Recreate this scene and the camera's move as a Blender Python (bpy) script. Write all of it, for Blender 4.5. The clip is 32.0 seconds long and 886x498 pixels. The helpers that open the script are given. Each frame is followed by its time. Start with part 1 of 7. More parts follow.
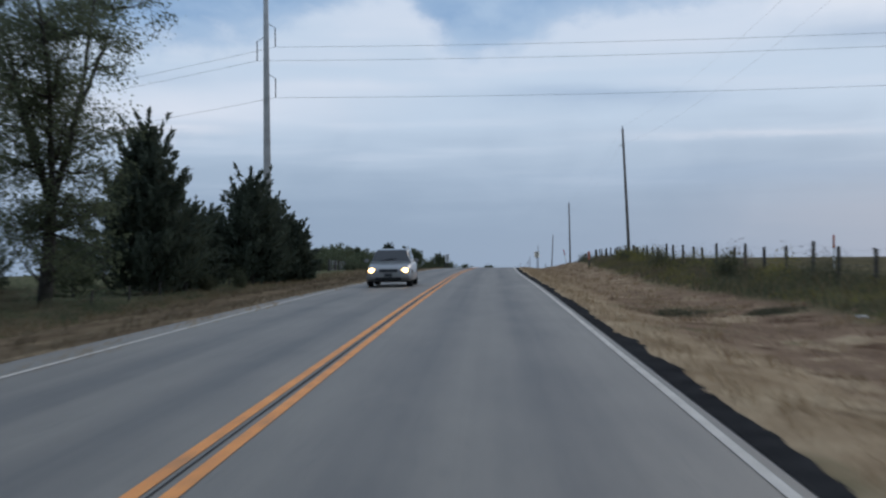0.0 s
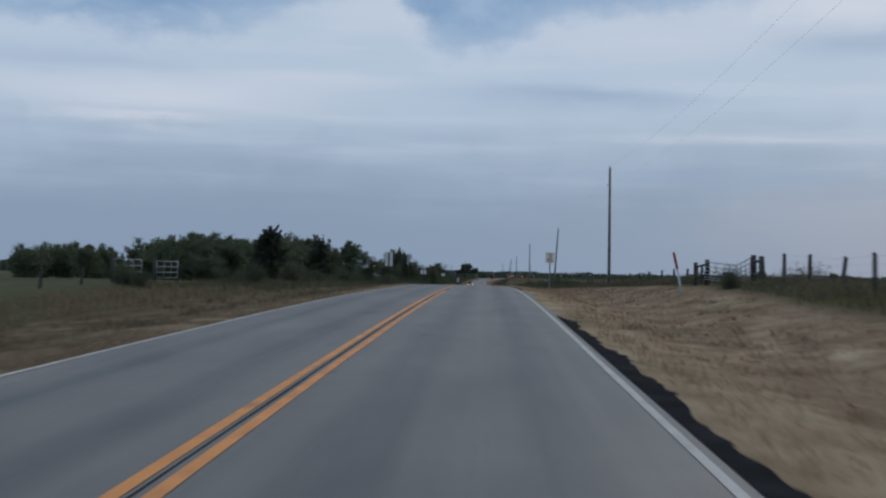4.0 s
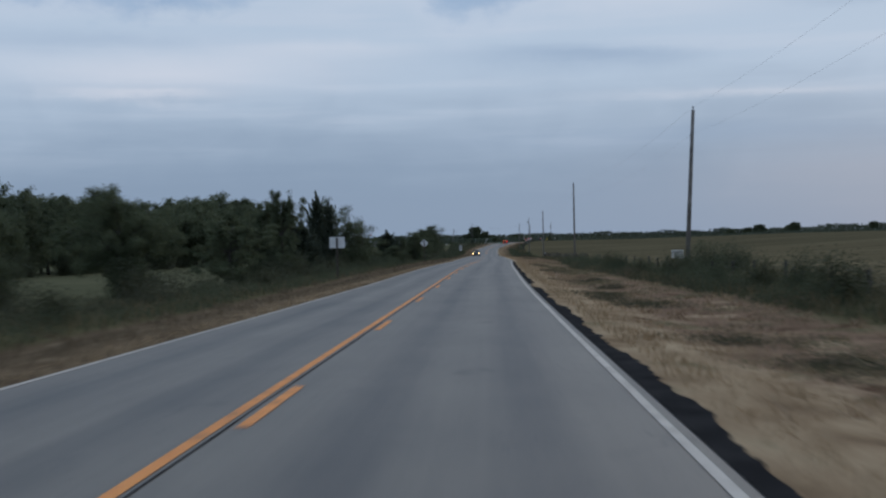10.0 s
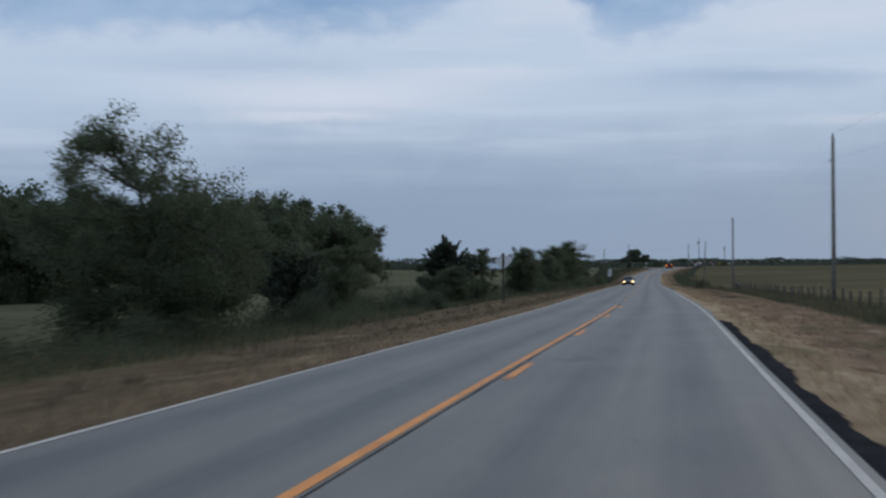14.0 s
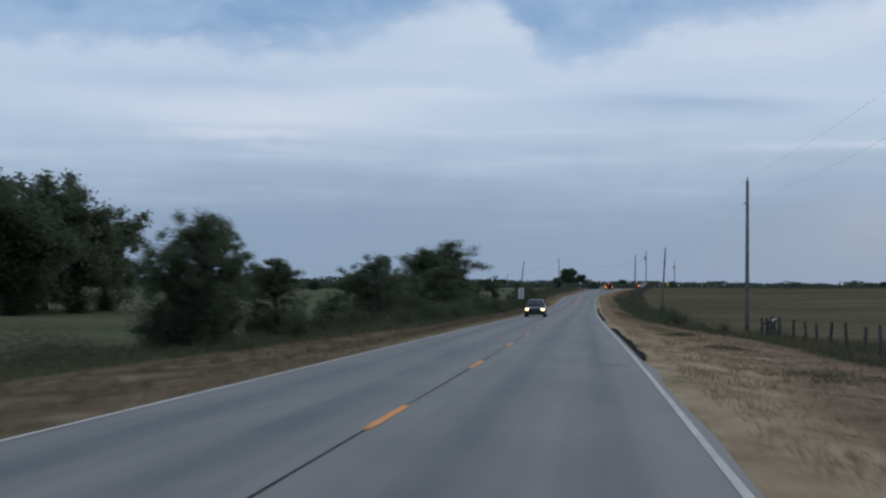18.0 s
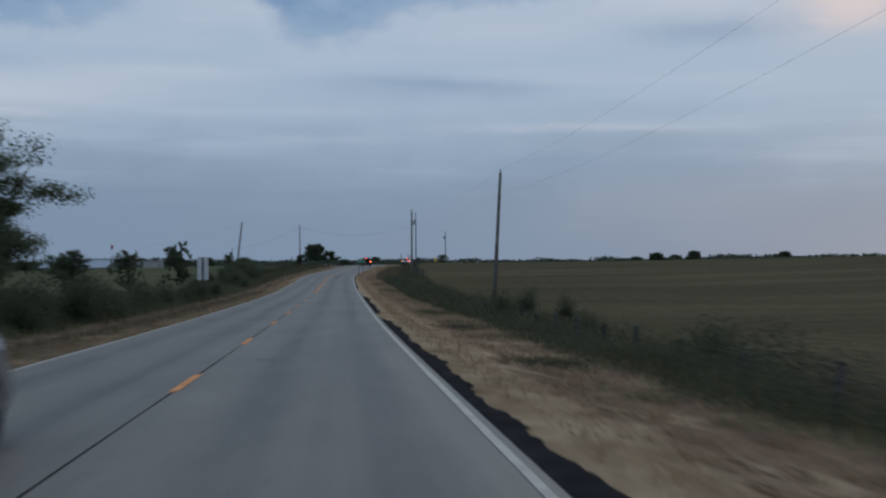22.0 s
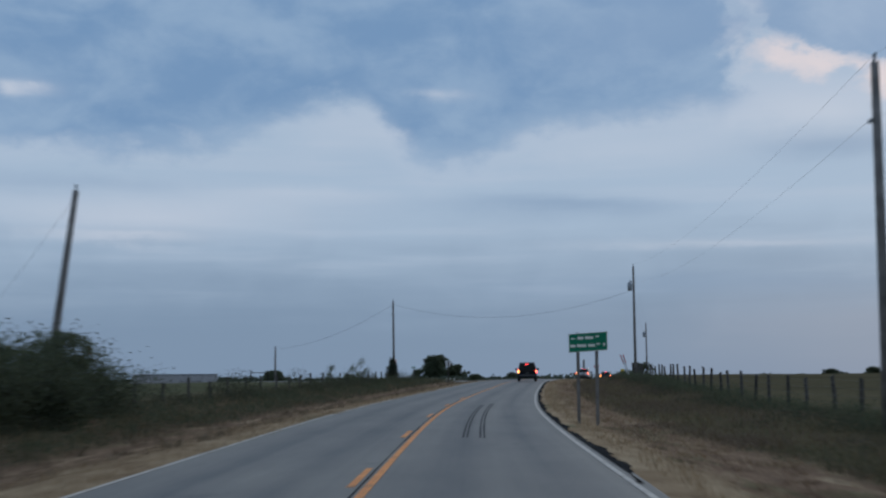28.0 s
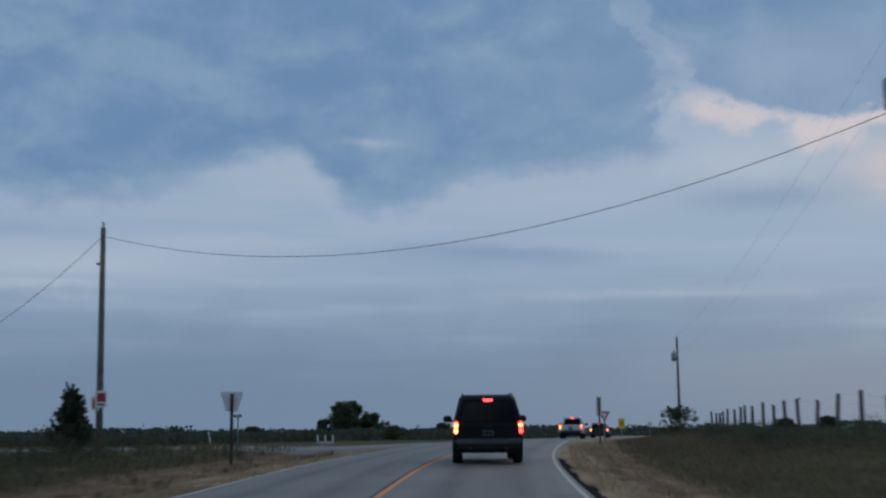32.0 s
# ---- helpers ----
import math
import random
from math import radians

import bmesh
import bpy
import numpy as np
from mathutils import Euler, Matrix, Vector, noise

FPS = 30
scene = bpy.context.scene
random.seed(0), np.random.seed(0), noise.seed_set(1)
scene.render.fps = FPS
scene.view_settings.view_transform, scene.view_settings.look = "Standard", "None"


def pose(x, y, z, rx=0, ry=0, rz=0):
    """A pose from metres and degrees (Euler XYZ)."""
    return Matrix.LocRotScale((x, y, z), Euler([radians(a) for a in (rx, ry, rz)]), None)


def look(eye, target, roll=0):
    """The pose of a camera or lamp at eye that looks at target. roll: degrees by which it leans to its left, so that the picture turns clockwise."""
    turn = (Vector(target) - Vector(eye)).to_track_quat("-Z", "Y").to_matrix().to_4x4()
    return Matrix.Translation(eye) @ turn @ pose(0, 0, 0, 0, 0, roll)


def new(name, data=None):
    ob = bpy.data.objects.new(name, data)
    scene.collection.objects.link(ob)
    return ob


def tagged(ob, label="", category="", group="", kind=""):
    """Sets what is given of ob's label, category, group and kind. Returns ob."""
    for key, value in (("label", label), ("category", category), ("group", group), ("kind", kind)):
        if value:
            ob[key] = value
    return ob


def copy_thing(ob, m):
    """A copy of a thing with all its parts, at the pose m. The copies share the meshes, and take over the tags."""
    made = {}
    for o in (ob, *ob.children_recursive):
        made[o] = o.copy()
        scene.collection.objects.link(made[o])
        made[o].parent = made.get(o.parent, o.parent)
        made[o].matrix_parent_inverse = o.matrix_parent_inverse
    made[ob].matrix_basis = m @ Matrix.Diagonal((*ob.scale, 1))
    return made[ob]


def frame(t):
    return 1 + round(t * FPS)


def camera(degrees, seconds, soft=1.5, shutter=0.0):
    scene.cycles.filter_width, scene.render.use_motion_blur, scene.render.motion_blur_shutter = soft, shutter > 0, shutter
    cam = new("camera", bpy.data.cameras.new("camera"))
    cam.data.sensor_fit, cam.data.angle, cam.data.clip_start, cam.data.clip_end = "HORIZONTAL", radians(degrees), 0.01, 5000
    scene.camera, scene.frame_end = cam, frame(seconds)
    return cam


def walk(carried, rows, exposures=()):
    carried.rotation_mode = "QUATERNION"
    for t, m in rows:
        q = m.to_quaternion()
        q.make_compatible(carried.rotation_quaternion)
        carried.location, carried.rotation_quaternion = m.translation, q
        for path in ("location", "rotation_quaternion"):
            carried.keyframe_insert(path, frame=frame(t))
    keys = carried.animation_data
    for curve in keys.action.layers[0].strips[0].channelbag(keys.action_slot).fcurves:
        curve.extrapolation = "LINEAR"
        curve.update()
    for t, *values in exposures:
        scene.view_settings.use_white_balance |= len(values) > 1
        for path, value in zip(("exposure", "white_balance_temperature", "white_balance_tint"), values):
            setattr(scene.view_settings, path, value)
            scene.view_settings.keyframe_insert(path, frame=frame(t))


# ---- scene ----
# ---- camera ----
cam = camera(39.23, 32.0, soft=2.3, shutter=0.5)
SKY_STRENGTH = 1.0
EXPOSURES = [(0.0, 0.35, 6650, 11), (1.0, 0.5, 6650, 11), (2.0, 0.38, 6600, 11), (3.0, 0.40, 6600, 11), (4.0, 0.09, 6550, 10.5), (7.0, 0.12, 6550, 11), (8.0, 0.07, 6550, 11), (9.0, 0.15, 6550, 11), (10.0, 0.13, 6550, 11), (12.0, 0.2, 6600, 12),
             (13.0, 0.2, 6600, 12), (16.0, 0.27, 6500, 11), (19.0, 0.2, 6450, 10), (21.0, 0.13, 6400, 9.5), (22.0, -0.13, 6380, 9.2), (23.0, 0.24, 6350, 9), (24.0, -0.06, 6300, 8.8), (25.0, 0.03, 6280, 8.7), (26.0, -0.15, 6250, 8.5), (29.0, -0.06, 6250, 8.5), (30.0, -0.34, 6200, 8.2), (31.0, -0.38, 6130, 7.8), (32.0, -0.34, 6050, 7.5)]

ROWS = [
    (0.0, pose(0.00, 0.00, 0.000, 91.25, 0.64, 1.59)),
    (0.5, pose(0.01, 11.19, 0.276, 91.64, -0.33, 1.44)),
    (1.0, pose(0.06, 22.26, 0.531, 92.31, -1.32, 1.48)),
    (1.5, pose(0.13, 33.23, 0.767, 92.75, -1.46, 1.82)),
    (2.0, pose(0.25, 44.12, 0.989, 92.95, -1.66, 1.90)),
    (2.5, pose(0.41, 54.92, 1.199, 92.63, -0.33, 2.23)),
    (3.0, pose(0.61, 65.64, 1.398, 91.36, 0.31, 1.69)),
    (3.5, pose(0.85, 76.30, 1.586, 90.99, -0.71, 0.83)),
    (4.0, pose(1.11, 86.90, 1.761, 91.07, -1.24, 0.58)),
    (4.5, pose(1.39, 97.45, 1.920, 90.97, -0.92, 0.71)),
    (5.0, pose(1.69, 107.97, 2.060, 90.81, -0.45, 0.78)),
    (5.5, pose(2.00, 118.45, 2.176, 90.61, -0.30, 0.80)),
    (6.0, pose(2.29, 128.93, 2.264, 90.39, -0.50, 0.78)),
    (6.5, pose(2.56, 139.41, 2.321, 90.20, -0.78, 0.73)),
    (7.0, pose(2.80, 149.92, 2.344, 90.05, -0.38, 0.67)),
    (7.5, pose(3.01, 160.47, 2.331, 90.03, 0.27, 0.82)),
    (8.0, pose(3.20, 171.09, 2.284, 89.47, 0.82, 0.81)),
    (8.5, pose(3.38, 181.77, 2.209, 89.69, 1.44, 0.84)),
    (9.0, pose(3.56, 192.54, 2.112, 90.00, 1.09, 1.08)),
    (9.5, pose(3.75, 203.40, 1.998, 89.75, 0.78, 1.34)),
    (10.0, pose(3.96, 214.36, 1.876, 89.48, 1.21, 1.10)),
    (10.5, pose(4.18, 225.43, 1.751, 89.13, 1.04, 0.42)),
    (11.0, pose(4.42, 236.61, 1.631, 88.94, 0.74, 0.05)),
    (11.5, pose(4.66, 247.88, 1.520, 89.12, 0.44, 0.25)),
    (12.0, pose(4.90, 259.25, 1.421, 89.46, 0.72, 0.66)),
    (12.5, pose(5.14, 270.69, 1.333, 89.59, 1.49, 1.75)),
    (13.0, pose(5.37, 282.20, 1.250, 89.50, 1.73, 3.82)),
    (13.5, pose(5.63, 293.74, 1.164, 90.07, 0.97, 5.98)),
    (14.0, pose(5.91, 305.32, 1.068, 90.65, 0.29, 8.45)),
    (14.5, pose(6.22, 316.92, 0.961, 91.18, -0.10, 10.82)),
    (15.0, pose(6.56, 328.53, 0.845, 91.64, -0.33, 12.74)),
    (15.5, pose(6.93, 340.15, 0.722, 92.00, -0.38, 13.82)),
    (16.0, pose(7.30, 351.79, 0.596, 92.21, 0.06, 13.68)),
    (16.5, pose(7.66, 363.42, 0.471, 92.19, 0.69, 11.84)),
    (17.0, pose(7.97, 375.05, 0.348, 91.84, 0.39, 9.20)),
    (17.5, pose(8.24, 386.68, 0.226, 91.76, -0.48, 6.98)),
    (18.0, pose(8.47, 398.32, 0.101, 91.59, -0.52, 5.65)),
    (18.5, pose(8.65, 409.98, -0.030, 91.09, -0.50, 4.38)),
    (19.0, pose(8.82, 421.64, -0.167, 90.91, -0.18, 3.12)),
    (19.5, pose(8.95, 433.30, -0.308, 90.66, 0.07, 1.47)),
    (20.0, pose(9.07, 444.93, -0.451, 90.78, -0.26, -0.31)),
    (20.5, pose(9.18, 456.52, -0.594, 90.91, -0.15, -1.70)),
    (21.0, pose(9.30, 468.05, -0.736, 90.70, 0.12, -3.18)),
    (21.5, pose(9.43, 479.53, -0.879, 90.87, 0.25, -4.41)),
    (22.0, pose(9.58, 490.95, -1.021, 90.71, 0.33, -5.91)),
    (22.5, pose(9.74, 502.32, -1.160, 90.65, 0.67, -6.66)),
    (23.0, pose(9.91, 513.66, -1.293, 91.01, 0.46, -6.23)),
    (23.5, pose(10.08, 524.97, -1.417, 91.28, -0.25, -6.17)),
    (24.0, pose(10.27, 536.27, -1.527, 91.60, -0.32, -6.69)),
    (24.5, pose(10.46, 547.59, -1.620, 92.07, 0.46, -6.97)),
    (25.0, pose(10.65, 558.93, -1.690, 92.40, 1.02, -5.44)),
    (25.5, pose(10.82, 570.33, -1.735, 93.23, 0.83, -3.05)),
    (26.0, pose(10.97, 581.81, -1.756, 94.28, 0.05, -0.94)),
    (26.5, pose(11.13, 593.38, -1.754, 94.65, -1.44, 0.77)),
    (27.0, pose(11.32, 605.03, -1.734, 95.22, -1.05, 1.21)),
    (27.5, pose(11.57, 616.76, -1.693, 95.80, -0.29, 0.80)),
    (28.0, pose(11.88, 628.54, -1.630, 96.21, 0.39, -0.06)),
    (28.5, pose(12.25, 640.34, -1.542, 96.27, 0.81, -0.94)),
    (29.0, pose(12.69, 652.12, -1.431, 95.79, 0.42, -1.41)),
    (29.5, pose(13.22, 663.85, -1.305, 96.69, 0.18, -1.06)),
    (30.0, pose(13.83, 675.48, -1.172, 97.43, -0.36, -0.78)),
    (30.5, pose(14.55, 686.96, -1.033, 97.83, 0.71, -1.34)),
    (31.0, pose(15.38, 698.27, -0.889, 97.82, 1.80, -2.76)),
    (31.5, pose(16.32, 709.37, -0.735, 97.77, 1.28, -3.61)),
    (32.0, pose(17.36, 720.25, -0.571, 98.45, 0.50, -3.21)),
]

walk(cam, ROWS, EXPOSURES)

# ---- sky and light ----
SUN_EL, SUN_AZ = 7.0, 32.0      # low sun behind cloud, ahead and to the right


def build_world():
    world = bpy.data.worlds.new("dusk_sky")
    scene.world = world
    world.use_nodes = True
    nt = world.node_tree
    nt.nodes.clear()
    N, L = nt.nodes.new, nt.links.new

    def math_node(op, a, b=None, c=None, clamp=False):
        n = N("ShaderNodeMath")
        n.operation, n.use_clamp = op, clamp
        for i, v in enumerate((a, b, c)):
            if v is None:
                continue
            if isinstance(v, (int, float)):
                n.inputs[i].default_value = v
            else:
                L(v, n.inputs[i])
        return n.outputs[0]

    def mix(fac, a, b):
        n = N("ShaderNodeMix")
        n.data_type = "RGBA"
        if isinstance(fac, (int, float)):
            n.inputs[0].default_value = fac
        else:
            L(fac, n.inputs[0])
        for s, v in ((6, a), (7, b)):
            if isinstance(v, tuple):
                n.inputs[s].default_value = (*v, 1)
            else:
                L(v, n.inputs[s])
        return n.outputs[2]

    def ramp(v, lo, hi):
        n = N("ShaderNodeMapRange")
        n.interpolation_type = "SMOOTHSTEP"
        L(v, n.inputs[0])
        n.inputs[1].default_value, n.inputs[2].default_value = lo, hi
        return n.outputs[0]

    tc = N("ShaderNodeTexCoord")
    sep = N("ShaderNodeSeparateXYZ")
    L(tc.outputs["Generated"], sep.inputs[0])
    x, y, z = sep.outputs
    az = math_node("MULTIPLY", math_node("ARCTAN2", x, y), 57.2958)
    el = math_node("MULTIPLY", math_node("ARCSINE", z), 57.2958)
    # cloud layer coordinates: flattened towards the horizon
    comb = N("ShaderNodeCombineXYZ")
    L(math_node("MULTIPLY", az, 0.045), comb.inputs[0])
    L(math_node("MULTIPLY", el, 0.15), comb.inputs[1])

    billow = N("ShaderNodeCombineXYZ")
    L(math_node("MULTIPLY", az, 0.10), billow.inputs[0])
    L(math_node("MULTIPLY", el, 0.16), billow.inputs[1])

    def noise_tex(scale, detail, rough=0.55, off=0.0, warp=0.0, at=None):
        n = N("ShaderNodeTexNoise")
        n.inputs["Scale"].default_value, n.inputs["Detail"].default_value = scale, detail
        n.inputs["Roughness"].default_value, n.inputs["Distortion"].default_value = rough, warp
        mp = N("ShaderNodeMapping")
        mp.inputs["Location"].default_value = (off, off * 0.7, off * 0.3)
        L((at or comb).outputs[0], mp.inputs[0])
        L(mp.outputs[0], n.inputs["Vector"])
        return n.outputs["Fac"]

    big = noise_tex(1.2, 4, 0.45, 3.1, 0.6)
    mid = noise_tex(2.4, 5, 0.48, 7.7, 0.5, billow)
    fine = noise_tex(6.0, 6, 0.6, 1.3, 0.2, billow)

    # clear dusk sky behind the clouds
    sky = N("ShaderNodeTexSky")
    sky.sky_type, sky.sun_disc = "NISHITA", False
    sky.sun_elevation, sky.sun_rotation = radians(SUN_EL), radians(SUN_AZ)
    skyc = N("ShaderNodeVectorMath")
    skyc.operation = "SCALE"
    skyc.inputs["Scale"].default_value = 0.09
    L(sky.outputs[0], skyc.inputs[0])

    streak_c = N("ShaderNodeCombineXYZ")
    L(math_node("MULTIPLY", az, 0.035), streak_c.inputs[0])
    L(math_node("MULTIPLY", el, 0.42), streak_c.inputs[1])
    streak_t = N("ShaderNodeTexNoise")
    streak_t.inputs["Scale"].default_value, streak_t.inputs["Detail"].default_value, streak_t.inputs["Roughness"].default_value = 1.6, 6, 0.5
    L(streak_c.outputs[0], streak_t.inputs["Vector"])
    streak = streak_t.outputs["Fac"]

    def centred(v, amount):
        return math_node("MULTIPLY", math_node("SUBTRACT", v, 0.5), amount)

    az_w = math_node("ADD", az, math_node("ADD", centred(mid, 4.0), centred(fine, 2.5)))
    el_w = math_node("ADD", el, math_node("ADD", centred(mid, 2.2), centred(fine, 2.2)))
    el_s = math_node("ADD", el, math_node("ADD", centred(streak, 1.6), centred(fine, 0.5)))

    def patch(a0, e0, wa, we, strength):
        da = math_node("DIVIDE", math_node("SUBTRACT", az_w, a0), wa)
        de = math_node("DIVIDE", math_node("SUBTRACT", el_s, e0), we)
        d = math_node("ADD", math_node("MULTIPLY", da, da), math_node("MULTIPLY", de, de))
        return math_node("MULTIPLY", math_node("POWER", 2.718, math_node("MULTIPLY", d, -1.0)), strength)

    # lower edge of the dark stratus deck along the compass
    compass = math_node("DIVIDE", math_node("ADD", az, 30.0), 60.0, clamp=True)
    er = N("ShaderNodeValToRGB")
    L(compass, er.inputs[0])
    er.color_ramp.interpolation = "CARDINAL"
    stops = [(-30, 10.5), (-17, 10.8), (-13.2, 10.7), (-9.5, 11.6), (-6.5, 12.5), (-4.6, 13.1), (-3.2, 12.8), (-1.7, 11.1), (0.6, 10.5), (2.4, 11.0), (4.0, 11.9), (9, 12.3), (14, 12.8), (30, 13.2)]
    while len(er.color_ramp.elements) < len(stops):
        er.color_ramp.elements.new(0.5)
    for i, (a, e) in enumerate(stops):
        v = (e - 8) / 8
        er.color_ramp.elements[i].position = (a + 30) / 60
        er.color_ramp.elements[i].color = (v, v, v, 1)
    edge = math_node("ADD", math_node("MULTIPLY", er.outputs[0], 8.0), 8.0)
    under = math_node("SUBTRACT", el_w, edge)
    deck = ramp(under, -1.0, 0.7)
    # second bank of cloud, east of a bright gap
    edge2 = math_node("MAXIMUM", math_node("ADD", 12.9, math_node("MULTIPLY", math_node("SUBTRACT", 23.0, az), 0.30)),
                      math_node("ADD", 13.6, math_node("MULTIPLY", math_node("SUBTRACT", az, 20.6), 0.25)))
    # the gap between the two banks slants with height
    az_t = math_node("ADD", az_w, math_node("MULTIPLY", math_node("MAXIMUM", math_node("SUBTRACT", el, 16.0), 0.0), 0.55))
    under2 = math_node("SUBTRACT", el_w, edge2)
    deck = math_node("MULTIPLY", deck, math_node("SUBTRACT", 1.0, ramp(az_t, 13.2, 14.2)))
    bank = math_node("MULTIPLY", ramp(az_t, 14.0, 15.0), ramp(under2, -0.35, 0.45))
    high = math_node("MULTIPLY", ramp(el, 16.5, 21.0), 0.9)
    deck = math_node("MAXIMUM", math_node("MAXIMUM", deck, bank), high)
    deck = math_node("MAXIMUM", deck, math_node("MULTIPLY", ramp(el_w, 14.6, 16.0), 0.5))
    # brighter cloud between the deck and the hazy horizon, drawn out in bands
    light = ramp(math_node("ADD", el, math_node("ADD", centred(streak, 3.6), centred(mid, 2.2))), 1.8, 8.6)
    low = (0.218, 0.300, 0.418)
    col = mix(light, low, (0.405, 0.508, 0.640))
    col = mix(math_node("MULTIPLY", math_node("MULTIPLY", ramp(streak, 0.50, 0.68), ramp(el, 2.5, 6.0)), 0.24), col, (0.53, 0.585, 0.69))
    for a0, e0, wa, we, k in ((-13.5, 7.7, 7.0, 0.9, 0.6), (-14.6, 6.6, 3.2, 0.26, 0.6), (-6.5, 8.6, 4.0, 0.5, 0.4), (13.0, 6.2, 6.0, 0.22, 0.4), (-4.2, 11.6, 3.0, 1.0, 0.30), (9.0, 10.6, 6.0, 0.9, 0.35), (16.0, 12.6, 4.0, 0.9, 0.4)):
        col = mix(patch(a0, e0, wa, we, k), col, (0.59, 0.63, 0.72))
    for a0, e0, wa, we, k in ((5.6, 8.1, 5.0, 0.5, 0.6), (18.0, 10.4, 3.2, 0.6, 0.55), (-17.0, 9.0, 5.0, 0.4, 0.3), (12.0, 4.4, 9.0, 0.5, 0.3)):
        col = mix(patch(a0, e0, wa, we, k), col, (0.245, 0.345, 0.495))
    # sunlit rim just under the deck
    rim = math_node("MULTIPLY", ramp(under, -2.6, -0.5), ramp(big, 0.34, 0.62))
    col = mix(math_node("MULTIPLY", rim, 0.22), col, (0.56, 0.61, 0.72))
    deck_mix = math_node("ADD", math_node("MULTIPLY", mid, 0.6), math_node("ADD", math_node("MULTIPLY", big, 0.4), centred(fine, 0.25)))
    deck_col = mix(ramp(deck_mix, 0.36, 0.66), (0.190, 0.312, 0.500), (0.295, 0.415, 0.580))
    col = mix(deck, col, deck_col)
    for a0, e0, wa, we, k in ((0.4, 13.3, 1.3, 0.30, 0.45), (-19.0, 13.0, 1.2, 0.32, 0.75), (13.2, 15.6, 0.5, 0.5, 0.4), (14.3, 16.8, 0.7, 0.9, 0.4), (-32.0, 13.2, 3.6, 1.5, 0.9)):
        col = mix(patch(a0, e0, wa, we, k), col, (0.62, 0.65, 0.73))
    # sunset-lit break below the second bank
    glow = math_node("MULTIPLY", ramp(az_w, 13.2, 16.0), math_node("MULTIPLY", ramp(under2, -2.0, -0.25), math_node("SUBTRACT", 1.0, ramp(under2, -0.25, 0.3))))
    glow = math_node("MULTIPLY", glow, ramp(math_node("ADD", mid, centred(fine, 0.7)), 0.30, 0.52))
    col = mix(math_node("MULTIPLY", glow, 0.95), col, (0.86, 0.73, 0.71))
    col = mix(patch(24.0, 11.3, 2.6, 1.4, 0.75), col, (0.84, 0.68, 0.64))
    col = mix(patch(20.0, 16.0, 5.0, 2.2, 0.6), col, (0.42, 0.51, 0.65))
    col = mix(patch(9.0, 16.0, 5.0, 2.0, 0.35), col, (0.36, 0.46, 0.61))
    col = mix(patch(17.5, 11.7, 3.6, 0.9, 0.45), col, (0.66, 0.68, 0.75))
    col = mix(patch(17.0, 2.6, 7.0, 1.3, 0.40), col, (0.34, 0.385, 0.475))
    # clear sky shows faintly through the thin cloud
    veil = mix(0.02, col, skyc.outputs[0])
    # upper sky and the sky behind: plain grey-blue overcast
    over = ramp(el, 20, 45)
    veil = mix(over, veil, (0.34, 0.44, 0.60))
    bg = N("ShaderNodeBackground")
    bg.inputs["Strength"].default_value = SKY_STRENGTH
    L(veil, bg.inputs[0])
    out = N("ShaderNodeOutputWorld")
    L(bg.outputs[0], out.inputs[0])


build_world()
sun_data = bpy.data.lights.new("sun", "SUN")
sun_data.energy, sun_data.angle, sun_data.color = 0.5, radians(25), (1.0, 0.90, 0.82)
sun = new("sun", sun_data)
sun.matrix_world = look((300 * math.sin(radians(SUN_AZ)), 300 * math.cos(radians(SUN_AZ)), 60 + 100), (0, 0, 0))

# ---- plan of the road ----
# distance north, where the yellow centre line runs, height of its surface
PLAN = [(-400, -6.5, -9.0), (-60, -2.5, -2.95), (0, -1.88, -1.40), (44, -1.45, -0.41), (87, -0.79, 0.36), (129, 0.12, 0.86), (171, 1.05, 0.88), (214, 1.86, 0.48),
        (259, 2.62, 0.02), (305, 3.55, -0.33), (352, 4.95, -0.80), (398, 6.10, -1.30), (445, 7.00, -1.85), (491, 7.58, -2.42), (536, 8.38, -2.93),
        (582, 9.50, -3.16), (628, 10.5, -3.03), (675, 11.9, -2.57), (720, 15.5, -1.97), (758, 19.2, -1.34), (790, 24.6, -1.02), (830, 33.2, -1.08)]
PLAN += [(870, 43.5, -1.15), (930, 60.0, -1.2), (1000, 80.0, -1.8), (1400, 200.0, -3.0), (6000, 1580.0, -3.0)]


def spline(column):
    ys = np.array([r[0] for r in PLAN], float)
    vs = np.array([r[column] for r in PLAN], float)
    d = np.gradient(vs, ys)

    def f(y):
        y = np.clip(np.asarray(y, float), ys[0], ys[-1])
        i = np.clip(np.searchsorted(ys, y) - 1, 0, len(ys) - 2)
        h = ys[i + 1] - ys[i]
        t = (y - ys[i]) / h
        return ((2 * t**3 - 3 * t**2 + 1) * vs[i] + (t**3 - 2 * t**2 + t) * h * d[i]
                + (-2 * t**3 + 3 * t**2) * vs[i + 1] + (t**3 - t**2) * h * d[i + 1])
    return f


WANDER = [(-400, 0), (0, -0.06), (28, -0.05), (50, -0.02), (73, -0.12), (94, -0.02), (125, 0.06), (157, 0.18), (178, 0.05), (200, 0.0), (222, -0.05), (266, -0.01), (289, 0.06), (325, 0.15), (361, 0.32), (384, 0.08), (407, 0.0),
          (430, -0.07), (453, -0.13), (476, -0.08), (499, -0.04), (545, -0.02), (593, -0.1), (630, -0.04), (666, 0.02), (693, -0.08), (719, -0.24), (742, 0.05), (775, 0.0), (6000, 0)]


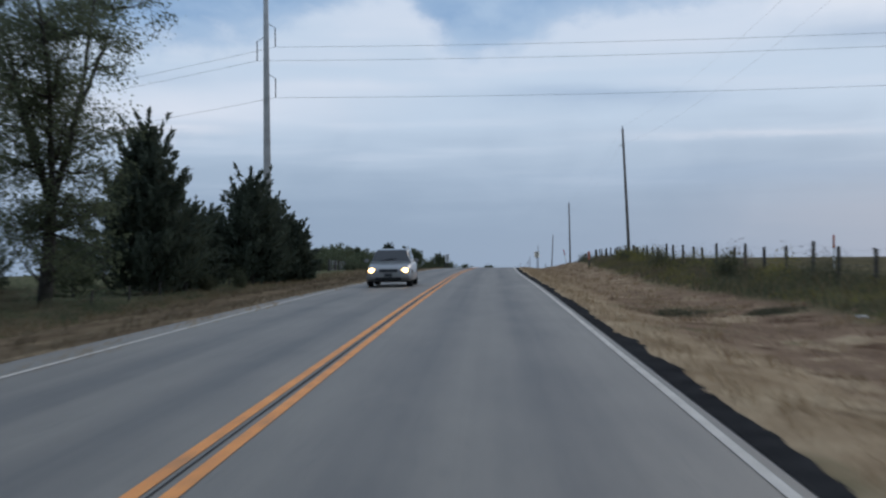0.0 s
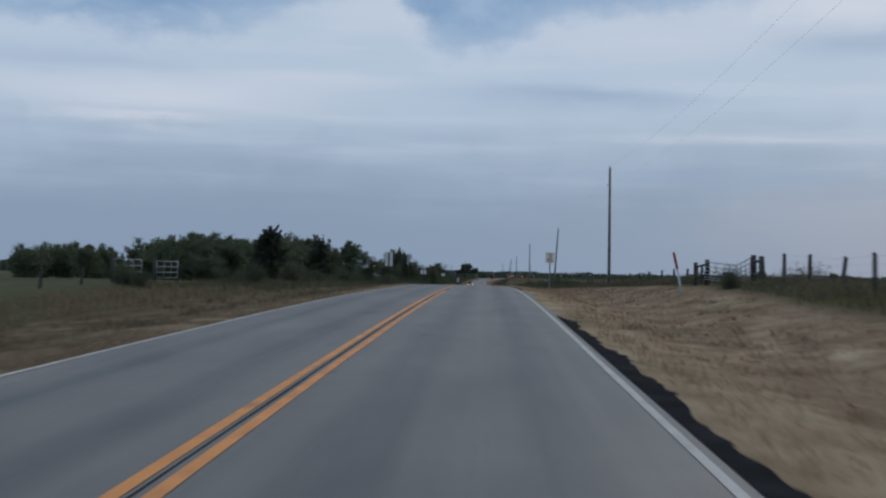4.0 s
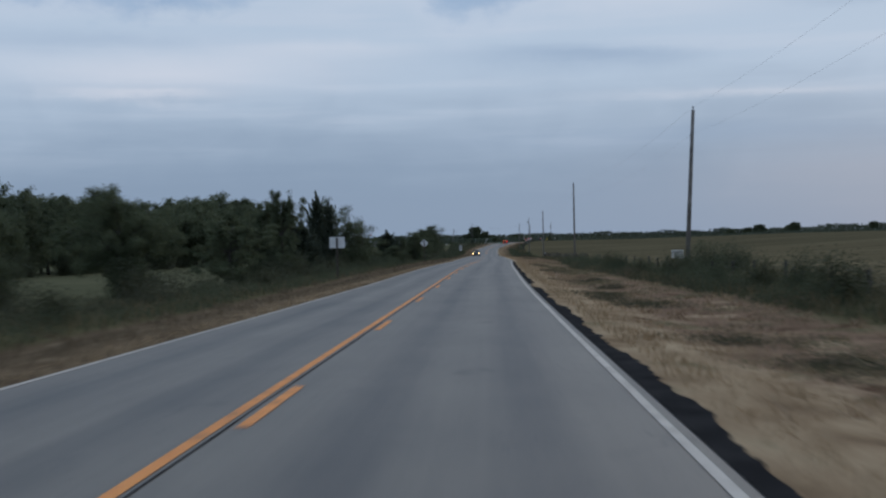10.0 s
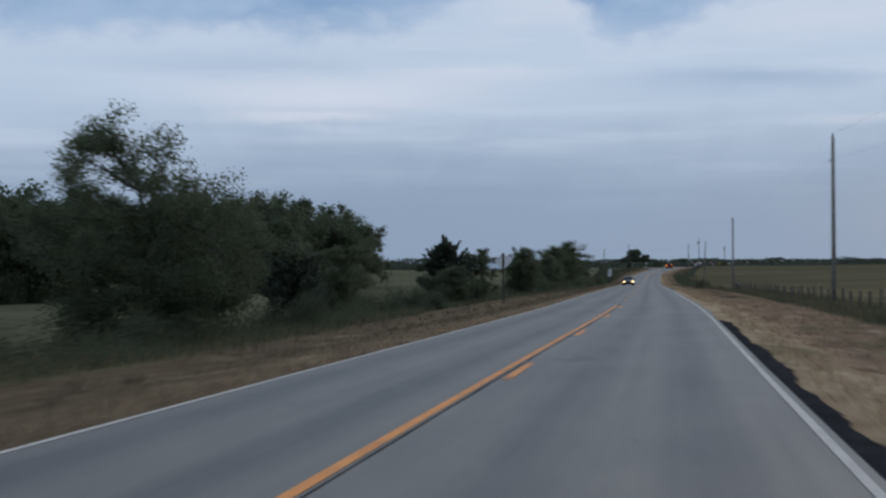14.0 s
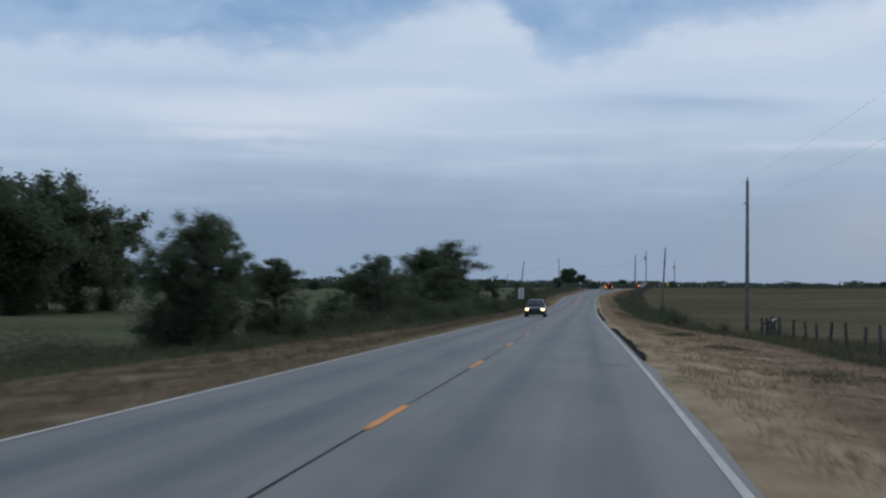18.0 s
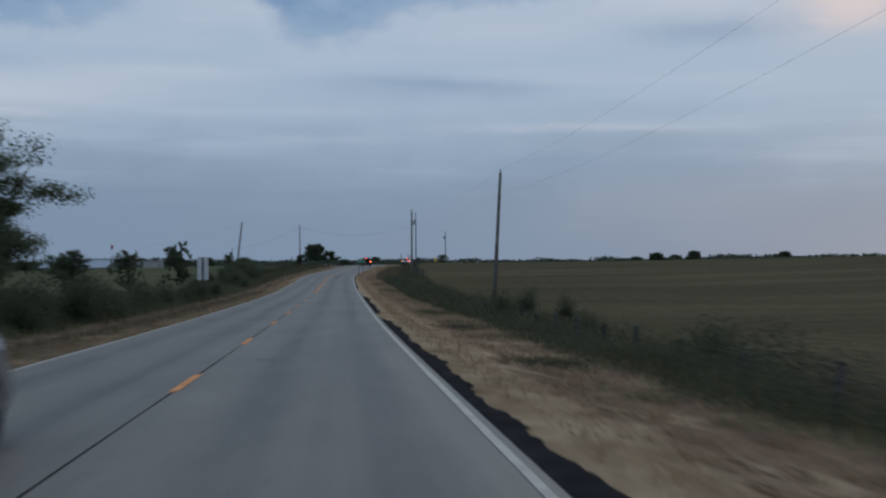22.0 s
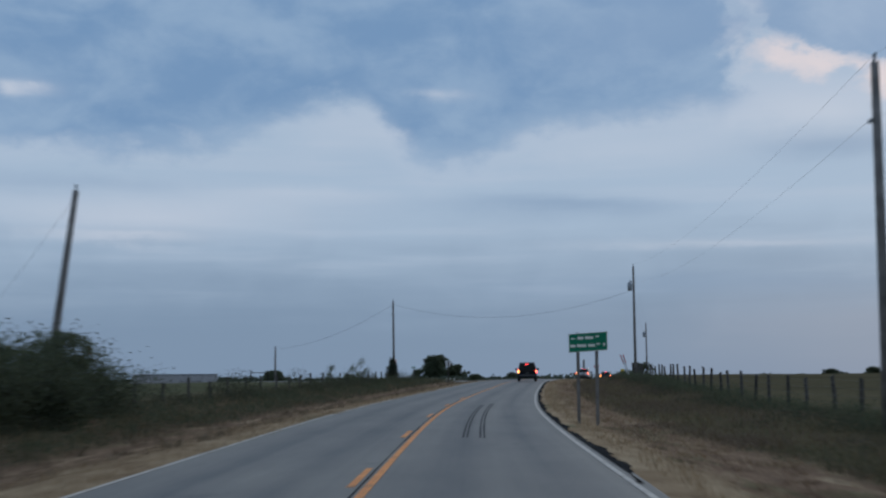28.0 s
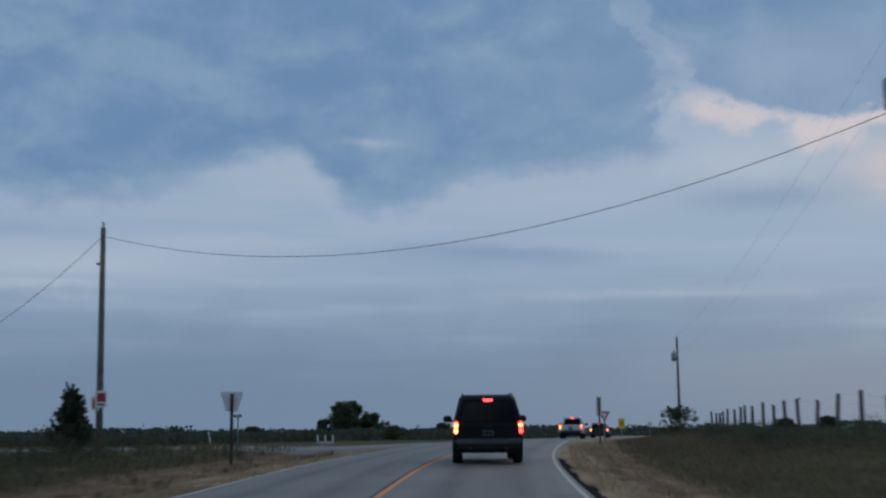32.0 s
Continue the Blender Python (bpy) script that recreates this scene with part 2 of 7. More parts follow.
def road_x(y):
    return base_x(y) + np.interp(y, *zip(*WANDER)) * 0.4 + 0.2 * (np.interp(np.asarray(y) - 7, *zip(*WANDER)) + np.interp(np.asarray(y) + 7, *zip(*WANDER))) + 0.1 * (np.interp(np.asarray(y) - 14, *zip(*WANDER)) + np.interp(np.asarray(y) + 14, *zip(*WANDER)))


base_x, road_z = spline(1), spline(2)
EDGE_Y = [0, 14, 35, 80, 102, 160, 190, 220, 270, 292, 366, 390, 430, 460, 490, 550, 571, 598, 667, 693, 719, 745]
EDGE_R = [0.13, 0.15, 0.18, 0.06, 0.05, 0.14, 0.09, 0.03, 0.06, 0.13, 0.05, 0.0, 0.0, -0.03, -0.04, -0.05, -0.08, -0.12, 0.08, 0.14, 0.12, 0.09]
EDGE_L = [0.44, 0.46, 0.46, 0.28, 0.11, -0.1, 0.06, 0.12, -0.15, -0.2, 0.0, 0.12, 0.18, 0.15, 0.0, 0.0, 0.0, -0.05, 0.42, 0.5, 0.5, 0.25]


def lane_u(u, y):
    """The lanes widen and narrow a little along the road."""
    d = np.interp(y, EDGE_Y, EDGE_R) if u > 0 else -np.interp(y, EDGE_Y, EDGE_L)
    return float(u + d * min(max(abs(u) - 0.4, 0) / 2.8, 1.0))
BANK_Y = [-400, 0, 60, 112, 150, 200, 300, 400, 460, 482, 560, 640, 690, 710, 757, 830, 1000]
BANK_R = [0.2, 0.2, 0.35, 0.75, 0.6, 0.1, -0.3, -0.5, -0.5, -0.95, -0.6, -0.2, 0.2, 0.5, 0.6, 0.3, 0.0]
BANK_L = [0.0, -0.8, -1.15, -0.6, 0.0, -0.1, -0.6, -0.7, -0.65, -0.6, -0.4, 0.1, 0.25, 0.3, 0.1, -0.3, -0.3]
# how far the mown verge reaches before the weeds begin
WEED_RY = [0, 30, 50, 82, 98, 103, 118, 132, 150, 180, 215, 260, 288, 310, 350, 400, 455, 473, 486, 508, 540, 580, 606, 640, 700, 800]
WEED_RU = [9.3, 9.2, 8.6, 9.5, 9.5, 10.1, 10.5, 10.5, 11.4, 10.4, 9.6, 9.3, 9.0, 8.1, 9.0, 10.0, 10.6, 9.6, 7.4, 7.0, 7.5, 7.0, 7.4, 7.4, 6.4, 6.4]
WEED_LY = [0, 95, 150, 214, 295, 345, 375, 415, 440, 473, 572, 612, 690, 800]
WEED_LU = [10.5, 10.0, 8.0, 6.6, 7.0, 8.4, 10.6, 11.6, 10.0, 7.2, 7.1, 6.7, 7.3, 8.5]


def verge_width(u, y):
    return np.where(np.asarray(u) > 0, np.interp(y, WEED_RY, WEED_RU), np.interp(y, WEED_LY, WEED_LU))


def smooth(a, b, v):
    t = np.clip((v - a) / (b - a), 0, 1)
    return t * t * (3 - 2 * t)


def lump(x, y):
    return (np.sin(x * 0.31 + 1.3 * np.sin(y * 0.17)) * np.sin(y * 0.23 + 0.7 * np.sin(x * 0.21)))


def ground_z(x, y):
    """Height of the ground."""
    x, y = np.asarray(x, float), np.asarray(y, float)
    u = x - road_x(y)
    zr = road_z(y)
    a = np.abs(u)
    bank = np.where(u > 0, np.interp(y, BANK_Y, BANK_R), np.interp(y, BANK_Y, BANK_L))
    side = zr - 0.09 - 0.20 * smooth(4.2, 6.5, a) + (bank + 0.20) * smooth(6.5, 13.0, a)
    side = side + 0.05 * lump(x, y) * smooth(4.8, 8.0, a)
    far = np.where(u > 0, 0.2 + 0.5 * smooth(560, 680, y), -2.6 * smooth(60, 200, y) - 1.2 * smooth(620, 760, y)) * smooth(-400, 0, y)
    far = np.where(u > 0, far - 1.2 * smooth(900, 1300, y), far + 1.4 * smooth(900, 1300, y))
    side = side + 0.22 * np.exp(-((u - 9.6) / 2.2) ** 2 - ((y - 134.0) / 9.0) ** 2)
    w = smooth(30, 160, a)
    z = side * (1 - w) + far * w
    return z


def gz(x, y):
    return float(ground_z(x, y))


def at(y, u):
    """World x and y of a place u metres right of the centre line."""
    return float(road_x(y)) + u, y


# ---- materials ----
def material(name, colours, rough=0.9, scale=3.0, fine=40.0, bump=0.3, metal=0.0, spec=0.3, random_amount=0.0):
    """A surface whose colour wanders between the given ones at two scales, with fine relief."""
    m = bpy.data.materials.new(name)
    m.use_nodes = True
    nt = m.node_tree
    N, L = nt.nodes.new, nt.links.new
    b = nt.nodes["Principled BSDF"]
    b.inputs["Roughness"].default_value, b.inputs["Metallic"].default_value = rough, metal
    b.inputs["Specular IOR Level"].default_value = spec
    tc = N("ShaderNodeTexCoord")
    n1, n2 = N("ShaderNodeTexNoise"), N("ShaderNodeTexNoise")
    for n, s, d in ((n1, scale, 5), (n2, fine, 3)):
        n.inputs["Scale"].default_value, n.inputs["Detail"].default_value = s, d
        L(tc.outputs["Object"], n.inputs["Vector"])
    add = N("ShaderNodeMath")
    add.operation = "MULTIPLY_ADD"
    L(n2.outputs["Fac"], add.inputs[0])
    add.inputs[1].default_value = 0.45
    L(n1.outputs["Fac"], add.inputs[2])
    r = N("ShaderNodeValToRGB")
    L(add.outputs[0], r.inputs[0])
    k = len(colours)
    els = r.color_ramp.elements
    while len(els) < k:
        els.new(0.5)
    for i, c in enumerate(colours):
        els[i].position = 0.45 + 0.55 * i / max(1, k - 1)
        els[i].color = (*c, 1)
    col = r.outputs[0]
    if random_amount:
        oi = N("ShaderNodeObjectInfo")
        hs = N("ShaderNodeHueSaturation")
        mr = N("ShaderNodeMapRange")
        L(oi.outputs["Random"], mr.inputs[0])
        mr.inputs[3].default_value, mr.inputs[4].default_value = 1 - random_amount, 1 + random_amount
        L(mr.outputs[0], hs.inputs["Value"])
        L(col, hs.inputs["Color"])
        col = hs.outputs[0]
    L(col, b.inputs["Base Color"])
    if bump:
        bp = N("ShaderNodeBump")
        bp.inputs["Strength"].default_value, bp.inputs["Distance"].default_value = bump, 0.02
        L(n2.outputs["Fac"], bp.inputs["Height"])
        L(bp.outputs[0], b.inputs["Normal"])
    return m


def leaf_material(name, dark, light, translucent=0.25):
    m = bpy.data.materials.new(name)
    m.use_nodes = True
    nt = m.node_tree
    N, L = nt.nodes.new, nt.links.new
    b = nt.nodes["Principled BSDF"]
    geo = N("ShaderNodeNewGeometry")
    oi = N("ShaderNodeObjectInfo")
    mx = N("ShaderNodeMix")
    mx.data_type = "RGBA"
    ad = N("ShaderNodeMath")
    ad.operation = "MULTIPLY_ADD"
    L(oi.outputs["Random"], ad.inputs[0])
    ad.inputs[1].default_value = 0.35
    sc = N("ShaderNodeMath")
    sc.operation = "MULTIPLY"
    L(geo.outputs["Random Per Island"], sc.inputs[0])
    sc.inputs[1].default_value = 0.65
    L(sc.outputs[0], ad.inputs[2])
    L(ad.outputs[0], mx.inputs[0])
    mx.inputs[6].default_value, mx.inputs[7].default_value = (*dark, 1), (*light, 1)
    L(mx.outputs[2], b.inputs["Base Color"])
    b.inputs["Roughness"].default_value = 0.7
    b.inputs["Specular IOR Level"].default_value = 0.2
    if translucent:
        tr = N("ShaderNodeBsdfTranslucent")
        L(mx.outputs[2], tr.inputs[0])
        ms = N("ShaderNodeMixShader")
        ms.inputs[0].default_value = translucent
        out = nt.nodes["Material Output"]
        L(b.outputs[0], ms.inputs[1])
        L(tr.outputs[0], ms.inputs[2])
        L(ms.outputs[0], out.inputs[0])
    return m


def road_material():
    m = bpy.data.materials.new("worn_asphalt")
    m.use_nodes = True
    nt = m.node_tree
    N, L = nt.nodes.new, nt.links.new
    b = nt.nodes["Principled BSDF"]
    uv = N("ShaderNodeUVMap")
    sep = N("ShaderNodeSeparateXYZ")
    L(uv.outputs[0], sep.inputs[0])

    def tex(sx, sy, scale, detail, rough=0.55):
        mp = N("ShaderNodeMapping")
        mp.inputs["Scale"].default_value = (sx, sy, 1)
        L(uv.outputs[0], mp.inputs[0])
        n = N("ShaderNodeTexNoise")
        n.inputs["Scale"].default_value, n.inputs["Detail"].default_value, n.inputs["Roughness"].default_value = scale, detail, rough
        L(mp.outputs[0], n.inputs["Vector"])
        return n.outputs["Fac"]

    def mt(op, a, bb, clamp=False):
        n = N("ShaderNodeMath")
        n.operation, n.use_clamp = op, clamp
        for i, v in enumerate((a, bb)):
            if isinstance(v, (int, float)):
                n.inputs[i].default_value = v
            else:
                L(v, n.inputs[i])
        return n.outputs[0]

    grain = tex(1, 1, 55, 4, 0.7)
    mottle = tex(1, 0.25, 1.1, 6)
    long_streak = tex(1, 0.012, 3.2, 5)
    patches = tex(1, 0.35, 0.35, 5)
    # wheel tracks polished darker, oil-stained lane middles a little lighter
    u = sep.outputs[0]

    def band(c, w):
        d = mt("DIVIDE", mt("SUBTRACT", u, c), w)
        return mt("POWER", 2.718, mt("MULTIPLY", mt("MULTIPLY", d, d), -1.0))
    tracks = mt("ADD", mt("ADD", band(1.12, 0.36), band(2.55, 0.36)), mt("ADD", band(-0.95, 0.36), band(-2.40, 0.36)))
    v = mt("ADD", mt("MULTIPLY", mottle, 0.35), mt("MULTIPLY", long_streak, 0.35))
    v = mt("ADD", v, mt("MULTIPLY", patches, 0.35))
    v = mt("ADD", v, mt("MULTIPLY", mt("SUBTRACT", grain, 0.5), 0.5))
    v = mt("SUBTRACT", v, mt("MULTIPLY", tracks, 0.20))
    blotch = tex(1, 0.5, 0.8, 3)
    r = N("ShaderNodeValToRGB")
    L(v, r.inputs[0])
    e = r.color_ramp.elements
    e[0].position, e[0].color = 0.16, (0.074, 0.070, 0.064, 1)
    e[1].position, e[1].color = 0.80, (0.262, 0.228, 0.178, 1)
    # fine cracks
    vor = N("ShaderNodeTexVoronoi")
    vor.feature = "DISTANCE_TO_EDGE"
    mp = N("ShaderNodeMapping")
    mp.inputs["Scale"].default_value = (0.32, 0.12, 1)
    wn = N("ShaderNodeTexNoise")
    wn.inputs["Scale"].default_value = 1.2
    L(uv.outputs[0], wn.inputs["Vector"])
    av = N("ShaderNodeVectorMath")
    av.operation = "MULTIPLY_ADD"
    L(wn.outputs["Color"], av.inputs[0])
    av.inputs[1].default_value = (1.6, 1.6, 0)
    L(uv.outputs[0], av.inputs[2])
    L(av.outputs[0], mp.inputs[0])
    L(mp.outputs[0], vor.inputs["Vector"])
    crack = mt("LESS_THAN", vor.outputs["Distance"], 0.004)
    crack = mt("MULTIPLY", crack, mt("GREATER_THAN", patches, 0.50))
    mx = N("ShaderNodeMix")
    mx.data_type = "RGBA"
    L(mt("MULTIPLY", crack, 0.5), mx.inputs[0])
    L(r.outputs[0], mx.inputs[6])
    mx.inputs[7].default_value = (0.05, 0.05, 0.052, 1)
    # small dark spots of oil and patched tar
    spot = N("ShaderNodeMix")
    spot.data_type = "RGBA"
    st = N("ShaderNodeMapRange")
    st.interpolation_type = "SMOOTHSTEP"
    L(blotch, st.inputs[0])
    st.inputs[1].default_value, st.inputs[2].default_value = 0.66, 0.74
    L(mt("MULTIPLY", st.outputs[0], 0.45), spot.inputs[0])
    L(mx.outputs[2], spot.inputs[6])
    spot.inputs[7].default_value = (0.055, 0.052, 0.05, 1)
    L(spot.outputs[2], b.inputs["Base Color"])
    b.inputs["Roughness"].default_value = 0.62
    b.inputs["Specular IOR Level"].default_value = 0.5
    bp = N("ShaderNodeBump")
    bp.inputs["Strength"].default_value, bp.inputs["Distance"].default_value = 0.5, 0.006
    L(grain, bp.inputs["Height"])
    L(bp.outputs[0], b.inputs["Normal"])
    return m


def ground_material():
    """Mown dry verge beside the road, brown dead patches, then green-brown pasture."""
    m = bpy.data.materials.new("dry_grassland")
    m.use_nodes = True
    nt = m.node_tree
    N, L = nt.nodes.new, nt.links.new
    b = nt.nodes["Principled BSDF"]
    uv = N("ShaderNodeUVMap")
    sep = N("ShaderNodeSeparateXYZ")
    L(uv.outputs[0], sep.inputs[0])

    def mt(op, a, bb, clamp=False):
        n = N("ShaderNodeMath")
        n.operation, n.use_clamp = op, clamp
        for i, v in enumerate((a, bb)):
            if isinstance(v, (int, float)):
                n.inputs[i].default_value = v
            else:
                L(v, n.inputs[i])
        return n.outputs[0]

    def tex(sx, sy, scale, detail, rough=0.6):
        mp = N("ShaderNodeMapping")
        mp.inputs["Scale"].default_value = (sx, sy, 1)
        L(uv.outputs[0], mp.inputs[0])
        n = N("ShaderNodeTexNoise")
        n.inputs["Scale"].default_value, n.inputs["Detail"].default_value, n.inputs["Roughness"].default_value = scale, detail, rough
        L(mp.outputs[0], n.inputs["Vector"])
        return n.outputs["Fac"]

    def ramp(v, stops):
        r = N("ShaderNodeValToRGB")
        L(v, r.inputs[0])
        e = r.color_ramp.elements
        while len(e) < len(stops):
            e.new(0.5)
        for i, (p, c) in enumerate(stops):
            e[i].position, e[i].color = p, (*c, 1)
        return r.outputs[0]

    def mix(f, a, c):
        n = N("ShaderNodeMix")
        n.data_type = "RGBA"
        L(f, n.inputs[0])
        L(a, n.inputs[6])
        L(c, n.inputs[7])
        return n.outputs[2]

    def step(v, lo, hi):
        n = N("ShaderNodeMapRange")
        n.interpolation_type = "SMOOTHSTEP"
        L(v, n.inputs[0])
        n.inputs[1].default_value, n.inputs[2].default_value = lo, hi
        return n.outputs[0]

    a = mt("ABSOLUTE", sep.outputs[0], 0)
    n_big = tex(1, 0.45, 0.22, 5)
    n_mid = tex(1, 0.5, 0.9, 6)
    n_fine = tex(1, 1, 9, 5, 0.75)
    n_far = tex(0.3, 1, 0.05, 6)
    straw = ramp(mt("ADD", mt("MULTIPLY", n_mid, 0.7), mt("MULTIPLY", n_fine, 0.35)), [(0.32, (0.165, 0.107, 0.064)), (0.50, (0.385, 0.272, 0.166)), (0.69, (0.575, 0.437, 0.280))])
    brown = ramp(mt("ADD", mt("MULTIPLY", n_mid, 0.6), mt("MULTIPLY", n_fine, 0.45)), [(0.33, (0.120, 0.076, 0.051)), (0.55, (0.285, 0.190, 0.126)), (0.77, (0.450, 0.322, 0.210))])
    green = ramp(mt("ADD", mt("MULTIPLY", n_mid, 0.5), mt("MULTIPLY", n_fine, 0.5)), [(0.32, (0.064, 0.060, 0.032)), (0.55, (0.125, 0.114, 0.060)), (0.8, (0.210, 0.184, 0.100))])
    pasture = ramp(mt("ADD", mt("MULTIPLY", n_far, 0.5), mt("ADD", mt("MULTIPLY", n_mid, 0.3), mt("MULTIPLY", n_fine, 0.2))), [(0.37, (0.092, 0.077, 0.045)), (0.52, (0.148, 0.121, 0.071)), (0.66, (0.222, 0.178, 0.108))])
    stubble = ramp(mt("ADD", mt("MULTIPLY", n_far, 0.5), mt("ADD", mt("MULTIPLY", n_mid, 0.3), mt("MULTIPLY", n_fine, 0.2))), [(0.37, (0.078, 0.067, 0.040)), (0.52, (0.127, 0.107, 0.063)), (0.66, (0.190, 0.156, 0.094))])
    hay = ramp(mt("ADD", mt("MULTIPLY", n_mid, 0.65), mt("MULTIPLY", n_fine, 0.35)), [(0.33, (0.090, 0.062, 0.040)), (0.52, (0.168, 0.122, 0.077)), (0.70, (0.282, 0.216, 0.136))])
    meadow = ramp(mt("ADD", mt("MULTIPLY", n_far, 0.35), mt("ADD", mt("MULTIPLY", n_mid, 0.4), mt("MULTIPLY", n_fine, 0.25))), [(0.36, (0.080, 0.082, 0.047)), (0.52, (0.126, 0.124, 0.072)), (0.68, (0.184, 0.175, 0.104))])
    west = mt("LESS_THAN", sep.outputs[0], 0.0)
    north = step(sep.outputs[1], 570.0, 650.0)
    soil = ramp(n_fine, [(0.3, (0.075, 0.046, 0.030)), (0.7, (0.170, 0.104, 0.068))])
    w1 = step(mt("ADD", a, mt("MULTIPLY", mt("SUBTRACT", n_big, 0.5), 4.5)), 5.0, 6.4)
    strawy = mt("MULTIPLY", step(sep.outputs[1], 35.0, 60.0), mt("SUBTRACT", 1.0, step(sep.outputs[1], 125.0, 155.0)))
    less = mt("SUBTRACT", 1.0, mt("MULTIPLY", strawy, 0.55))
    col = mix(mt("MULTIPLY", w1, less), straw, brown)
    n_clump = tex(1, 0.5, 0.55, 4)
    tuft = step(mt("ADD", mt("MULTIPLY", n_mid, 0.6), mt("MULTIPLY", n_clump, 0.4)), 0.52, 0.60)
    col = mix(mt("MULTIPLY", tuft, 0.75), col, straw)
    bare = step(tex(1, 0.6, 0.8, 4), 0.57, 0.66)
    col = mix(mt("MULTIPLY", mt("MULTIPLY", bare, step(a, 4.6, 5.6)), mt("MULTIPLY", less, 0.9)), col, soil)
    gpatch = step(mt("ADD", n_big, mt("MULTIPLY", mt("SUBTRACT", n_mid, 0.5), 0.5)), 0.56, 0.66)
    col = mix(mt("MULTIPLY", gpatch, 0.7), col, green)
    col = mix(mt("MULTIPLY", mt("SUBTRACT", west, mt("MULTIPLY", mt("MULTIPLY", west, north), 0.75)), mt("SUBTRACT", 0.95, mt("MULTIPLY", tuft, 0.3))), col, hay)
    w2 = step(mt("ADD", a, mt("MULTIPLY", mt("SUBTRACT", n_mid, 0.5), 2.4)), 8.6, 10.0)
    col = mix(w2, col, mix(mt("MULTIPLY", north, mt("ADD", 0.3, mt("MULTIPLY", west, 0.7))), green, hay))
    w3 = step(a, 13.5, 20.0)
    col = mix(w3, col, mix(west, mix(step(sep.outputs[1], 520.0, 600.0), pasture, stubble), meadow))
    L(col, b.inputs["Base Color"])
    b.inputs["Roughness"].default_value = 1.0
    b.inputs["Specular IOR Level"].default_value = 0.0
    bp = N("ShaderNodeBump")
    bp.inputs["Strength"].default_value, bp.inputs["Distance"].default_value = 0.8, 0.08
    L(n_fine, bp.inputs["Height"])
    L(bp.outputs[0], b.inputs["Normal"])
    return m


M_ROAD = road_material()
M_GROUND = ground_material()
M_WHITE = material("worn_white_paint", [(0.36, 0.32, 0.27), (0.56, 0.505, 0.43), (0.66, 0.60, 0.52)], 0.85, 4, 60, 0.2, 0.0, 0.15)
M_YELLOW = material("worn_yellow_paint", [(0.38, 0.19, 0.085), (0.79, 0.295, 0.075), (0.87, 0.36, 0.10)], 0.7, 3, 60, 0.2)
M_SEAM = material("faded_tar_seam", [(0.030, 0.030, 0.030), (0.062, 0.060, 0.057), (0.11, 0.105, 0.098)], 1.5, 4, 50, 0.7, 0.0, 0.02)
M_SKID = material("rubber_streak", [(0.03, 0.03, 0.03), (0.055, 0.053, 0.05), (0.10, 0.095, 0.085)], 0.8, 6, 50, 0.3, 0.0, 0.2)
M_PATCH = material("black_asphalt_edging", [(0.008, 0.008, 0.009), (0.020, 0.020, 0.021), (0.04, 0.039, 0.038)], 1.0, 2, 50, 0.6, 0.0, 0.02)
M_WOOD = material("weathered_pole_wood", [(0.10, 0.088, 0.077), (0.175, 0.155, 0.138), (0.26, 0.235, 0.21)], 0.9, 2, 25, 0.5, random_amount=0.2)
M_POST = material("old_post_wood", [(0.035, 0.030, 0.026), (0.075, 0.066, 0.056), (0.13, 0.115, 0.10)], 0.95, 6, 30, 0.6, random_amount=0.3)
M_STEEL = material("weathered_galvanised_steel", [(0.20, 0.21, 0.22), (0.30, 0.31, 0.32), (0.38, 0.39, 0.40)], 0.55, 2, 30, 0.1, 0.6)
M_RUST = material("brown_weathering_steel", [(0.050, 0.038, 0.032), (0.085, 0.066, 0.056), (0.12, 0.10, 0.085)], 0.8, 2, 30, 0.2)
M_WIRE = material("dull_wire", [(0.07, 0.07, 0.072), (0.13, 0.13, 0.132)], 0.6, 2, 30, 0.0)
M_LINE = material("weathered_aluminium_line", [(0.20, 0.205, 0.21), (0.30, 0.305, 0.31)], 0.5, 2, 30, 0.0)
M_BARK = material("grey_bark", [(0.030, 0.026, 0.022), (0.065, 0.056, 0.047), (0.11, 0.098, 0.085)], 0.95, 3, 20, 0.7)
M_LEAF = leaf_material("dull_green_leaves", (0.074, 0.090, 0.052), (0.150, 0.170, 0.094), 0.5)
M_LEAF_THIN = leaf_material("pale_thin_leaves", (0.082, 0.098, 0.058), (0.165, 0.188, 0.112), 0.6)
M_CEDAR = leaf_material("dark_juniper_foliage", (0.056, 0.069, 0.049), (0.098, 0.115, 0.079), 0.45)
M_WEED = leaf_material("weedy_green", (0.066, 0.071, 0.040), (0.118, 0.120, 0.066), 0.4)
M_TALL = leaf_material("tall_dry_grass", (0.115, 0.090, 0.048), (0.230, 0.172, 0.092))
M_STRAW = leaf_material("mown_straw_grass", (0.262, 0.179, 0.104), (0.490, 0.361, 0.219))
M_DEAD = leaf_material("dead_brown_grass", (0.190, 0.122, 0.078), (0.370, 0.255, 0.165))
M_HAY = leaf_material("mown_brown_hay", (0.110, 0.079, 0.049), (0.262, 0.201, 0.125))
M_RUSTWEED = leaf_material("rusty_brown_weeds", (0.115, 0.081, 0.056), (0.215, 0.158, 0.104), 0.3)
M_THICKET = leaf_material("dark_thicket_leaves", (0.060, 0.072, 0.043), (0.118, 0.130, 0.074), 0.45)
M_VINE = leaf_material("grey_green_vines", (0.058, 0.060, 0.036), (0.108, 0.104, 0.062), 0.35)
M_LOWWEED = leaf_material("pale_low_weeds", (0.120, 0.118, 0.062), (0.215, 0.195, 0.108), 0.4)
M_GOLD = leaf_material("goldenrod", (0.09, 0.092, 0.035), (0.30, 0.25, 0.06), 0.4)


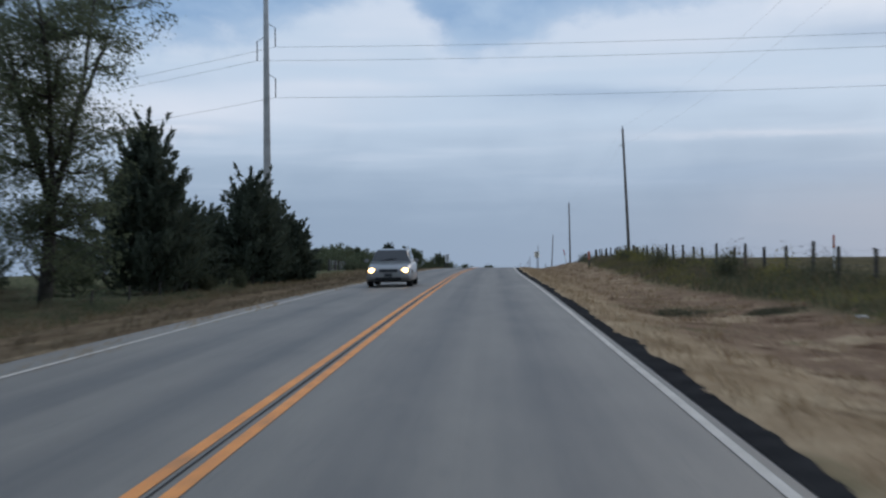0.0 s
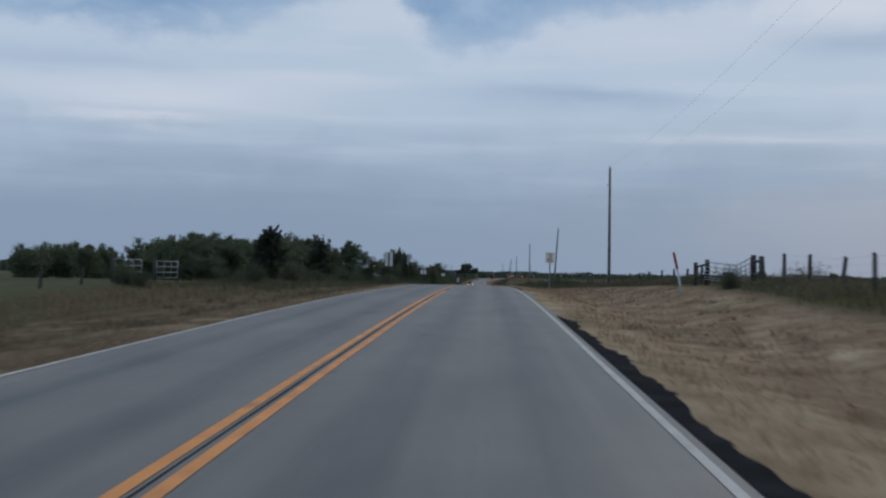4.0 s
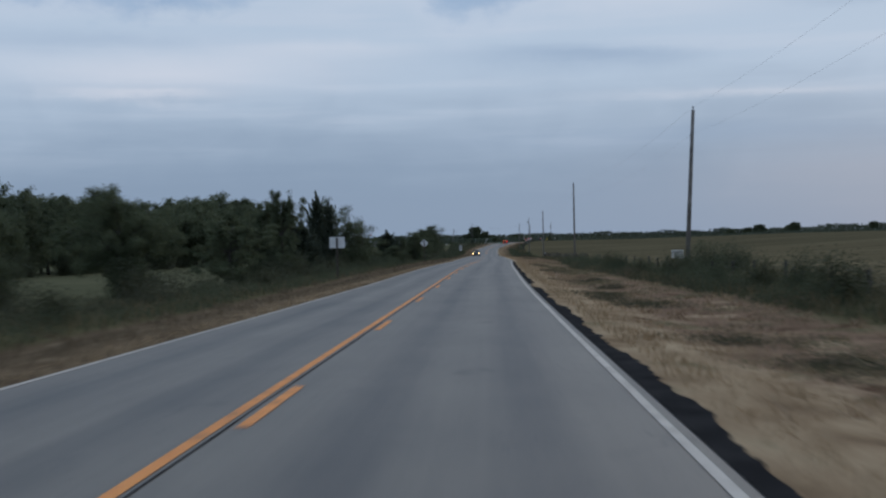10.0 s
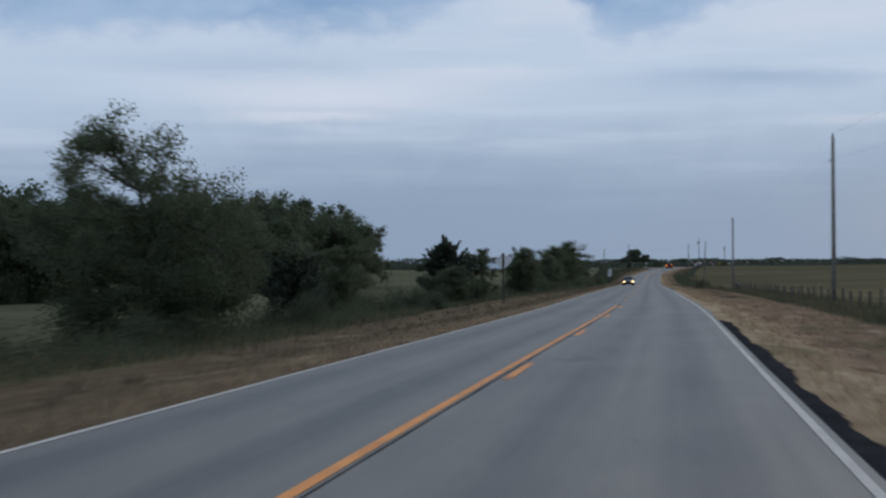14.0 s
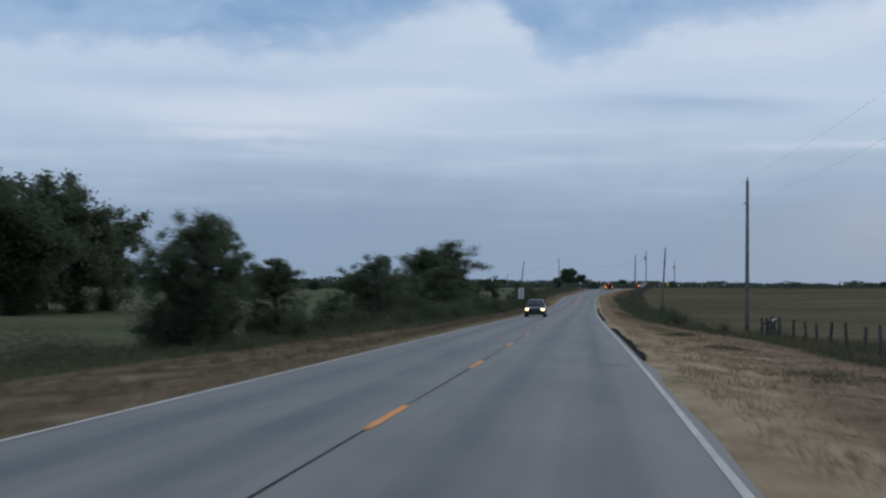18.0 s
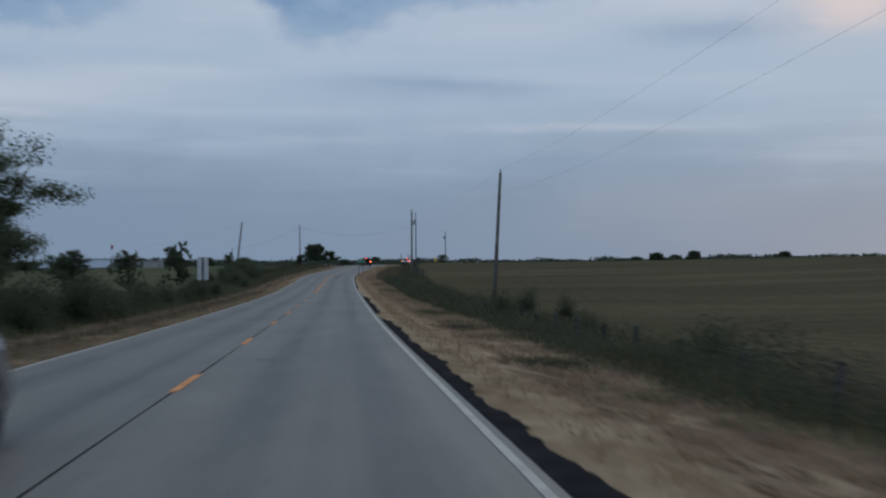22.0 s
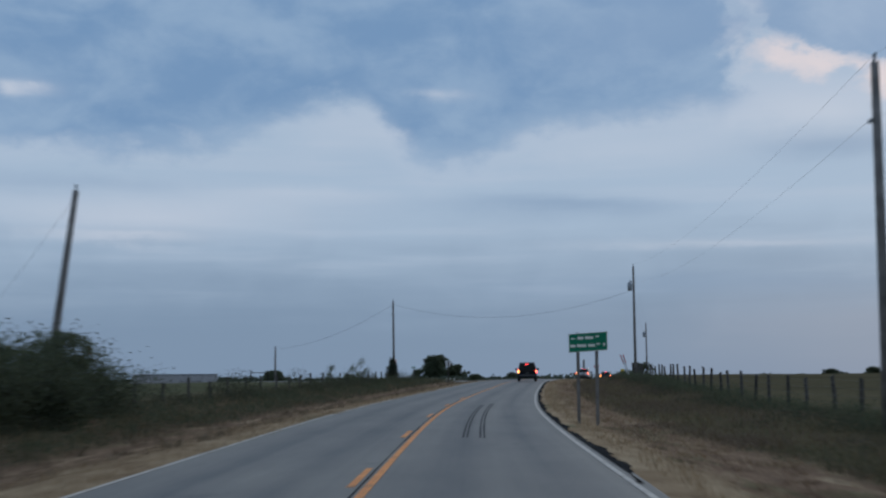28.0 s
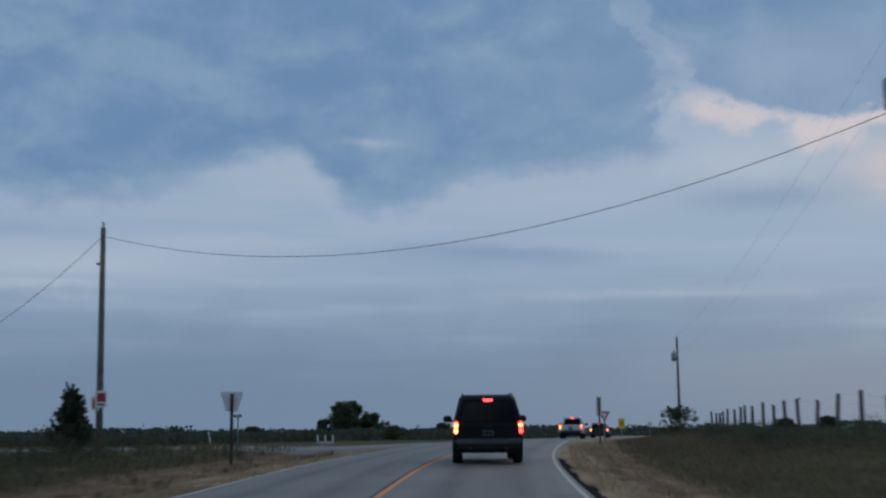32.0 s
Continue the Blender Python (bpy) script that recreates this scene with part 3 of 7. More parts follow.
# ---- building helpers ----
def link_mesh(name, verts, faces, mat, parent=None, uvs=None, smooth_faces=False):
    me = bpy.data.meshes.new(name)
    me.from_pydata([tuple(v) for v in verts] if not isinstance(verts, np.ndarray) else verts.tolist(), [], faces if not isinstance(faces, np.ndarray) else faces.tolist())
    if mat:
        me.materials.append(mat)
    if uvs is not None:
        layer = me.uv_layers.new(name="UVMap")
        idx = np.empty(len(me.loops), np.int32)
        me.loops.foreach_get("vertex_index", idx)
        layer.data.foreach_set("uv", np.asarray(uvs, np.float32)[idx].ravel())
    if smooth_faces:
        me.polygons.foreach_set("use_smooth", [True] * len(me.polygons))
    me.update()
    ob = new(name, me)
    if parent:
        ob.parent = parent
    return ob


def part(name, bm, mat, parent, label=""):
    me = bpy.data.meshes.new(name)
    bm.to_mesh(me)
    bm.free()
    me.materials.append(mat)
    ob = new(name, me)
    ob.parent = parent
    if label:
        tagged(ob, label)
    return ob


def empty(name, x=0.0, y=0.0, z=0.0, rz=0.0):
    ob = new(name)
    ob.matrix_basis = pose(x, y, z, 0, 0, rz)
    return ob


def tube_data(points, radii, sides=8, caps=True):
    """Rings along a polyline."""
    pts = [Vector(p) for p in points]
    verts, faces = [], []
    for i, p in enumerate(pts):
        d = (pts[min(i + 1, len(pts) - 1)] - pts[max(i - 1, 0)]).normalized()
        a = d.orthogonal().normalized() if abs(d.z) < 0.9 else Vector((1, 0, 0)).cross(d).normalized()
        c = d.cross(a)
        for k in range(sides):
            t = 2 * math.pi * k / sides
            verts.append(p + float(radii[i]) * (math.cos(t) * a + math.sin(t) * c))
    for i in range(len(pts) - 1):
        for k in range(sides):
            q = (k + 1) % sides
            faces.append((i * sides + k, i * sides + q, (i + 1) * sides + q, (i + 1) * sides + k))
    if caps:
        faces.append(tuple(range(sides - 1, -1, -1)))
        faces.append(tuple((len(pts) - 1) * sides + k for k in range(sides)))
    return verts, faces


def tube(name, points, radii, mat, parent=None, sides=8):
    v, f = tube_data(points, radii, sides)
    return link_mesh(name, v, f, mat, parent, smooth_faces=sides > 6)


def box_bm(sx, sy, sz, c=(0, 0, 0), bevel=0.0, segments=2):
    bm = bmesh.new()
    bmesh.ops.create_cube(bm, size=1, matrix=Matrix.Translation(c) @ Matrix.Diagonal((sx, sy, sz, 1)))
    if bevel:
        bmesh.ops.bevel(bm, geom=bm.edges[:], offset=bevel, segments=segments, affect="EDGES")
    return bm


# ---- ground, road and its markings ----
def ribbon(name, y0, y1, u0, u1, lift, mat, step_y=4.0, ragged=0.0, seed=0, kind="structure", label="", category="", taper=0.0):
    """A strip that follows the road from y0 to y1 between two offsets from its centre line."""
    n = max(2, int(math.ceil((y1 - y0) / step_y)) + 1)
    ys = np.linspace(y0, y1, n)
    rng = np.random.default_rng(seed)
    wander = ragged * (0.6 * np.sin(ys * 0.43 + seed) + 0.5 * np.sin(ys * 1.31 + 2.0 * seed) + rng.uniform(-0.7, 0.7, n)) if ragged else 0 * ys
    cols = np.array([u0, (u0 + u1) / 2, u1])
    verts, uvs = [], []
    for j, yv in enumerate(ys):
        cx, cz = float(road_x(yv)), float(road_z(yv))
        for k, u in enumerate(cols):
            if taper and k:
                u = u0 + (u - u0) * min(1.0, 0.04 + min(yv - y0, y1 - yv) / taper)
            uu = lane_u(u, yv) + (wander[j] if k == 2 else 0.5 * wander[j] if k == 1 else 0)
            verts.append((cx + uu, yv, cz + lift - 0.012 * abs(uu)))
            uvs.append((uu, yv))
    faces = [(j * 3 + k, j * 3 + k + 1, j * 3 + k + 4, j * 3 + k + 3) for j in range(n - 1) for k in range(2)]
    ob = link_mesh(name, verts, faces, mat, None, uvs)
    return tagged(ob, label, category, "", kind)


def build_ground():
    ys = np.concatenate([[-1500, -700, -300, -150], np.arange(-60, 960, 3.0), [970, 990, 1020, 1060, 1120, 1200, 1350, 1600, 2000, 2700, 3600, 4900]])
    half = np.array([0, 2.0, 3.6, 4.1, 4.6, 5.2, 5.9, 6.7, 7.6, 8.6, 9.7, 11, 12.4, 14, 16, 19, 23, 28, 35, 44, 56, 72, 95, 130, 180, 260, 400, 650, 1100, 1900, 3200])
    us = np.concatenate([-half[:0:-1], half])
    cx = road_x(ys)
    U, Y = np.meshgrid(us, ys)
    X = U + cx[:, None]
    Z = ground_z(X, Y)
    # verge colours follow the width of the mown strip
    W = verge_width(U, Y)
    A = np.abs(U)
    V = np.sign(U) * np.where(A < 4.5, A, np.where(A < W, 4.5 + (A - 4.5) * 4.8 / (W - 4.5), A - W + 9.3))
    nx = len(us)
    verts = np.stack([X, Y, Z], 2).reshape(-1, 3)
    i = np.arange(len(ys) - 1)[:, None] * nx + np.arange(nx - 1)[None]
    faces = np.stack([i, i + 1, i + nx + 1, i + nx], 2).reshape(-1, 4)
    ob = link_mesh("ground", verts, faces, M_GROUND, None, np.stack([V, Y], 2).reshape(-1, 2), True)
    tagged(ob, "dry mown verge turning to green-brown pasture beside the road", "ground", "", "structure")


build_ground()
n_ys = np.concatenate([np.arange(-60, 1000, 4.0), [1000, 1050, 1120, 1200, 1400]])


def build_road():
    us = [-3.28, -3.1, -2.4, -1.6, -0.8, 0.0, 0.8, 1.6, 2.4, 3.3, 3.70]
    rng = np.random.default_rng(5)
    shoulder = lambda y: float(np.interp(y, [0, 22, 45, 62], [0.75, 0.60, 0.25, 0.0]))
    verts, uvs = [], []
    for yv in n_ys:
        cx, cz = float(road_x(yv)), float(road_z(yv))
        for k, u in enumerate(us):
            uu = lane_u(u, yv) + (rng.uniform(-0.03, 0.03) - shoulder(yv) if k == 0 else rng.uniform(-0.08, 0.08) if k == len(us) - 1 else 0)
            verts.append((cx + uu, yv, cz - 0.012 * abs(uu)))
            uvs.append((uu, yv))
    w = len(us)
    faces = [(j * w + k, j * w + k + 1, (j + 1) * w + k + 1, (j + 1) * w + k) for j in range(len(n_ys) - 1) for k in range(w - 1)]
    # edge skirts down into the verge
    top = len(verts)
    for j, yv in enumerate(n_ys):
        for k in (0, w - 1):
            v = verts[j * w + k]
            verts.append(v)
            verts.append((v[0] + (-0.12 if k == 0 else 0.12), v[1], v[2] - 0.30))
            uvs += [uvs[j * w + k]] * 2
    for j in range(len(n_ys) - 1):
        a, b = top + 4 * j, top + 4 * (j + 1)
        faces.append((a, b, b + 1, a + 1))
        faces.append((b + 2, a + 2, a + 3, b + 3))
    ob = link_mesh("road", verts, faces, M_ROAD, None, uvs, True)
    tagged(ob, "worn grey asphalt of a two-lane country road", "road", "", "structure")


build_road()
ribbon("edge_line_right", -60, 860, 3.46, 3.55, 0.006, M_WHITE, 3.0, 0.006, 3, label="worn white edge line on the asphalt", category="road marking")
ribbon("edge_line_left", -60, 764, -3.25, -3.165, 0.006, M_WHITE, 3.0, 0.006, 4, label="thin white edge line on the asphalt", category="road marking")
ribbon("centre_line_left", -60, 363.5, -0.17, -0.06, 0.006, M_YELLOW, 3.0, 0.005, 5, label="solid yellow centre line", category="road marking")
ribbon("centre_line_right", -60, 143, 0.06, 0.17, 0.006, M_YELLOW, 3.0, 0.005, 6, label="solid yellow centre line", category="road marking")
ribbon("centre_line_end", 588, 880, 0.05, 0.16, 0.006, M_YELLOW, 3.0, 0.005, 7, label="solid yellow centre line", category="road marking")
ribbon("paving_seam", -60, 860, -0.020, 0.010, 0.004, M_SEAM, 2.0, 0.01, 8, label="dark tarred paving seam along the road's middle", category="road seam")


def dashes(starts, u0, u1, group):
    for y in starts:
        ob = ribbon("lane_dash", y, y + 3.0, u0, u1, 0.007, M_YELLOW, 0.6, 0.007, int(y), label="worn yellow centre dash on asphalt", category="road marking")
        tagged(ob, group=group)


dashes([200.0 + 12.19 * k for k in range(-4, 14)], 0.06, 0.17, "dashes beside the solid line")
# spacing of the later dashes tightens a little on the long grade
DASH_K = [0, 2, 6, 8, 10, 12, 14, 16, 18, 24, 26]
DASH_Y = [387.2, 411.4, 458.8, 482.8, 506.9, 530.3, 553.0, 575.2, 597.5, 667.7, 691.4]
later = [float(np.interp(k, DASH_K, DASH_Y)) for k in range(27)]
dashes([375.0] + [y for y in later if y < 582], -0.055, 0.055, "dashes of the centre line")
dashes([y for y in later if y > 582], -0.17, -0.06, "dashes left of the solid line")
# black asphalt edging, broken at field entrances
for k, (a, b, w) in enumerate([(-60, 118, 0.62), (154, 174, 0.45), (180, 191, 0.2), (207, 263, 0.6), (264, 346, 0.6), (428, 464, 0.55), (484, 537, 0.62), (542, 578, 0.6), (600, 640, 0.2), (645, 760, 0.34)]):
    ribbon("asphalt_edging", a, b, 3.645, 3.67 + w * 0.40, 0.010, M_PATCH, 0.3, 0.075, 20 + k, label="ragged black asphalt edging along the road", category="road edge", taper=3.0)
for y0, y1, u1, seed in ((138, 151, 3.92, 61), (463, 485, 3.72, 62)):
    ribbon("driveway_apron", y0, y1, 3.62, u1, -0.015, M_ROAD, 0.5, 0.10, seed, label="grey asphalt apron of a field entrance", category="road edge", taper=4.0)


# ---- utility poles and wires ----
def wood_pole(x, y, top, lean_x=0.0, lean_y=0.0, base_r=0.15, extra=""):
    zb = gz(x - 0.0, y)
    h = top - zb
    root = empty("utility_pole", x, y, zb)
    tube("shaft", [(0, 0, -0.4), (lean_x * 0.4, lean_y * 0.4, h * 0.4), (lean_x, lean_y, h)], [base_r, base_r * 0.88, base_r * 0.66], M_WOOD, root, 10)
    tube("top_pin", [(lean_x, lean_y, h - 0.1), (lean_x, lean_y, h + 0.22)], [0.03, 0.05], M_STEEL, root, 6)
    tube("insulator", [(lean_x - 0.22, lean_y, h - 1.5), (lean_x - 0.05, lean_y, h - 1.5)], [0.06, 0.04], M_STEEL, root, 6)
    tagged(root, "weathered leaning wooden utility pole by the fence" if abs(lean_x) > 0.3 else "weathered wooden utility pole in the verge weeds", "utility pole", "poles along the road")
    return root, Vector((x + lean_x, y + lean_y, top))


RIGHT_POLES = [(-0.3 + 12.6, 22.0, 11.2, 0.0), (13.65, 112.0, 13.1, -0.45), (14.7, 197.1, 11.3, -0.1), (17.1, 289.1, 9.2, 0.55), (18.9, 387.3, 9.0, 0.0), (20.4, 482.2, 7.1, 0.0),
               (21.9, 575.9, 5.3, 0.5), (22.7, 658.9, 6.3, 0.05), (30.7, 749.7, 9.7, 0.0), (46.0, 836.0, 8.2, 0.0)]
LEFT_POLES = [(-1.6, 671.0, 5.1, 0.9), (6.45, 771.2, 7.9, -0.1), (-10.0, 792.8, 3.3, 0.0)]


def wire(name, a, b, sag, r, label, n=14, mat=None):
    pts = [Vector(a).lerp(Vector(b), i / n) - Vector((0, 0, 4 * sag * (i / n) * (1 - i / n))) for i in range(n + 1)]
    ob = tube(name, pts, [r] * (n + 1), mat or M_WIRE, None, 4)
    return tagged(ob, label, "wire", "", "")


tops = []
for x, y, top, lean in RIGHT_POLES:
    tops.append(wood_pole(x, y, top, lean)[1])
for a, b in zip(tops, tops[1:]):
    wire("overhead_wire", a + Vector((0, 0, 0.2)), b + Vector((0, 0, 0.2)), 1.0, 0.0032, "thin power wire slung between wooden poles", mat=M_LINE)
    wire("overhead_wire", a + Vector((-0.22, 0, -1.5)), b + Vector((-0.22, 0, -1.5)), 1.1, 0.0030, "thin power wire slung between wooden poles", mat=M_LINE)
lt = [wood_pole(x, y, top, lean)[1] for x, y, top, lean in LEFT_POLES]

wire("service_wire", tops[8] + Vector((0, 0, -2.25)), lt[1] + Vector((0, 0, -0.35)), 2.08, 0.012, "sagging service wire across the road", 20)
wire("service_wire", lt[1] + Vector((0, 0, -0.35)), lt[2] + Vector((0, 0, -0.2)), 1.0, 0.012, "sagging service wire to the farm")
wire("service_wire", lt[0] + Vector((0, 0, -0.2)), (-60.0, 800.0, 2.0), 2.0, 0.005, "thin service wire to the farm")


def transformer_can(x, y, z):
    root = empty("pole_transformer", x, y, z)
    tube("tank", [(0, 0, -0.42), (0, 0, -0.38), (0, 0, 0.34), (0, 0, 0.40)], [0.17, 0.21, 0.21, 0.15], M_STEEL, root, 14)
    tube("bushing", [(0.05, 0, 0.40), (0.05, 0, 0.66)], [0.05, 0.03], M_RUST, root, 8)
    part("bracket", box_bm(0.22, 0.08, 0.10, (0.25, 0, 0.1)), M_STEEL, root)
    tagged(root, "grey transformer can bolted to the utility pole", "transformer")


transformer_can(30.7 - 0.38, 749.7, 7.75)
transformer_can(46.0 - 0.36, 836.0, 6.4)


M_MAST = material('grey_weathered_mast', [(0.30, 0.285, 0.265), (0.40, 0.385, 0.365), (0.48, 0.465, 0.44)], 0.8, 0.8, 12, 0.1, 0.0)


def steel_mast():
    """Tall steel transmission mast with braced insulator arms, and its conductors over the road."""
    x, y = -26.3, 155.5
    zb = gz(x, y)
    root = empty("transmission_mast", x, y, zb)
    tube("shaft", [(0, 0, -0.3), (0, 0, 12), (0, 0, 24), (0, 0, 40)], [0.55, 0.47, 0.38, 0.26], M_MAST, root, 14)
    ends = []
    for side, z in ((1, 32.05 - zb), (-1, 30.35 - zb), (1, 25.65 - zb)):
        arm = tube("arm", [(side * 0.3, 0, z), (side * 1.15, 0, z - 0.5)], [0.05, 0.04], M_STEEL, root, 6)
        pts = [(side * 1.15, 0, z - 0.5 - 0.1 * k) for k in range(25)]
        tube("insulator", pts, [0.09 if k % 2 else 0.045 for k in range(25)], M_RUST, root, 8)
        ends.append(Vector((x + side * 1.15, y, zb + z - 2.95)))
    tagged(root, "tall grey steel transmission mast with insulator strings", "power mast")
    for e in ends:
        wire("conductor", e, (e.x + 230, e.y - 12, e.z + 7.5), 3.0, 0.022, "heavy power conductor high over the road", 24)
        wire("conductor", e, (e.x - 210, e.y + 130, e.z - 3.0), 3.0, 0.020, "heavy power conductor high over the pasture", 20)


steel_mast()


# ---- plants ----
def leaf_quads(centres, normals, sizes, rng, aspect=0.55):
    """Small pointed leaf faces, one for each centre."""
    n = len(centres)
    a = np.cross(normals, rng.normal(size=(n, 3)))
    a /= np.linalg.norm(a, axis=1)[:, None] + 1e-9
    b = np.cross(normals, a)
    s = sizes[:, None]
    v = np.stack([centres - a * s, centres + b * s * aspect, centres + a * s, centres - b * s * aspect], 1).reshape(-1, 3)
    f = np.arange(4 * n).reshape(n, 4)
    return v, f


def limb_points(rng, start, direction, length, n=5, droop=0.0, wander=0.25):
    pts = [np.array(start, float)]
    d = np.array(direction, float)
    for i in range(n):
        d = d + rng.normal(size=3) * wander * 0.4 + np.array([0, 0, droop])
        d /= np.linalg.norm(d)
        pts.append(pts[-1] + d * length / n)
    return pts


def broad_tree(name, seed, height, spread, trunk_h, mat, density=1.0, leaf=0.16, ragged=1.0, label="", twigs=3, clump=1.0, flat=0.8):
    """A tapered trunk with forking limbs and a gappy crown of leaf clumps."""
    rng = np.random.default_rng(seed)
    root = empty(name)
    wv, wf = [], []

    def add_tube(pts, r0, r1, sides):
        v, f = tube_data([tuple(p) for p in pts], list(np.linspace(r0, r1, len(pts))), sides)
        o = len(wv)
        wv.extend(v)
        wf.extend(tuple(i + o for i in q) for q in f)

    trunk = limb_points(rng, (0, 0, -0.2), (rng.normal() * 0.06, rng.normal() * 0.06, 1), height * 0.8, 7, 0.02, 0.12)
    base_r = 0.03 * height * 0.75 + 0.03
    add_tube(trunk, base_r, base_r * 0.15, 7)
    clumps = []
    n_limb = int(14 + spread * 2.2)
    for i in range(n_limb):
        k = rng.uniform(trunk_h / height, 0.98)
        p = trunk[min(int(k * 7), 7)]
        ang = rng.uniform(0, 2 * math.pi) + i * 2.4
        up = rng.uniform(0.15, 0.9) * (0.5 + 0.8 * k)
        reach = spread * (1.05 - 0.65 * abs(k - 0.45)) * rng.uniform(0.6, 1.1)
        pts = limb_points(rng, p, (math.cos(ang), math.sin(ang), up), reach, 5, -0.02, 0.4)
        add_tube(pts, base_r * 0.38, base_r * 0.06, 5)
        for j in (2, 3, 4, 5):
            clumps.append((pts[j], 0.20 + 0.16 * (j == 5)))
        for s in range(twigs):
            q = pts[rng.integers(2, 6)]
            tw = limb_points(rng, q, rng.normal(size=3) + np.array([0, 0, 0.45]), reach * 0.45, 3, 0, 0.5)
            add_tube(tw, base_r * 0.10, base_r * 0.03, 4)
            clumps.append((tw[-1], 0.26))
            clumps.append((tw[-2], 0.2))
    trunk_ob = link_mesh("trunk", wv, wf, M_BARK, root, smooth_faces=True)
    cs, ns, ss = [], [], []
    for c, r in clumps:
        n = int(34 * density * rng.uniform(0.4, 1.5))
        d = rng.normal(size=(n, 3))
        d /= np.linalg.norm(d, axis=1)[:, None]
        rad = r * spread * 0.85 * clump * rng.uniform(0.25, 1.0, n)[:, None] * ragged
        cs.append(c + d * rad * np.array([1.15, 1.15, flat]))
        ns.append(d + rng.normal(size=(n, 3)) * 0.7 + np.array([0, 0, 0.5]))
        ss.append(rng.uniform(0.6, 1.3, n) * leaf)
    c = np.concatenate(cs)
    nn = np.concatenate(ns)
    nn /= np.linalg.norm(nn, axis=1)[:, None]
    v, f = leaf_quads(c, nn, np.concatenate(ss), rng)
    link_mesh("crown", v, f, mat, root)
    tagged(root, label, "tree")
    return root


def airy_tree(name, seed, height, spread, fork, mat, leaf, label):
    """A forked trunk with rising leaders, wiry limbs and many small leaf sprays with sky between them."""
    rng = np.random.default_rng(seed)
    root = empty(name)
    wv, wf, tips = [], [], []

    def add_tube(pts, r0, r1, sides):
        v, f = tube_data([tuple(p) for p in pts], list(np.linspace(r0, r1, len(pts))), sides)
        o = len(wv)
        wv.extend(v)
        wf.extend(tuple(i + o for i in q) for q in f)

    def boughs(leader, r, count, reach):
        for i in range(count):
            k = rng.uniform(0.12, 1.0)
            p = leader[min(int(k * (len(leader) - 1)), len(leader) - 1)]
            ang = rng.uniform(0, 2 * math.pi)
            pts = limb_points(rng, p, (math.cos(ang), math.sin(ang), rng.uniform(0.0, 0.9)), reach * rng.uniform(0.55, 1.1) * (1.1 - 0.5 * k), 5, -0.03, 0.5)
            add_tube(pts, r * 0.35, r * 0.07, 5)
            tips.extend((pts[j], 0.5) for j in (3, 4, 5))
            for s in range(5):
                q = pts[rng.integers(1, 6)]
                tw = limb_points(rng, q, rng.normal(size=3) + np.array([0, 0, 0.25]), reach * rng.uniform(0.25, 0.5), 3, -0.05, 0.6)
                add_tube(tw, r * 0.09, r * 0.03, 4)
                tips.extend(((tw[-1], 0.6), (tw[-2], 0.45)))

    trunk = limb_points(rng, (0, 0, -0.2), (0.02, 0.01, 1), fork, 4, 0.02, 0.06)
    add_tube(trunk, 0.36, 0.25, 9)
    boughs(trunk[1:], 0.2, 17, spread * 0.9)
    for i in range(5):
        ang = i * 2 * math.pi / 5 + rng.uniform(-0.3, 0.3)
        tilt = rng.uniform(0.22, 0.5)
        leader = limb_points(rng, trunk[-1], (math.cos(ang) * tilt, math.sin(ang) * tilt, 1), (height - fork) * rng.uniform(0.8, 1.02), 7, 0.02, 0.22)
        add_tube(leader, 0.17, 0.03, 7)
        boughs(leader, 0.17, 13, spread * 0.62)
    link_mesh("trunk", wv, wf, M_BARK, root, smooth_faces=True)
    cs, ns, ss = [], [], []
    for c, r in tips:
        n = int(rng.uniform(14, 62))
        d = rng.normal(size=(n, 3)) * r * 0.55
        cs.append(np.asarray(c) + d * np.array([1.2, 1.2, 0.7]))
        ns.append(d + rng.normal(size=(n, 3)) * 0.8 + np.array([0, 0, 0.4]))
        ss.append(rng.uniform(0.6, 1.3, n) * leaf)
    nn = np.concatenate(ns)
    nn /= np.linalg.norm(nn, axis=1)[:, None]
    v, f = leaf_quads(np.concatenate(cs), nn, np.concatenate(ss), rng)
    link_mesh("crown", v, f, mat, root)
    tagged(root, label, "tree")
    return root


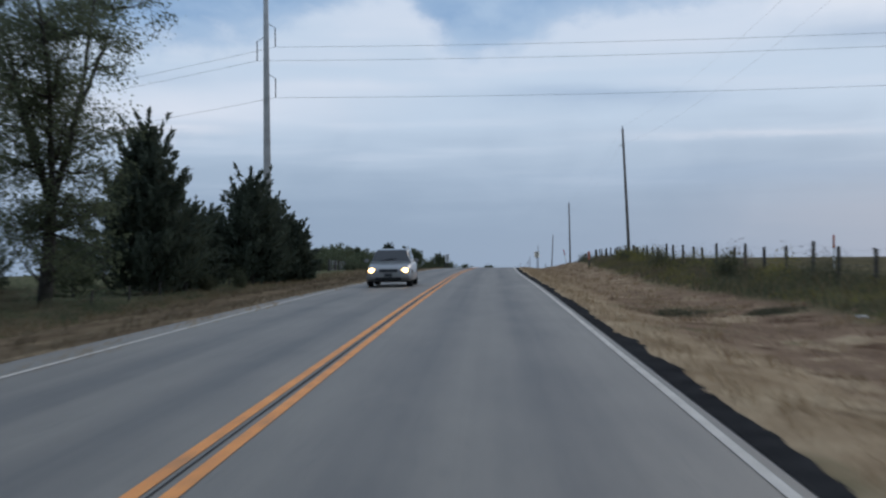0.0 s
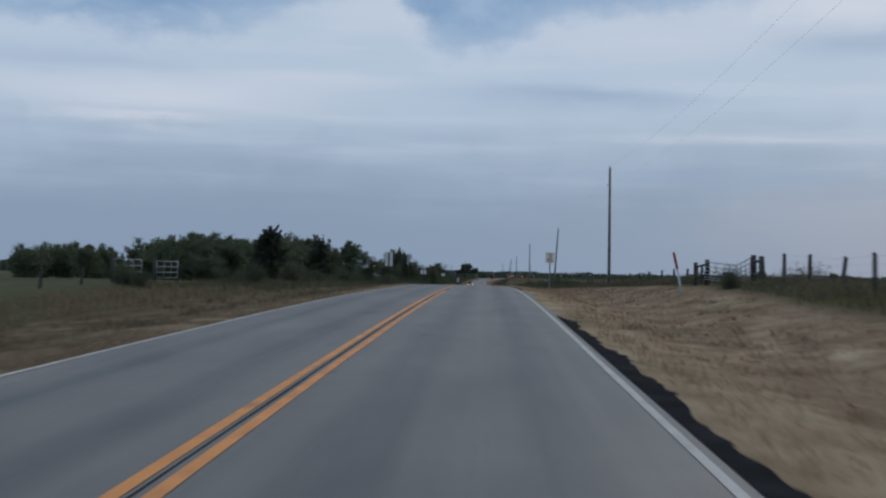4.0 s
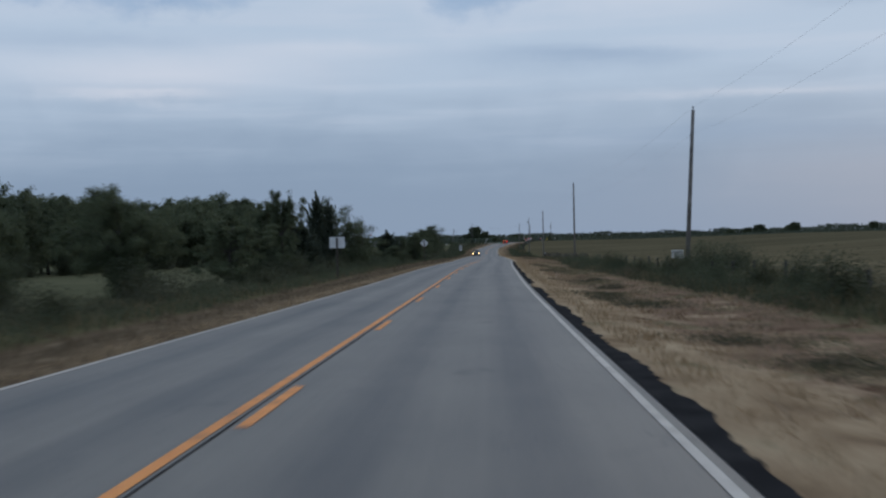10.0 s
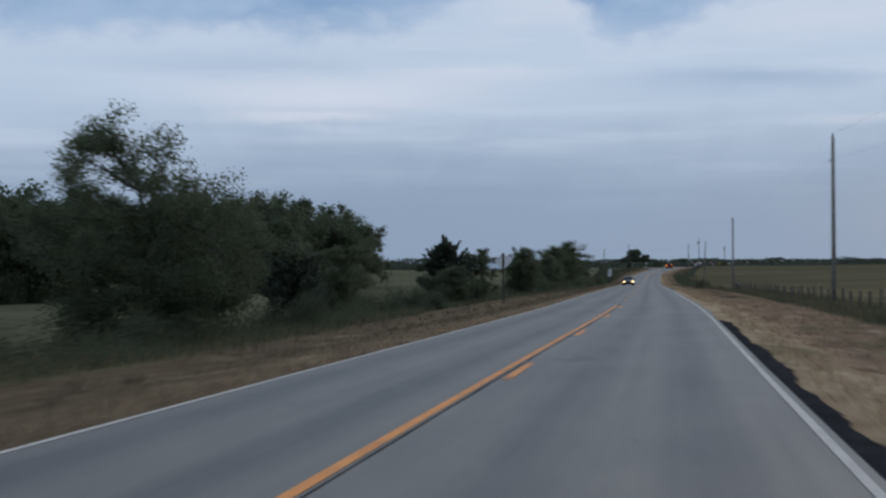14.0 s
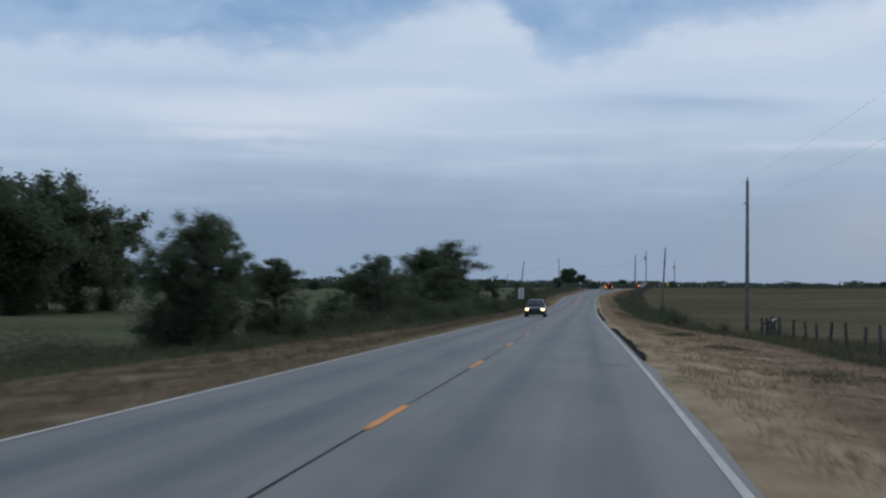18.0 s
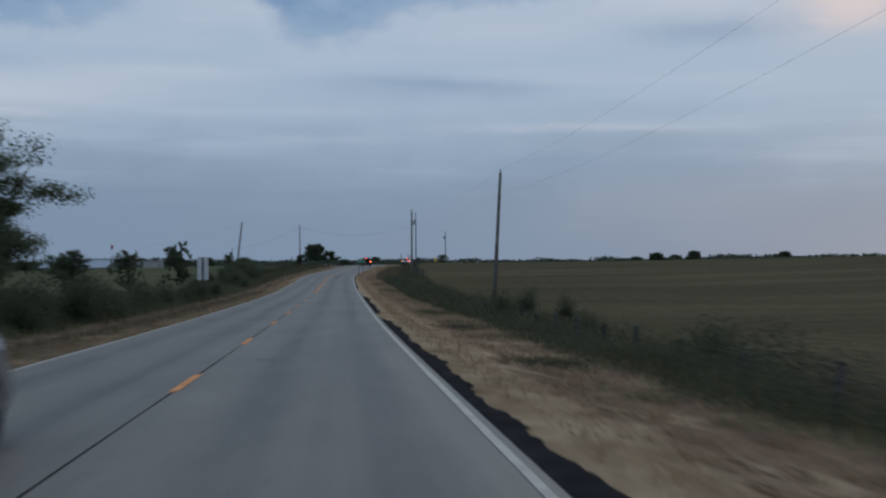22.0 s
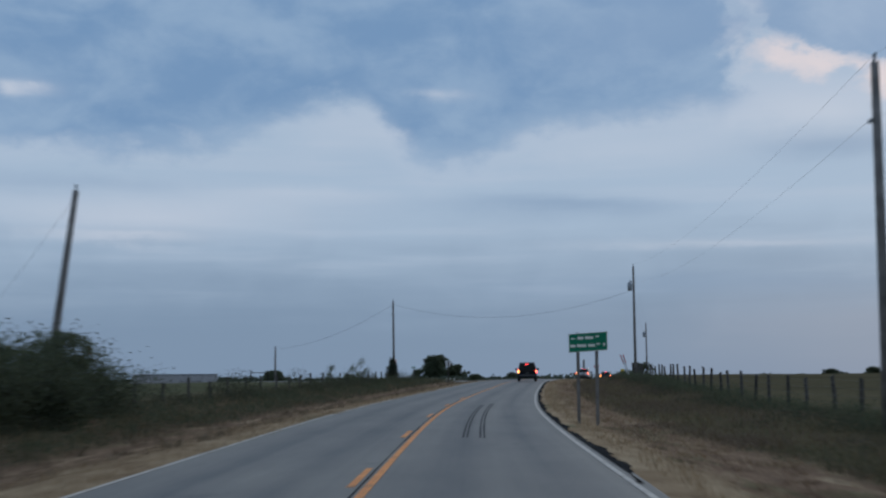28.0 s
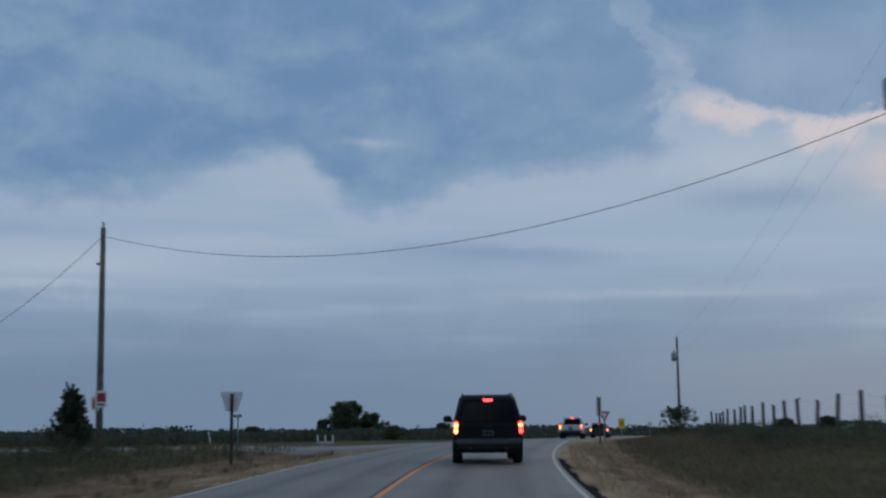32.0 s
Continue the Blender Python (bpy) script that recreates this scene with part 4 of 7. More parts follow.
def cedar_tree(name, seed, height, radius, mat, tips=1, label="", count=5200):
    """A dense dark juniper: sprays of scale leaves on up-swept boughs round a straight stem."""
    rng = np.random.default_rng(seed)
    root = empty(name)
    stems = [(0.0, 0.0, height)] + [(rng.uniform(-0.5, 0.5) * radius, rng.uniform(-0.5, 0.5) * radius, height * rng.uniform(0.62, 0.88)) for _ in range(tips - 1)]
    wv, wf = [], []
    cs, ds = [], []
    for sx, sy, h in stems:
        v, f = tube_data([(sx * 0.3, sy * 0.3, -0.2), (sx, sy, h * 0.5), (sx, sy, h * 0.97)], [0.022 * h, 0.014 * h, 0.008], 6)
        o = len(wv)
        wv.extend(v)
        wf.extend(tuple(i + o for i in q) for q in f)
        n_b = int(78 * (h / height))
        for b in range(n_b):
            k = (b + rng.uniform(0, 1)) / n_b
            z0 = h * (0.03 + 0.92 * k)
            prof = (1 - k) ** 0.62 * (0.72 + 0.28 * min(1, k * 6)) * rng.uniform(0.55, 1.2) * (1.0 if (sx, sy) == (0, 0) else 0.7)
            ln = radius * prof + 0.12
            ang = b * 2.39996 + rng.uniform(-0.4, 0.4)
            rise = rng.uniform(0.25, 0.75) * ln + 0.25 * k
            m = max(10, int(count / (n_b * len(stems)) * (0.45 + 1.5 * prof)))
            t = rng.uniform(0.15, 1.0, m) ** 0.7
            px = sx + np.cos(ang) * ln * t
            py = sy + np.sin(ang) * ln * t
            pz = z0 + rise * t * t
            spread = 0.16 * ln * (1.15 - t) + 0.05
            p = np.stack([px, py, pz], 1) + rng.normal(size=(m, 3)) * spread[:, None]
            cs.append(p)
            ds.append(np.tile([np.cos(ang) * 0.6, np.sin(ang) * 0.6, 0.75], (m, 1)) + rng.normal(size=(m, 3)) * 0.35)
            if k > 0.25 and b % 4 == 0:
                # feathered tip that sweeps up beyond the bough
                reach = height * rng.uniform(0.07, 0.15)
                q = rng.uniform(0, 1, 30) ** 1.3
                tip = np.array([sx + np.cos(ang) * ln, sy + np.sin(ang) * ln, z0 + rise])
                way = np.array([np.cos(ang) * 0.45, np.sin(ang) * 0.45, 1.0])
                cs.append(tip + np.outer(q * reach, way) + rng.normal(size=(30, 3)) * (0.025 * radius * (1.15 - q) + 0.012)[:, None])
                ds.append(np.tile(way, (30, 1)) + rng.normal(size=(30, 3)) * 0.55)
        # feathery leader
        m = 110
        t = rng.uniform(0, 1, m) ** 1.2
        wide = 0.055 * radius * (1.08 - t) + 0.015
        cs.append(np.stack([sx + rng.normal(size=m) * wide, sy + rng.normal(size=m) * wide, h * (0.82 + 0.27 * t)], 1))
        ds.append(np.tile([0, 0, 0.8], (m, 1)) + rng.normal(size=(m, 3)) * 0.45)
    link_mesh("trunk", wv, wf, M_BARK, root, smooth_faces=True)
    c, d = np.concatenate(cs), np.concatenate(ds)
    d /= np.linalg.norm(d, axis=1)[:, None]
    side = np.cross(d, rng.normal(size=d.shape))
    side /= np.linalg.norm(side, axis=1)[:, None] + 1e-9
    s = rng.uniform(0.5, 1.3, len(c))[:, None] * (0.05 * height ** 0.5 + 0.05)
    v = np.stack([c - d * s, c + side * s * 0.42, c + d * s * 1.5, c - side * s * 0.42], 1).reshape(-1, 3)
    link_mesh("crown", v, np.arange(len(v)).reshape(-1, 4), mat, root)
    tagged(root, label, "tree")
    return root


def bush(name, seed, height, radius, mat, label="", count=1500, leaf=0.07):
    rng = np.random.default_rng(seed)
    root = empty(name)
    wv, wf, cs = [], [], []
    for i in range(13):
        ang = i * 2.4 + rng.uniform(-0.5, 0.5)
        out = rng.uniform(0.1, 0.95)
        pts = limb_points(rng, (0.1 * math.cos(ang), 0.1 * math.sin(ang), -0.1), (math.cos(ang) * out, math.sin(ang) * out, 1.0), height * rng.uniform(0.65, 1.1) * (1.1 - 0.25 * out), 5, -0.01, 0.35)
        sc = np.array([radius / max(0.5, height), radius / max(0.5, height), 1.0])
        pts = [p * np.where(np.arange(3) < 2, np.maximum(sc, 0.6), 1) for p in pts]
        v, f = tube_data([tuple(p) for p in pts], list(np.linspace(0.025, 0.005, 6)), 4)
        o = len(wv)
        wv.extend(v)
        wf.extend(tuple(k + o for k in q) for q in f)
        for p in pts[1:]:
            m = int(count / 65 * rng.uniform(0.5, 1.5))
            cs.append(p + rng.normal(size=(m, 3)) * 0.21 * radius * np.array([1.2, 1.2, 0.9]))
    link_mesh("branchwork", wv, wf, M_BARK, root)
    c = np.concatenate(cs)
    c[:, 2] = np.abs(c[:, 2]) + 0.02
    nn = rng.normal(size=c.shape) + np.array([0, 0, 0.5])
    nn /= np.linalg.norm(nn, axis=1)[:, None]
    v, f = leaf_quads(c, nn, rng.uniform(0.6, 1.4, len(c)) * leaf, rng, 0.5)
    link_mesh("foliage", v, f, mat, root)
    tagged(root, label, "shrub")
    return root


OAK = "spreading leafy tree in the hedgerow with ragged crown"
tree_kinds = {
    "wood_a": broad_tree("tree", 11, 12.0, 4.6, 3.4, M_LEAF, 2.0, 0.19, 1.0, "tall dark leafy tree in a pasture grove"),
    "wood_b": broad_tree("tree", 12, 11.0, 4.9, 3.0, M_LEAF, 2.0, 0.19, 1.0, "tall dark leafy tree in a pasture grove"),
    "wood_c": broad_tree("tree", 13, 12.6, 4.3, 3.8, M_LEAF, 2.0, 0.19, 1.0, "tall dark leafy tree in a pasture grove"),
    "wood_d": broad_tree("tree", 14, 10.0, 4.8, 2.4, M_LEAF, 2.0, 0.19, 1.0, "tall dark leafy tree in a pasture grove"),
    "thin": airy_tree("tree", 21, 17.0, 5.6, 4.6, M_LEAF_THIN, 0.082, "tall thin-leaved tree with an open airy crown"),
    "oak_a": broad_tree("tree", 31, 7.6, 4.6, 0.9, M_LEAF, 4.4, 0.062, 1.0, OAK, 7, 0.62, 0.75),
    "oak_b": broad_tree("tree", 32, 6.6, 3.4, 0.8, M_LEAF, 4.6, 0.056, 1.0, OAK, 7, 0.66, 0.78),
    "oak_c": broad_tree("tree", 39, 7.2, 3.5, 0.5, M_LEAF, 5.0, 0.058, 1.2, "dense dark round-headed tree in the hedgerow", 7, 0.68, 0.78),
    "scrub": broad_tree("tree", 41, 5.4, 2.4, 0.7, M_LEAF, 2.6, 0.055, 1.1, "scraggly half-bare small tree in the fence row", 6, 0.6, 0.6),
    "open": broad_tree("tree", 43, 5.2, 2.5, 1.1, M_LEAF, 4.6, 0.055, 0.9, "small open-crowned tree with spiky tips in a pasture", 5, 0.62, 0.75),
    "far": broad_tree("tree", 51, 9.5, 6.5, 3.2, M_LEAF, 8.0, 0.20, 1.0, "rounded dark tree standing alone in a far field", 4, 0.8, 0.7),
    "cedar_tall": cedar_tree("cedar_tree", 61, 10.6, 4.1, M_CEDAR, 3, "tall dense dark juniper beside the verge", 17000),
    "cedar_mid": cedar_tree("cedar_tree", 62, 8.4, 3.9, M_CEDAR, 5, "dense dark juniper with several spiky tips", 17000),
    "cedar_small": cedar_tree("cedar_tree", 63, 5.6, 1.55, M_CEDAR, 1, "narrow dark juniper in the fence row", 6500),
    "cedar_spire": cedar_tree("cedar_tree", 64, 7.4, 1.7, M_CEDAR, 2, "slender twin-tipped dark juniper in the fence row", 8000),
    "bush_a": bush("shrub", 71, 1.5, 1.1, M_WEED, "weedy green shrub along the fence", 3800, 0.045),
    "bush_b": bush("shrub", 72, 2.0, 1.3, M_THICKET, "dark leafy shrub in the fence row", 6500, 0.046),
    "bush_c": bush("shrub", 73, 1.1, 0.9, M_WEED, "low weedy shrub in the ditch", 1900, 0.04),
    "bush_d": bush("shrub", 74, 1.3, 0.8, M_GOLD, "yellow-green flowering weed clump", 1900, 0.036),
    "bush_e": bush("shrub", 75, 2.6, 1.5, M_THICKET, "tall leafy shrub in the fence row", 7500, 0.05),
}
HEIGHTS = {}
for kind_name, kind_ob in tree_kinds.items():
    zs = [v.co.z for ch in kind_ob.children for v in ch.data.vertices]
    HEIGHTS[kind_name] = float(np.quantile(zs, 0.9995))
first_used = set()
plant_rng = np.random.default_rng(99)


def plant(kind, x, y, top=None, height=None, wide=1.0, group="", turn=None):
    """Stand a plant on the ground, with its top at a given height."""
    zb = gz(x, y) - 0.05
    s = (top - zb) / HEIGHTS[kind] if top is not None else (height or HEIGHTS[kind]) / HEIGHTS[kind]
    turn = plant_rng.uniform(0, 360) if turn is None else turn
    m = pose(x, y, zb, 0, 0, turn) @ Matrix.Diagonal((s * wide, s * wide, s, 1))
    if kind in first_used:
        first = tree_kinds[kind]
        ob = copy_thing(first, m @ Matrix.Diagonal((1 / first.scale.x, 1 / first.scale.y, 1 / first.scale.z, 1)))
    else:
        first_used.add(kind)
        ob = tree_kinds[kind]
        ob.matrix_basis = m
    if group:
        tagged(ob, group=group)
    return ob


# start: junipers and thin-leaved trees west of the road
plant("cedar_tall", -19.9, 75, 10.2, wide=1.05)
plant("cedar_mid", -18.9, 79.5, 5.4, wide=1.0, turn=40)
plant("cedar_mid", -15.4, 95.0, 6.4, wide=0.95, turn=130)
plant("cedar_mid", -16.6, 91.2, 8.3, wide=1.0, turn=0)
plant("cedar_mid", -19.6, 91.0, 5.6, wide=0.9, turn=80)
plant("cedar_small", -14.3, 96.2, 4.9, wide=1.45)
plant("cedar_small", -18.6, 83.5, 4.2, wide=1.5)
plant("thin", -21.8, 62, 17.0)
plant("thin", -24.8, 57, 14.0)
plant("thin", -23.5, 50, 15.0)
for kind, x, y, top, wide in (("cedar_mid", -28.5, 71, 2.6, 1.3), ("oak_c", -31.5, 68, 2.4, 1.0), ("oak_b", -26.0, 80, 2.6, 1.2), ("oak_c", -36.0, 84, 3.4, 1.1), ("oak_b", -30.0, 92, 3.2, 1.2), ("oak_b", -23.6, 72, 2.6, 0.9)):
    plant(kind, x, y, top, wide=wide)
for k, (x, y) in enumerate([(-17.5, 80), (-16.2, 84), (-15.5, 99), (-15, 104)]):
    plant("bush_b" if k % 2 else "bush_a", x, y, height=1.4 + 0.2 * (k % 3))
# fence row west of the road
for kind, x, y, top, wide in [
        ("cedar_small", -13.0, 181, 5.0, 1.55), ("cedar_small", -11.5, 201, 4.7, 1.3), ("scrub", -11.6, 201.3, 5.0, 0.38), ("scrub", -11.8, 216.5, 2.6, 0.6), ("scrub", -12.2, 240, 5.4, 0.62), ("scrub", -13.9, 259, 5.2, 0.5),
        ("oak_b", -11.8, 272, 4.6, 0.9), ("scrub", -10.8, 291, 3.3, 1.1), ("oak_b", -11.2, 306, 4.8, 0.55), ("cedar_spire", -9.9, 329.4, 6.3, 0.75), ("cedar_spire", -8.9, 330.5, 5.5, 0.7), ("scrub", -9.6, 305, 5.6, 0.42), ("cedar_small", -10.6, 323, 3.6, 1.5),
        ("oak_a", -9.2, 343.6, 6.3, 0.88), ("cedar_small", -8.2, 357, 2.2, 1.5), ("oak_b", -8.6, 366, 2.0, 1.1), ("cedar_small", -8.0, 400.5, 3.1, 1.6), ("oak_b", -7.6, 396.5, 0.9, 1.3),
        ("scrub", -6.6, 409, 2.3, 0.8), ("oak_b", -6.2, 445.4, 2.9, 0.85), ("scrub", -5.6, 447.0, 2.6, 0.5), ("scrub", -6.4, 462, 1.3, 1.2), ("oak_b", -6.2, 476, -0.5, 1.1), ("oak_b", -6.4, 491, 2.3, 1.0),
        ("oak_b", -6.9, 500, 1.4, 1.2), ("oak_b", -6.6, 511, 1.2, 1.2), ("oak_c", -6.9, 545, 5.3, 1.25), ("oak_c", -6.2, 547.2, 4.4, 1.05), ("oak_c", -7.6, 542.6, 4.2, 1.0), ("oak_b", -6.6, 541.5, 3.4, 1.0), ("oak_b", -6.6, 548.5, 3.9, 1.0), ("oak_b", -6.4, 536, 2.2, 1.2), ("scrub", -5.4, 571, 0.0, 1.0), ("scrub", -5.5, 595, 0.3, 0.7),
        ("open", -5.1, 627, 1.6, 0.72), ("scrub", -1.5, 655, 0.75, 0.35), ("oak_b", -0.4, 668, 0.2, 1.0), ("oak_b", 0.2, 662, -0.4, 1.1), ("cedar_small", 6.45, 766.5, 1.35, 1.15)]:
    plant(kind, x, y, top, wide=wide)
    if kind in ("scrub", "oak_b", "oak_a") and 200 < y < 560:
        # leafy suckers round its foot
        tall = top - gz(x, y)
        for k in range(1 if y < 300 else 2):
            plant("bush_e", x + plant_rng.normal() * 0.8, y + plant_rng.normal() * 1.0, height=max(1.1, min(2.6, 0.42 * tall)), wide=1.45, group="shrubs of the western fence row")


def weed_bank(name, seed, clumps, mat, label, leaf=0.042):
    """A tangle of weeds: leafy mounds of uneven height run together along the fence."""
    rng = np.random.default_rng(seed)
    cs, ss = [], []
    for x, y, h, w in clumps:
        n = int(240 + 420 * h * w)
        a = rng.uniform(0, 2 * math.pi, n)
        r = np.sqrt(rng.uniform(0, 1, n)) * w
        stem = rng.uniform(0.55, 1.15, n)
        z = rng.uniform(0.0, 1.0, n) ** 0.7 * h * stem * (1 - 0.55 * (r / w) ** 2)
        px, py = x + np.cos(a) * r, y + np.sin(a) * r
        cs.append(np.stack([px, py, ground_z(px, py) + z], 1))
        ss.append(rng.uniform(0.6, 1.4, n) * leaf * (0.62 + 0.22 * h))
    c = np.concatenate(cs)
    nn = rng.normal(size=c.shape) + np.array([0, 0, 0.15])
    nn /= np.linalg.norm(nn, axis=1)[:, None]
    v, f = leaf_quads(c, nn, np.concatenate(ss), rng, 0.38)
    ob = link_mesh(name, v, f, mat, None)
    tagged(ob, label, "weeds", "", "stuff")


def swell(y):
    """Weeds stand in taller and lower runs along a fence."""
    return 0.5 + 0.9 * (0.5 + 0.5 * math.sin(y * 0.41 + 2.0 * math.sin(y * 0.13))) ** 1.5


west, east, gold, rusty = [], [], [], []
for y in np.arange(150, 762, 1.5):
    if not 212 < y < 222:
        for row in range(2):
            h = plant_rng.uniform(0.5, 1.4) * (0.7 + 0.5 * row) * float(np.interp(y, [150, 330, 420, 430, 490, 555, 575, 635, 700, 720], [0.55, 1.0, 1.1, 0.9, 1.1, 1.1, 0.75, 0.8, 0.85, 0.7])) * swell(y)
            west.append((float(road_x(y)) - float(verge_width(-1, y)) - 0.7 - 2.2 * row - abs(plant_rng.normal()) * 0.9, y + 0.7 * row, h, plant_rng.uniform(0.6, 1.3)))
for y in np.arange(8, 740, 1.4):
    if 136 < y < 150 or 352 < y < 362 or y > 655:
        continue
    for row in range(2):
        h = plant_rng.uniform(0.45, 1.0) * (0.75 + 0.45 * row) * float(np.interp(y, [0, 45, 80, 98, 106, 134, 150, 200, 215, 340, 365, 460, 480, 545, 560, 620, 650], [0.95, 1.0, 1.05, 1.0, 0.72, 0.72, 0.7, 0.7, 0.85, 0.85, 0.65, 0.65, 0.85, 0.85, 1.0, 1.0, 0.35])) * swell(y)
        clump = (float(road_x(y)) + float(verge_width(1, y)) + 0.6 + 1.7 * row + abs(plant_rng.normal()) * 0.6, y + 0.7 * row, h, plant_rng.uniform(0.6, 1.2))
        (gold if y < 120 and plant_rng.uniform() < 0.42 else rusty if plant_rng.uniform() < (0.62 if 99 < y < 137 else 0.42 if 45 < y < 99 else 0.12) else east).append(clump)
thicket = []
for y in np.concatenate([np.arange(204, 352, 0.9), np.arange(482, 648, 0.9)]):
    if y > 480 or swell(y) > 0.75:
        h = plant_rng.uniform(0.5, 1.0) * (0.55 + 0.45 * swell(y)) * (1.2 if y > 540 else 0.8 if y > 480 else 1.0)
        thicket.append((float(road_x(y)) + float(verge_width(1, y)) + plant_rng.uniform(0.4, 1.9), y, h, plant_rng.uniform(0.5, 1.0)))
scrub_floor, scrub_rust = [], []
for k in range(150):
    clump = (plant_rng.uniform(-31, -14.5), plant_rng.uniform(38, 82), plant_rng.uniform(0.25, 0.9), plant_rng.uniform(0.5, 1.1))
    (scrub_floor if k % 3 else scrub_rust).append(clump)
WEEDROW = "tangled dull green weeds grown through the wire fence"
weed_bank("fence_weeds", 81, west[::2], M_THICKET, WEEDROW)
weed_bank("fence_thicket", 94, thicket, M_THICKET, "dark leafy thicket along the verge fence", 0.046)
weed_bank("fence_thicket", 95, scrub_floor, M_THICKET, "rough dark undergrowth beneath the roadside trees", 0.046)
weed_bank("rusty_weeds", 96, scrub_rust, M_RUSTWEED, "rusty undergrowth beneath the roadside trees", 0.040)
weed_bank("rusty_weeds", 91, rusty, M_RUSTWEED, "rusty brown dying weeds along the fence", 0.038)
weed_bank("fence_weeds", 82, west[1::2], M_VINE, "grey-green brambles and saplings along the pasture fence", 0.048)
weed_bank("fence_weeds", 83, east[::2], M_WEED, WEEDROW)
weed_bank("fence_weeds", 84, east[1::2], M_VINE, WEEDROW, 0.045)
weed_bank("goldenrod_weeds", 85, gold, M_GOLD, "yellow flowering goldenrod among the fence weeds", 0.038)
low = []
for k in range(95):
    y = plant_rng.uniform(205, 350) if k < 50 else plant_rng.uniform(450, 640)
    u = plant_rng.uniform(6.2, 8.6 if k < 50 else 7.0)
    low += [(float(road_x(y)) + u + plant_rng.normal() * 0.3, y + plant_rng.normal() * 1.2, plant_rng.uniform(0.08, 0.2), plant_rng.uniform(0.4, 0.9)) for q in range(3)]
dark_low = []
for y, u, r in ((29.1, 6.4, 0.35), (28.0, 8.3, 0.35), (251, 6.1, 1.3), (255, 5.9, 1.0), (248.5, 6.4, 1.0), (235.5, 6.4, 0.9), (257.5, 6.2, 0.7), (272.5, 6.4, 1.2), (276, 7.2, 0.9), (264, 6.9, 0.8), (183, 6.3, 0.8), (231, 6.6, 0.7), (295, 6.2, 0.9),
                (307, 6.6, 0.8), (320, 6.0, 0.8), (398, 7.4, 1.0), (412, 6.9, 0.9), (426, 7.6, 1.0), (444, 7.2, 0.9), (457, 6.6, 0.9), (514, 6.2, 0.7), (532, 6.1, 0.7), (548, 6.4, 0.8), (602, 6.5, 0.8)):
    dark_low += [(float(road_x(y)) + u + plant_rng.normal() * 0.45 * r, y + plant_rng.normal() * 1.3 * r, plant_rng.uniform(0.10, 0.26), plant_rng.uniform(0.4, 0.8)) for q in range(9)]
weed_bank("verge_weeds", 93, dark_low, M_VINE, "dark green weed clumps in the mown verge", 0.030)
weed_bank("verge_weeds", 86, low, M_LOWWEED, "low green weed patches in the dry verge", 0.028)
# undergrowth at the foot of the hedgerow trees
for y in (486, 489, 493, 497, 502, 507, 512, 517, 534, 538, 541, 544, 547, 550, 553, 558, 563, 568, 574, 579, 586, 592, 599):
    x = float(road_x(y)) - float(verge_width(-1, y)) - 1.5 + plant_rng.normal() * 0.4
    plant(("bush_b", "bush_e")[int(plant_rng.integers(0, 2))], x, y, height=plant_rng.uniform(1.3, 2.2) - (0.25 if y > 555 else 0.0), wide=1.35, group="shrubs of the western fence row")
# taller shrubs that stand out of the weeds
for y in (156, 168, 232, 247, 281, 300, 315, 337, 352, 374, 388, 418, 431, 456, 470, 484, 506, 520, 529, 555, 565, 583, 598, 625):
    x = float(road_x(y)) - float(verge_width(-1, y)) - 2.8 + plant_rng.normal() * 0.7
    plant(("bush_a", "bush_b", "bush_e")[int(plant_rng.integers(0, 3))], x, y, height=plant_rng.uniform(1.2, 2.1), wide=1.1, group="shrubs of the western fence row")
for y in (24, 47, 63, 207, 213, 218, 224, 228, 234, 239, 246, 251, 258, 262, 268, 275, 283, 293, 300, 312, 321, 330, 341, 478, 486, 497, 515, 541, 566, 590, 606):
    x = float(road_x(y)) + float(verge_width(1, y)) + 1.8 + plant_rng.normal() * 0.4
    plant(("bush_a", "bush_b", "bush_b")[int(plant_rng.integers(0, 3))], x, y, height=plant_rng.uniform(1.0, 1.65), wide=1.1, group="shrubs of the eastern fence row")
plant("bush_d", 12.9, 36, height=1.1, wide=1.2)
plant("bush_d", 13.0, 110.5, height=1.25, wide=0.9)
plant("bush_d", 12.7, 108.6, height=0.9, wide=1.2)
plant("bush_d", 12.5, 101.8, height=1.35, wide=1.1)
plant("bush_a", 11.6, 100.4, height=1.1, wide=1.2)
plant("bush_d", 13.3, 104.6, height=1.4, wide=1.0)
plant("bush_a", 11.0, 93.4, height=1.05, wide=1.2)
plant("bush_a", 11.8, 88.6, height=1.0, wide=1.3)
plant("bush_b", 11.2, 132.6, height=1.0, wide=1.2)
plant("bush_d", 11.4, 97.6, height=1.2, wide=1.2)
plant("bush_d", 12.1, 95.2, height=1.1, wide=1.3)
plant("bush_c", 12.6, 93.0, height=1.0, wide=1.3)
plant("bush_e", 16.4, 278, 1.7, wide=1.1)
plant("bush_e", 17.3, 276, 1.5, wide=1.2)
plant("bush_e", 15.7, 281, 1.2, wide=1.2)
plant("bush_b", 16.1, 253, 0.9, wide=1.0)
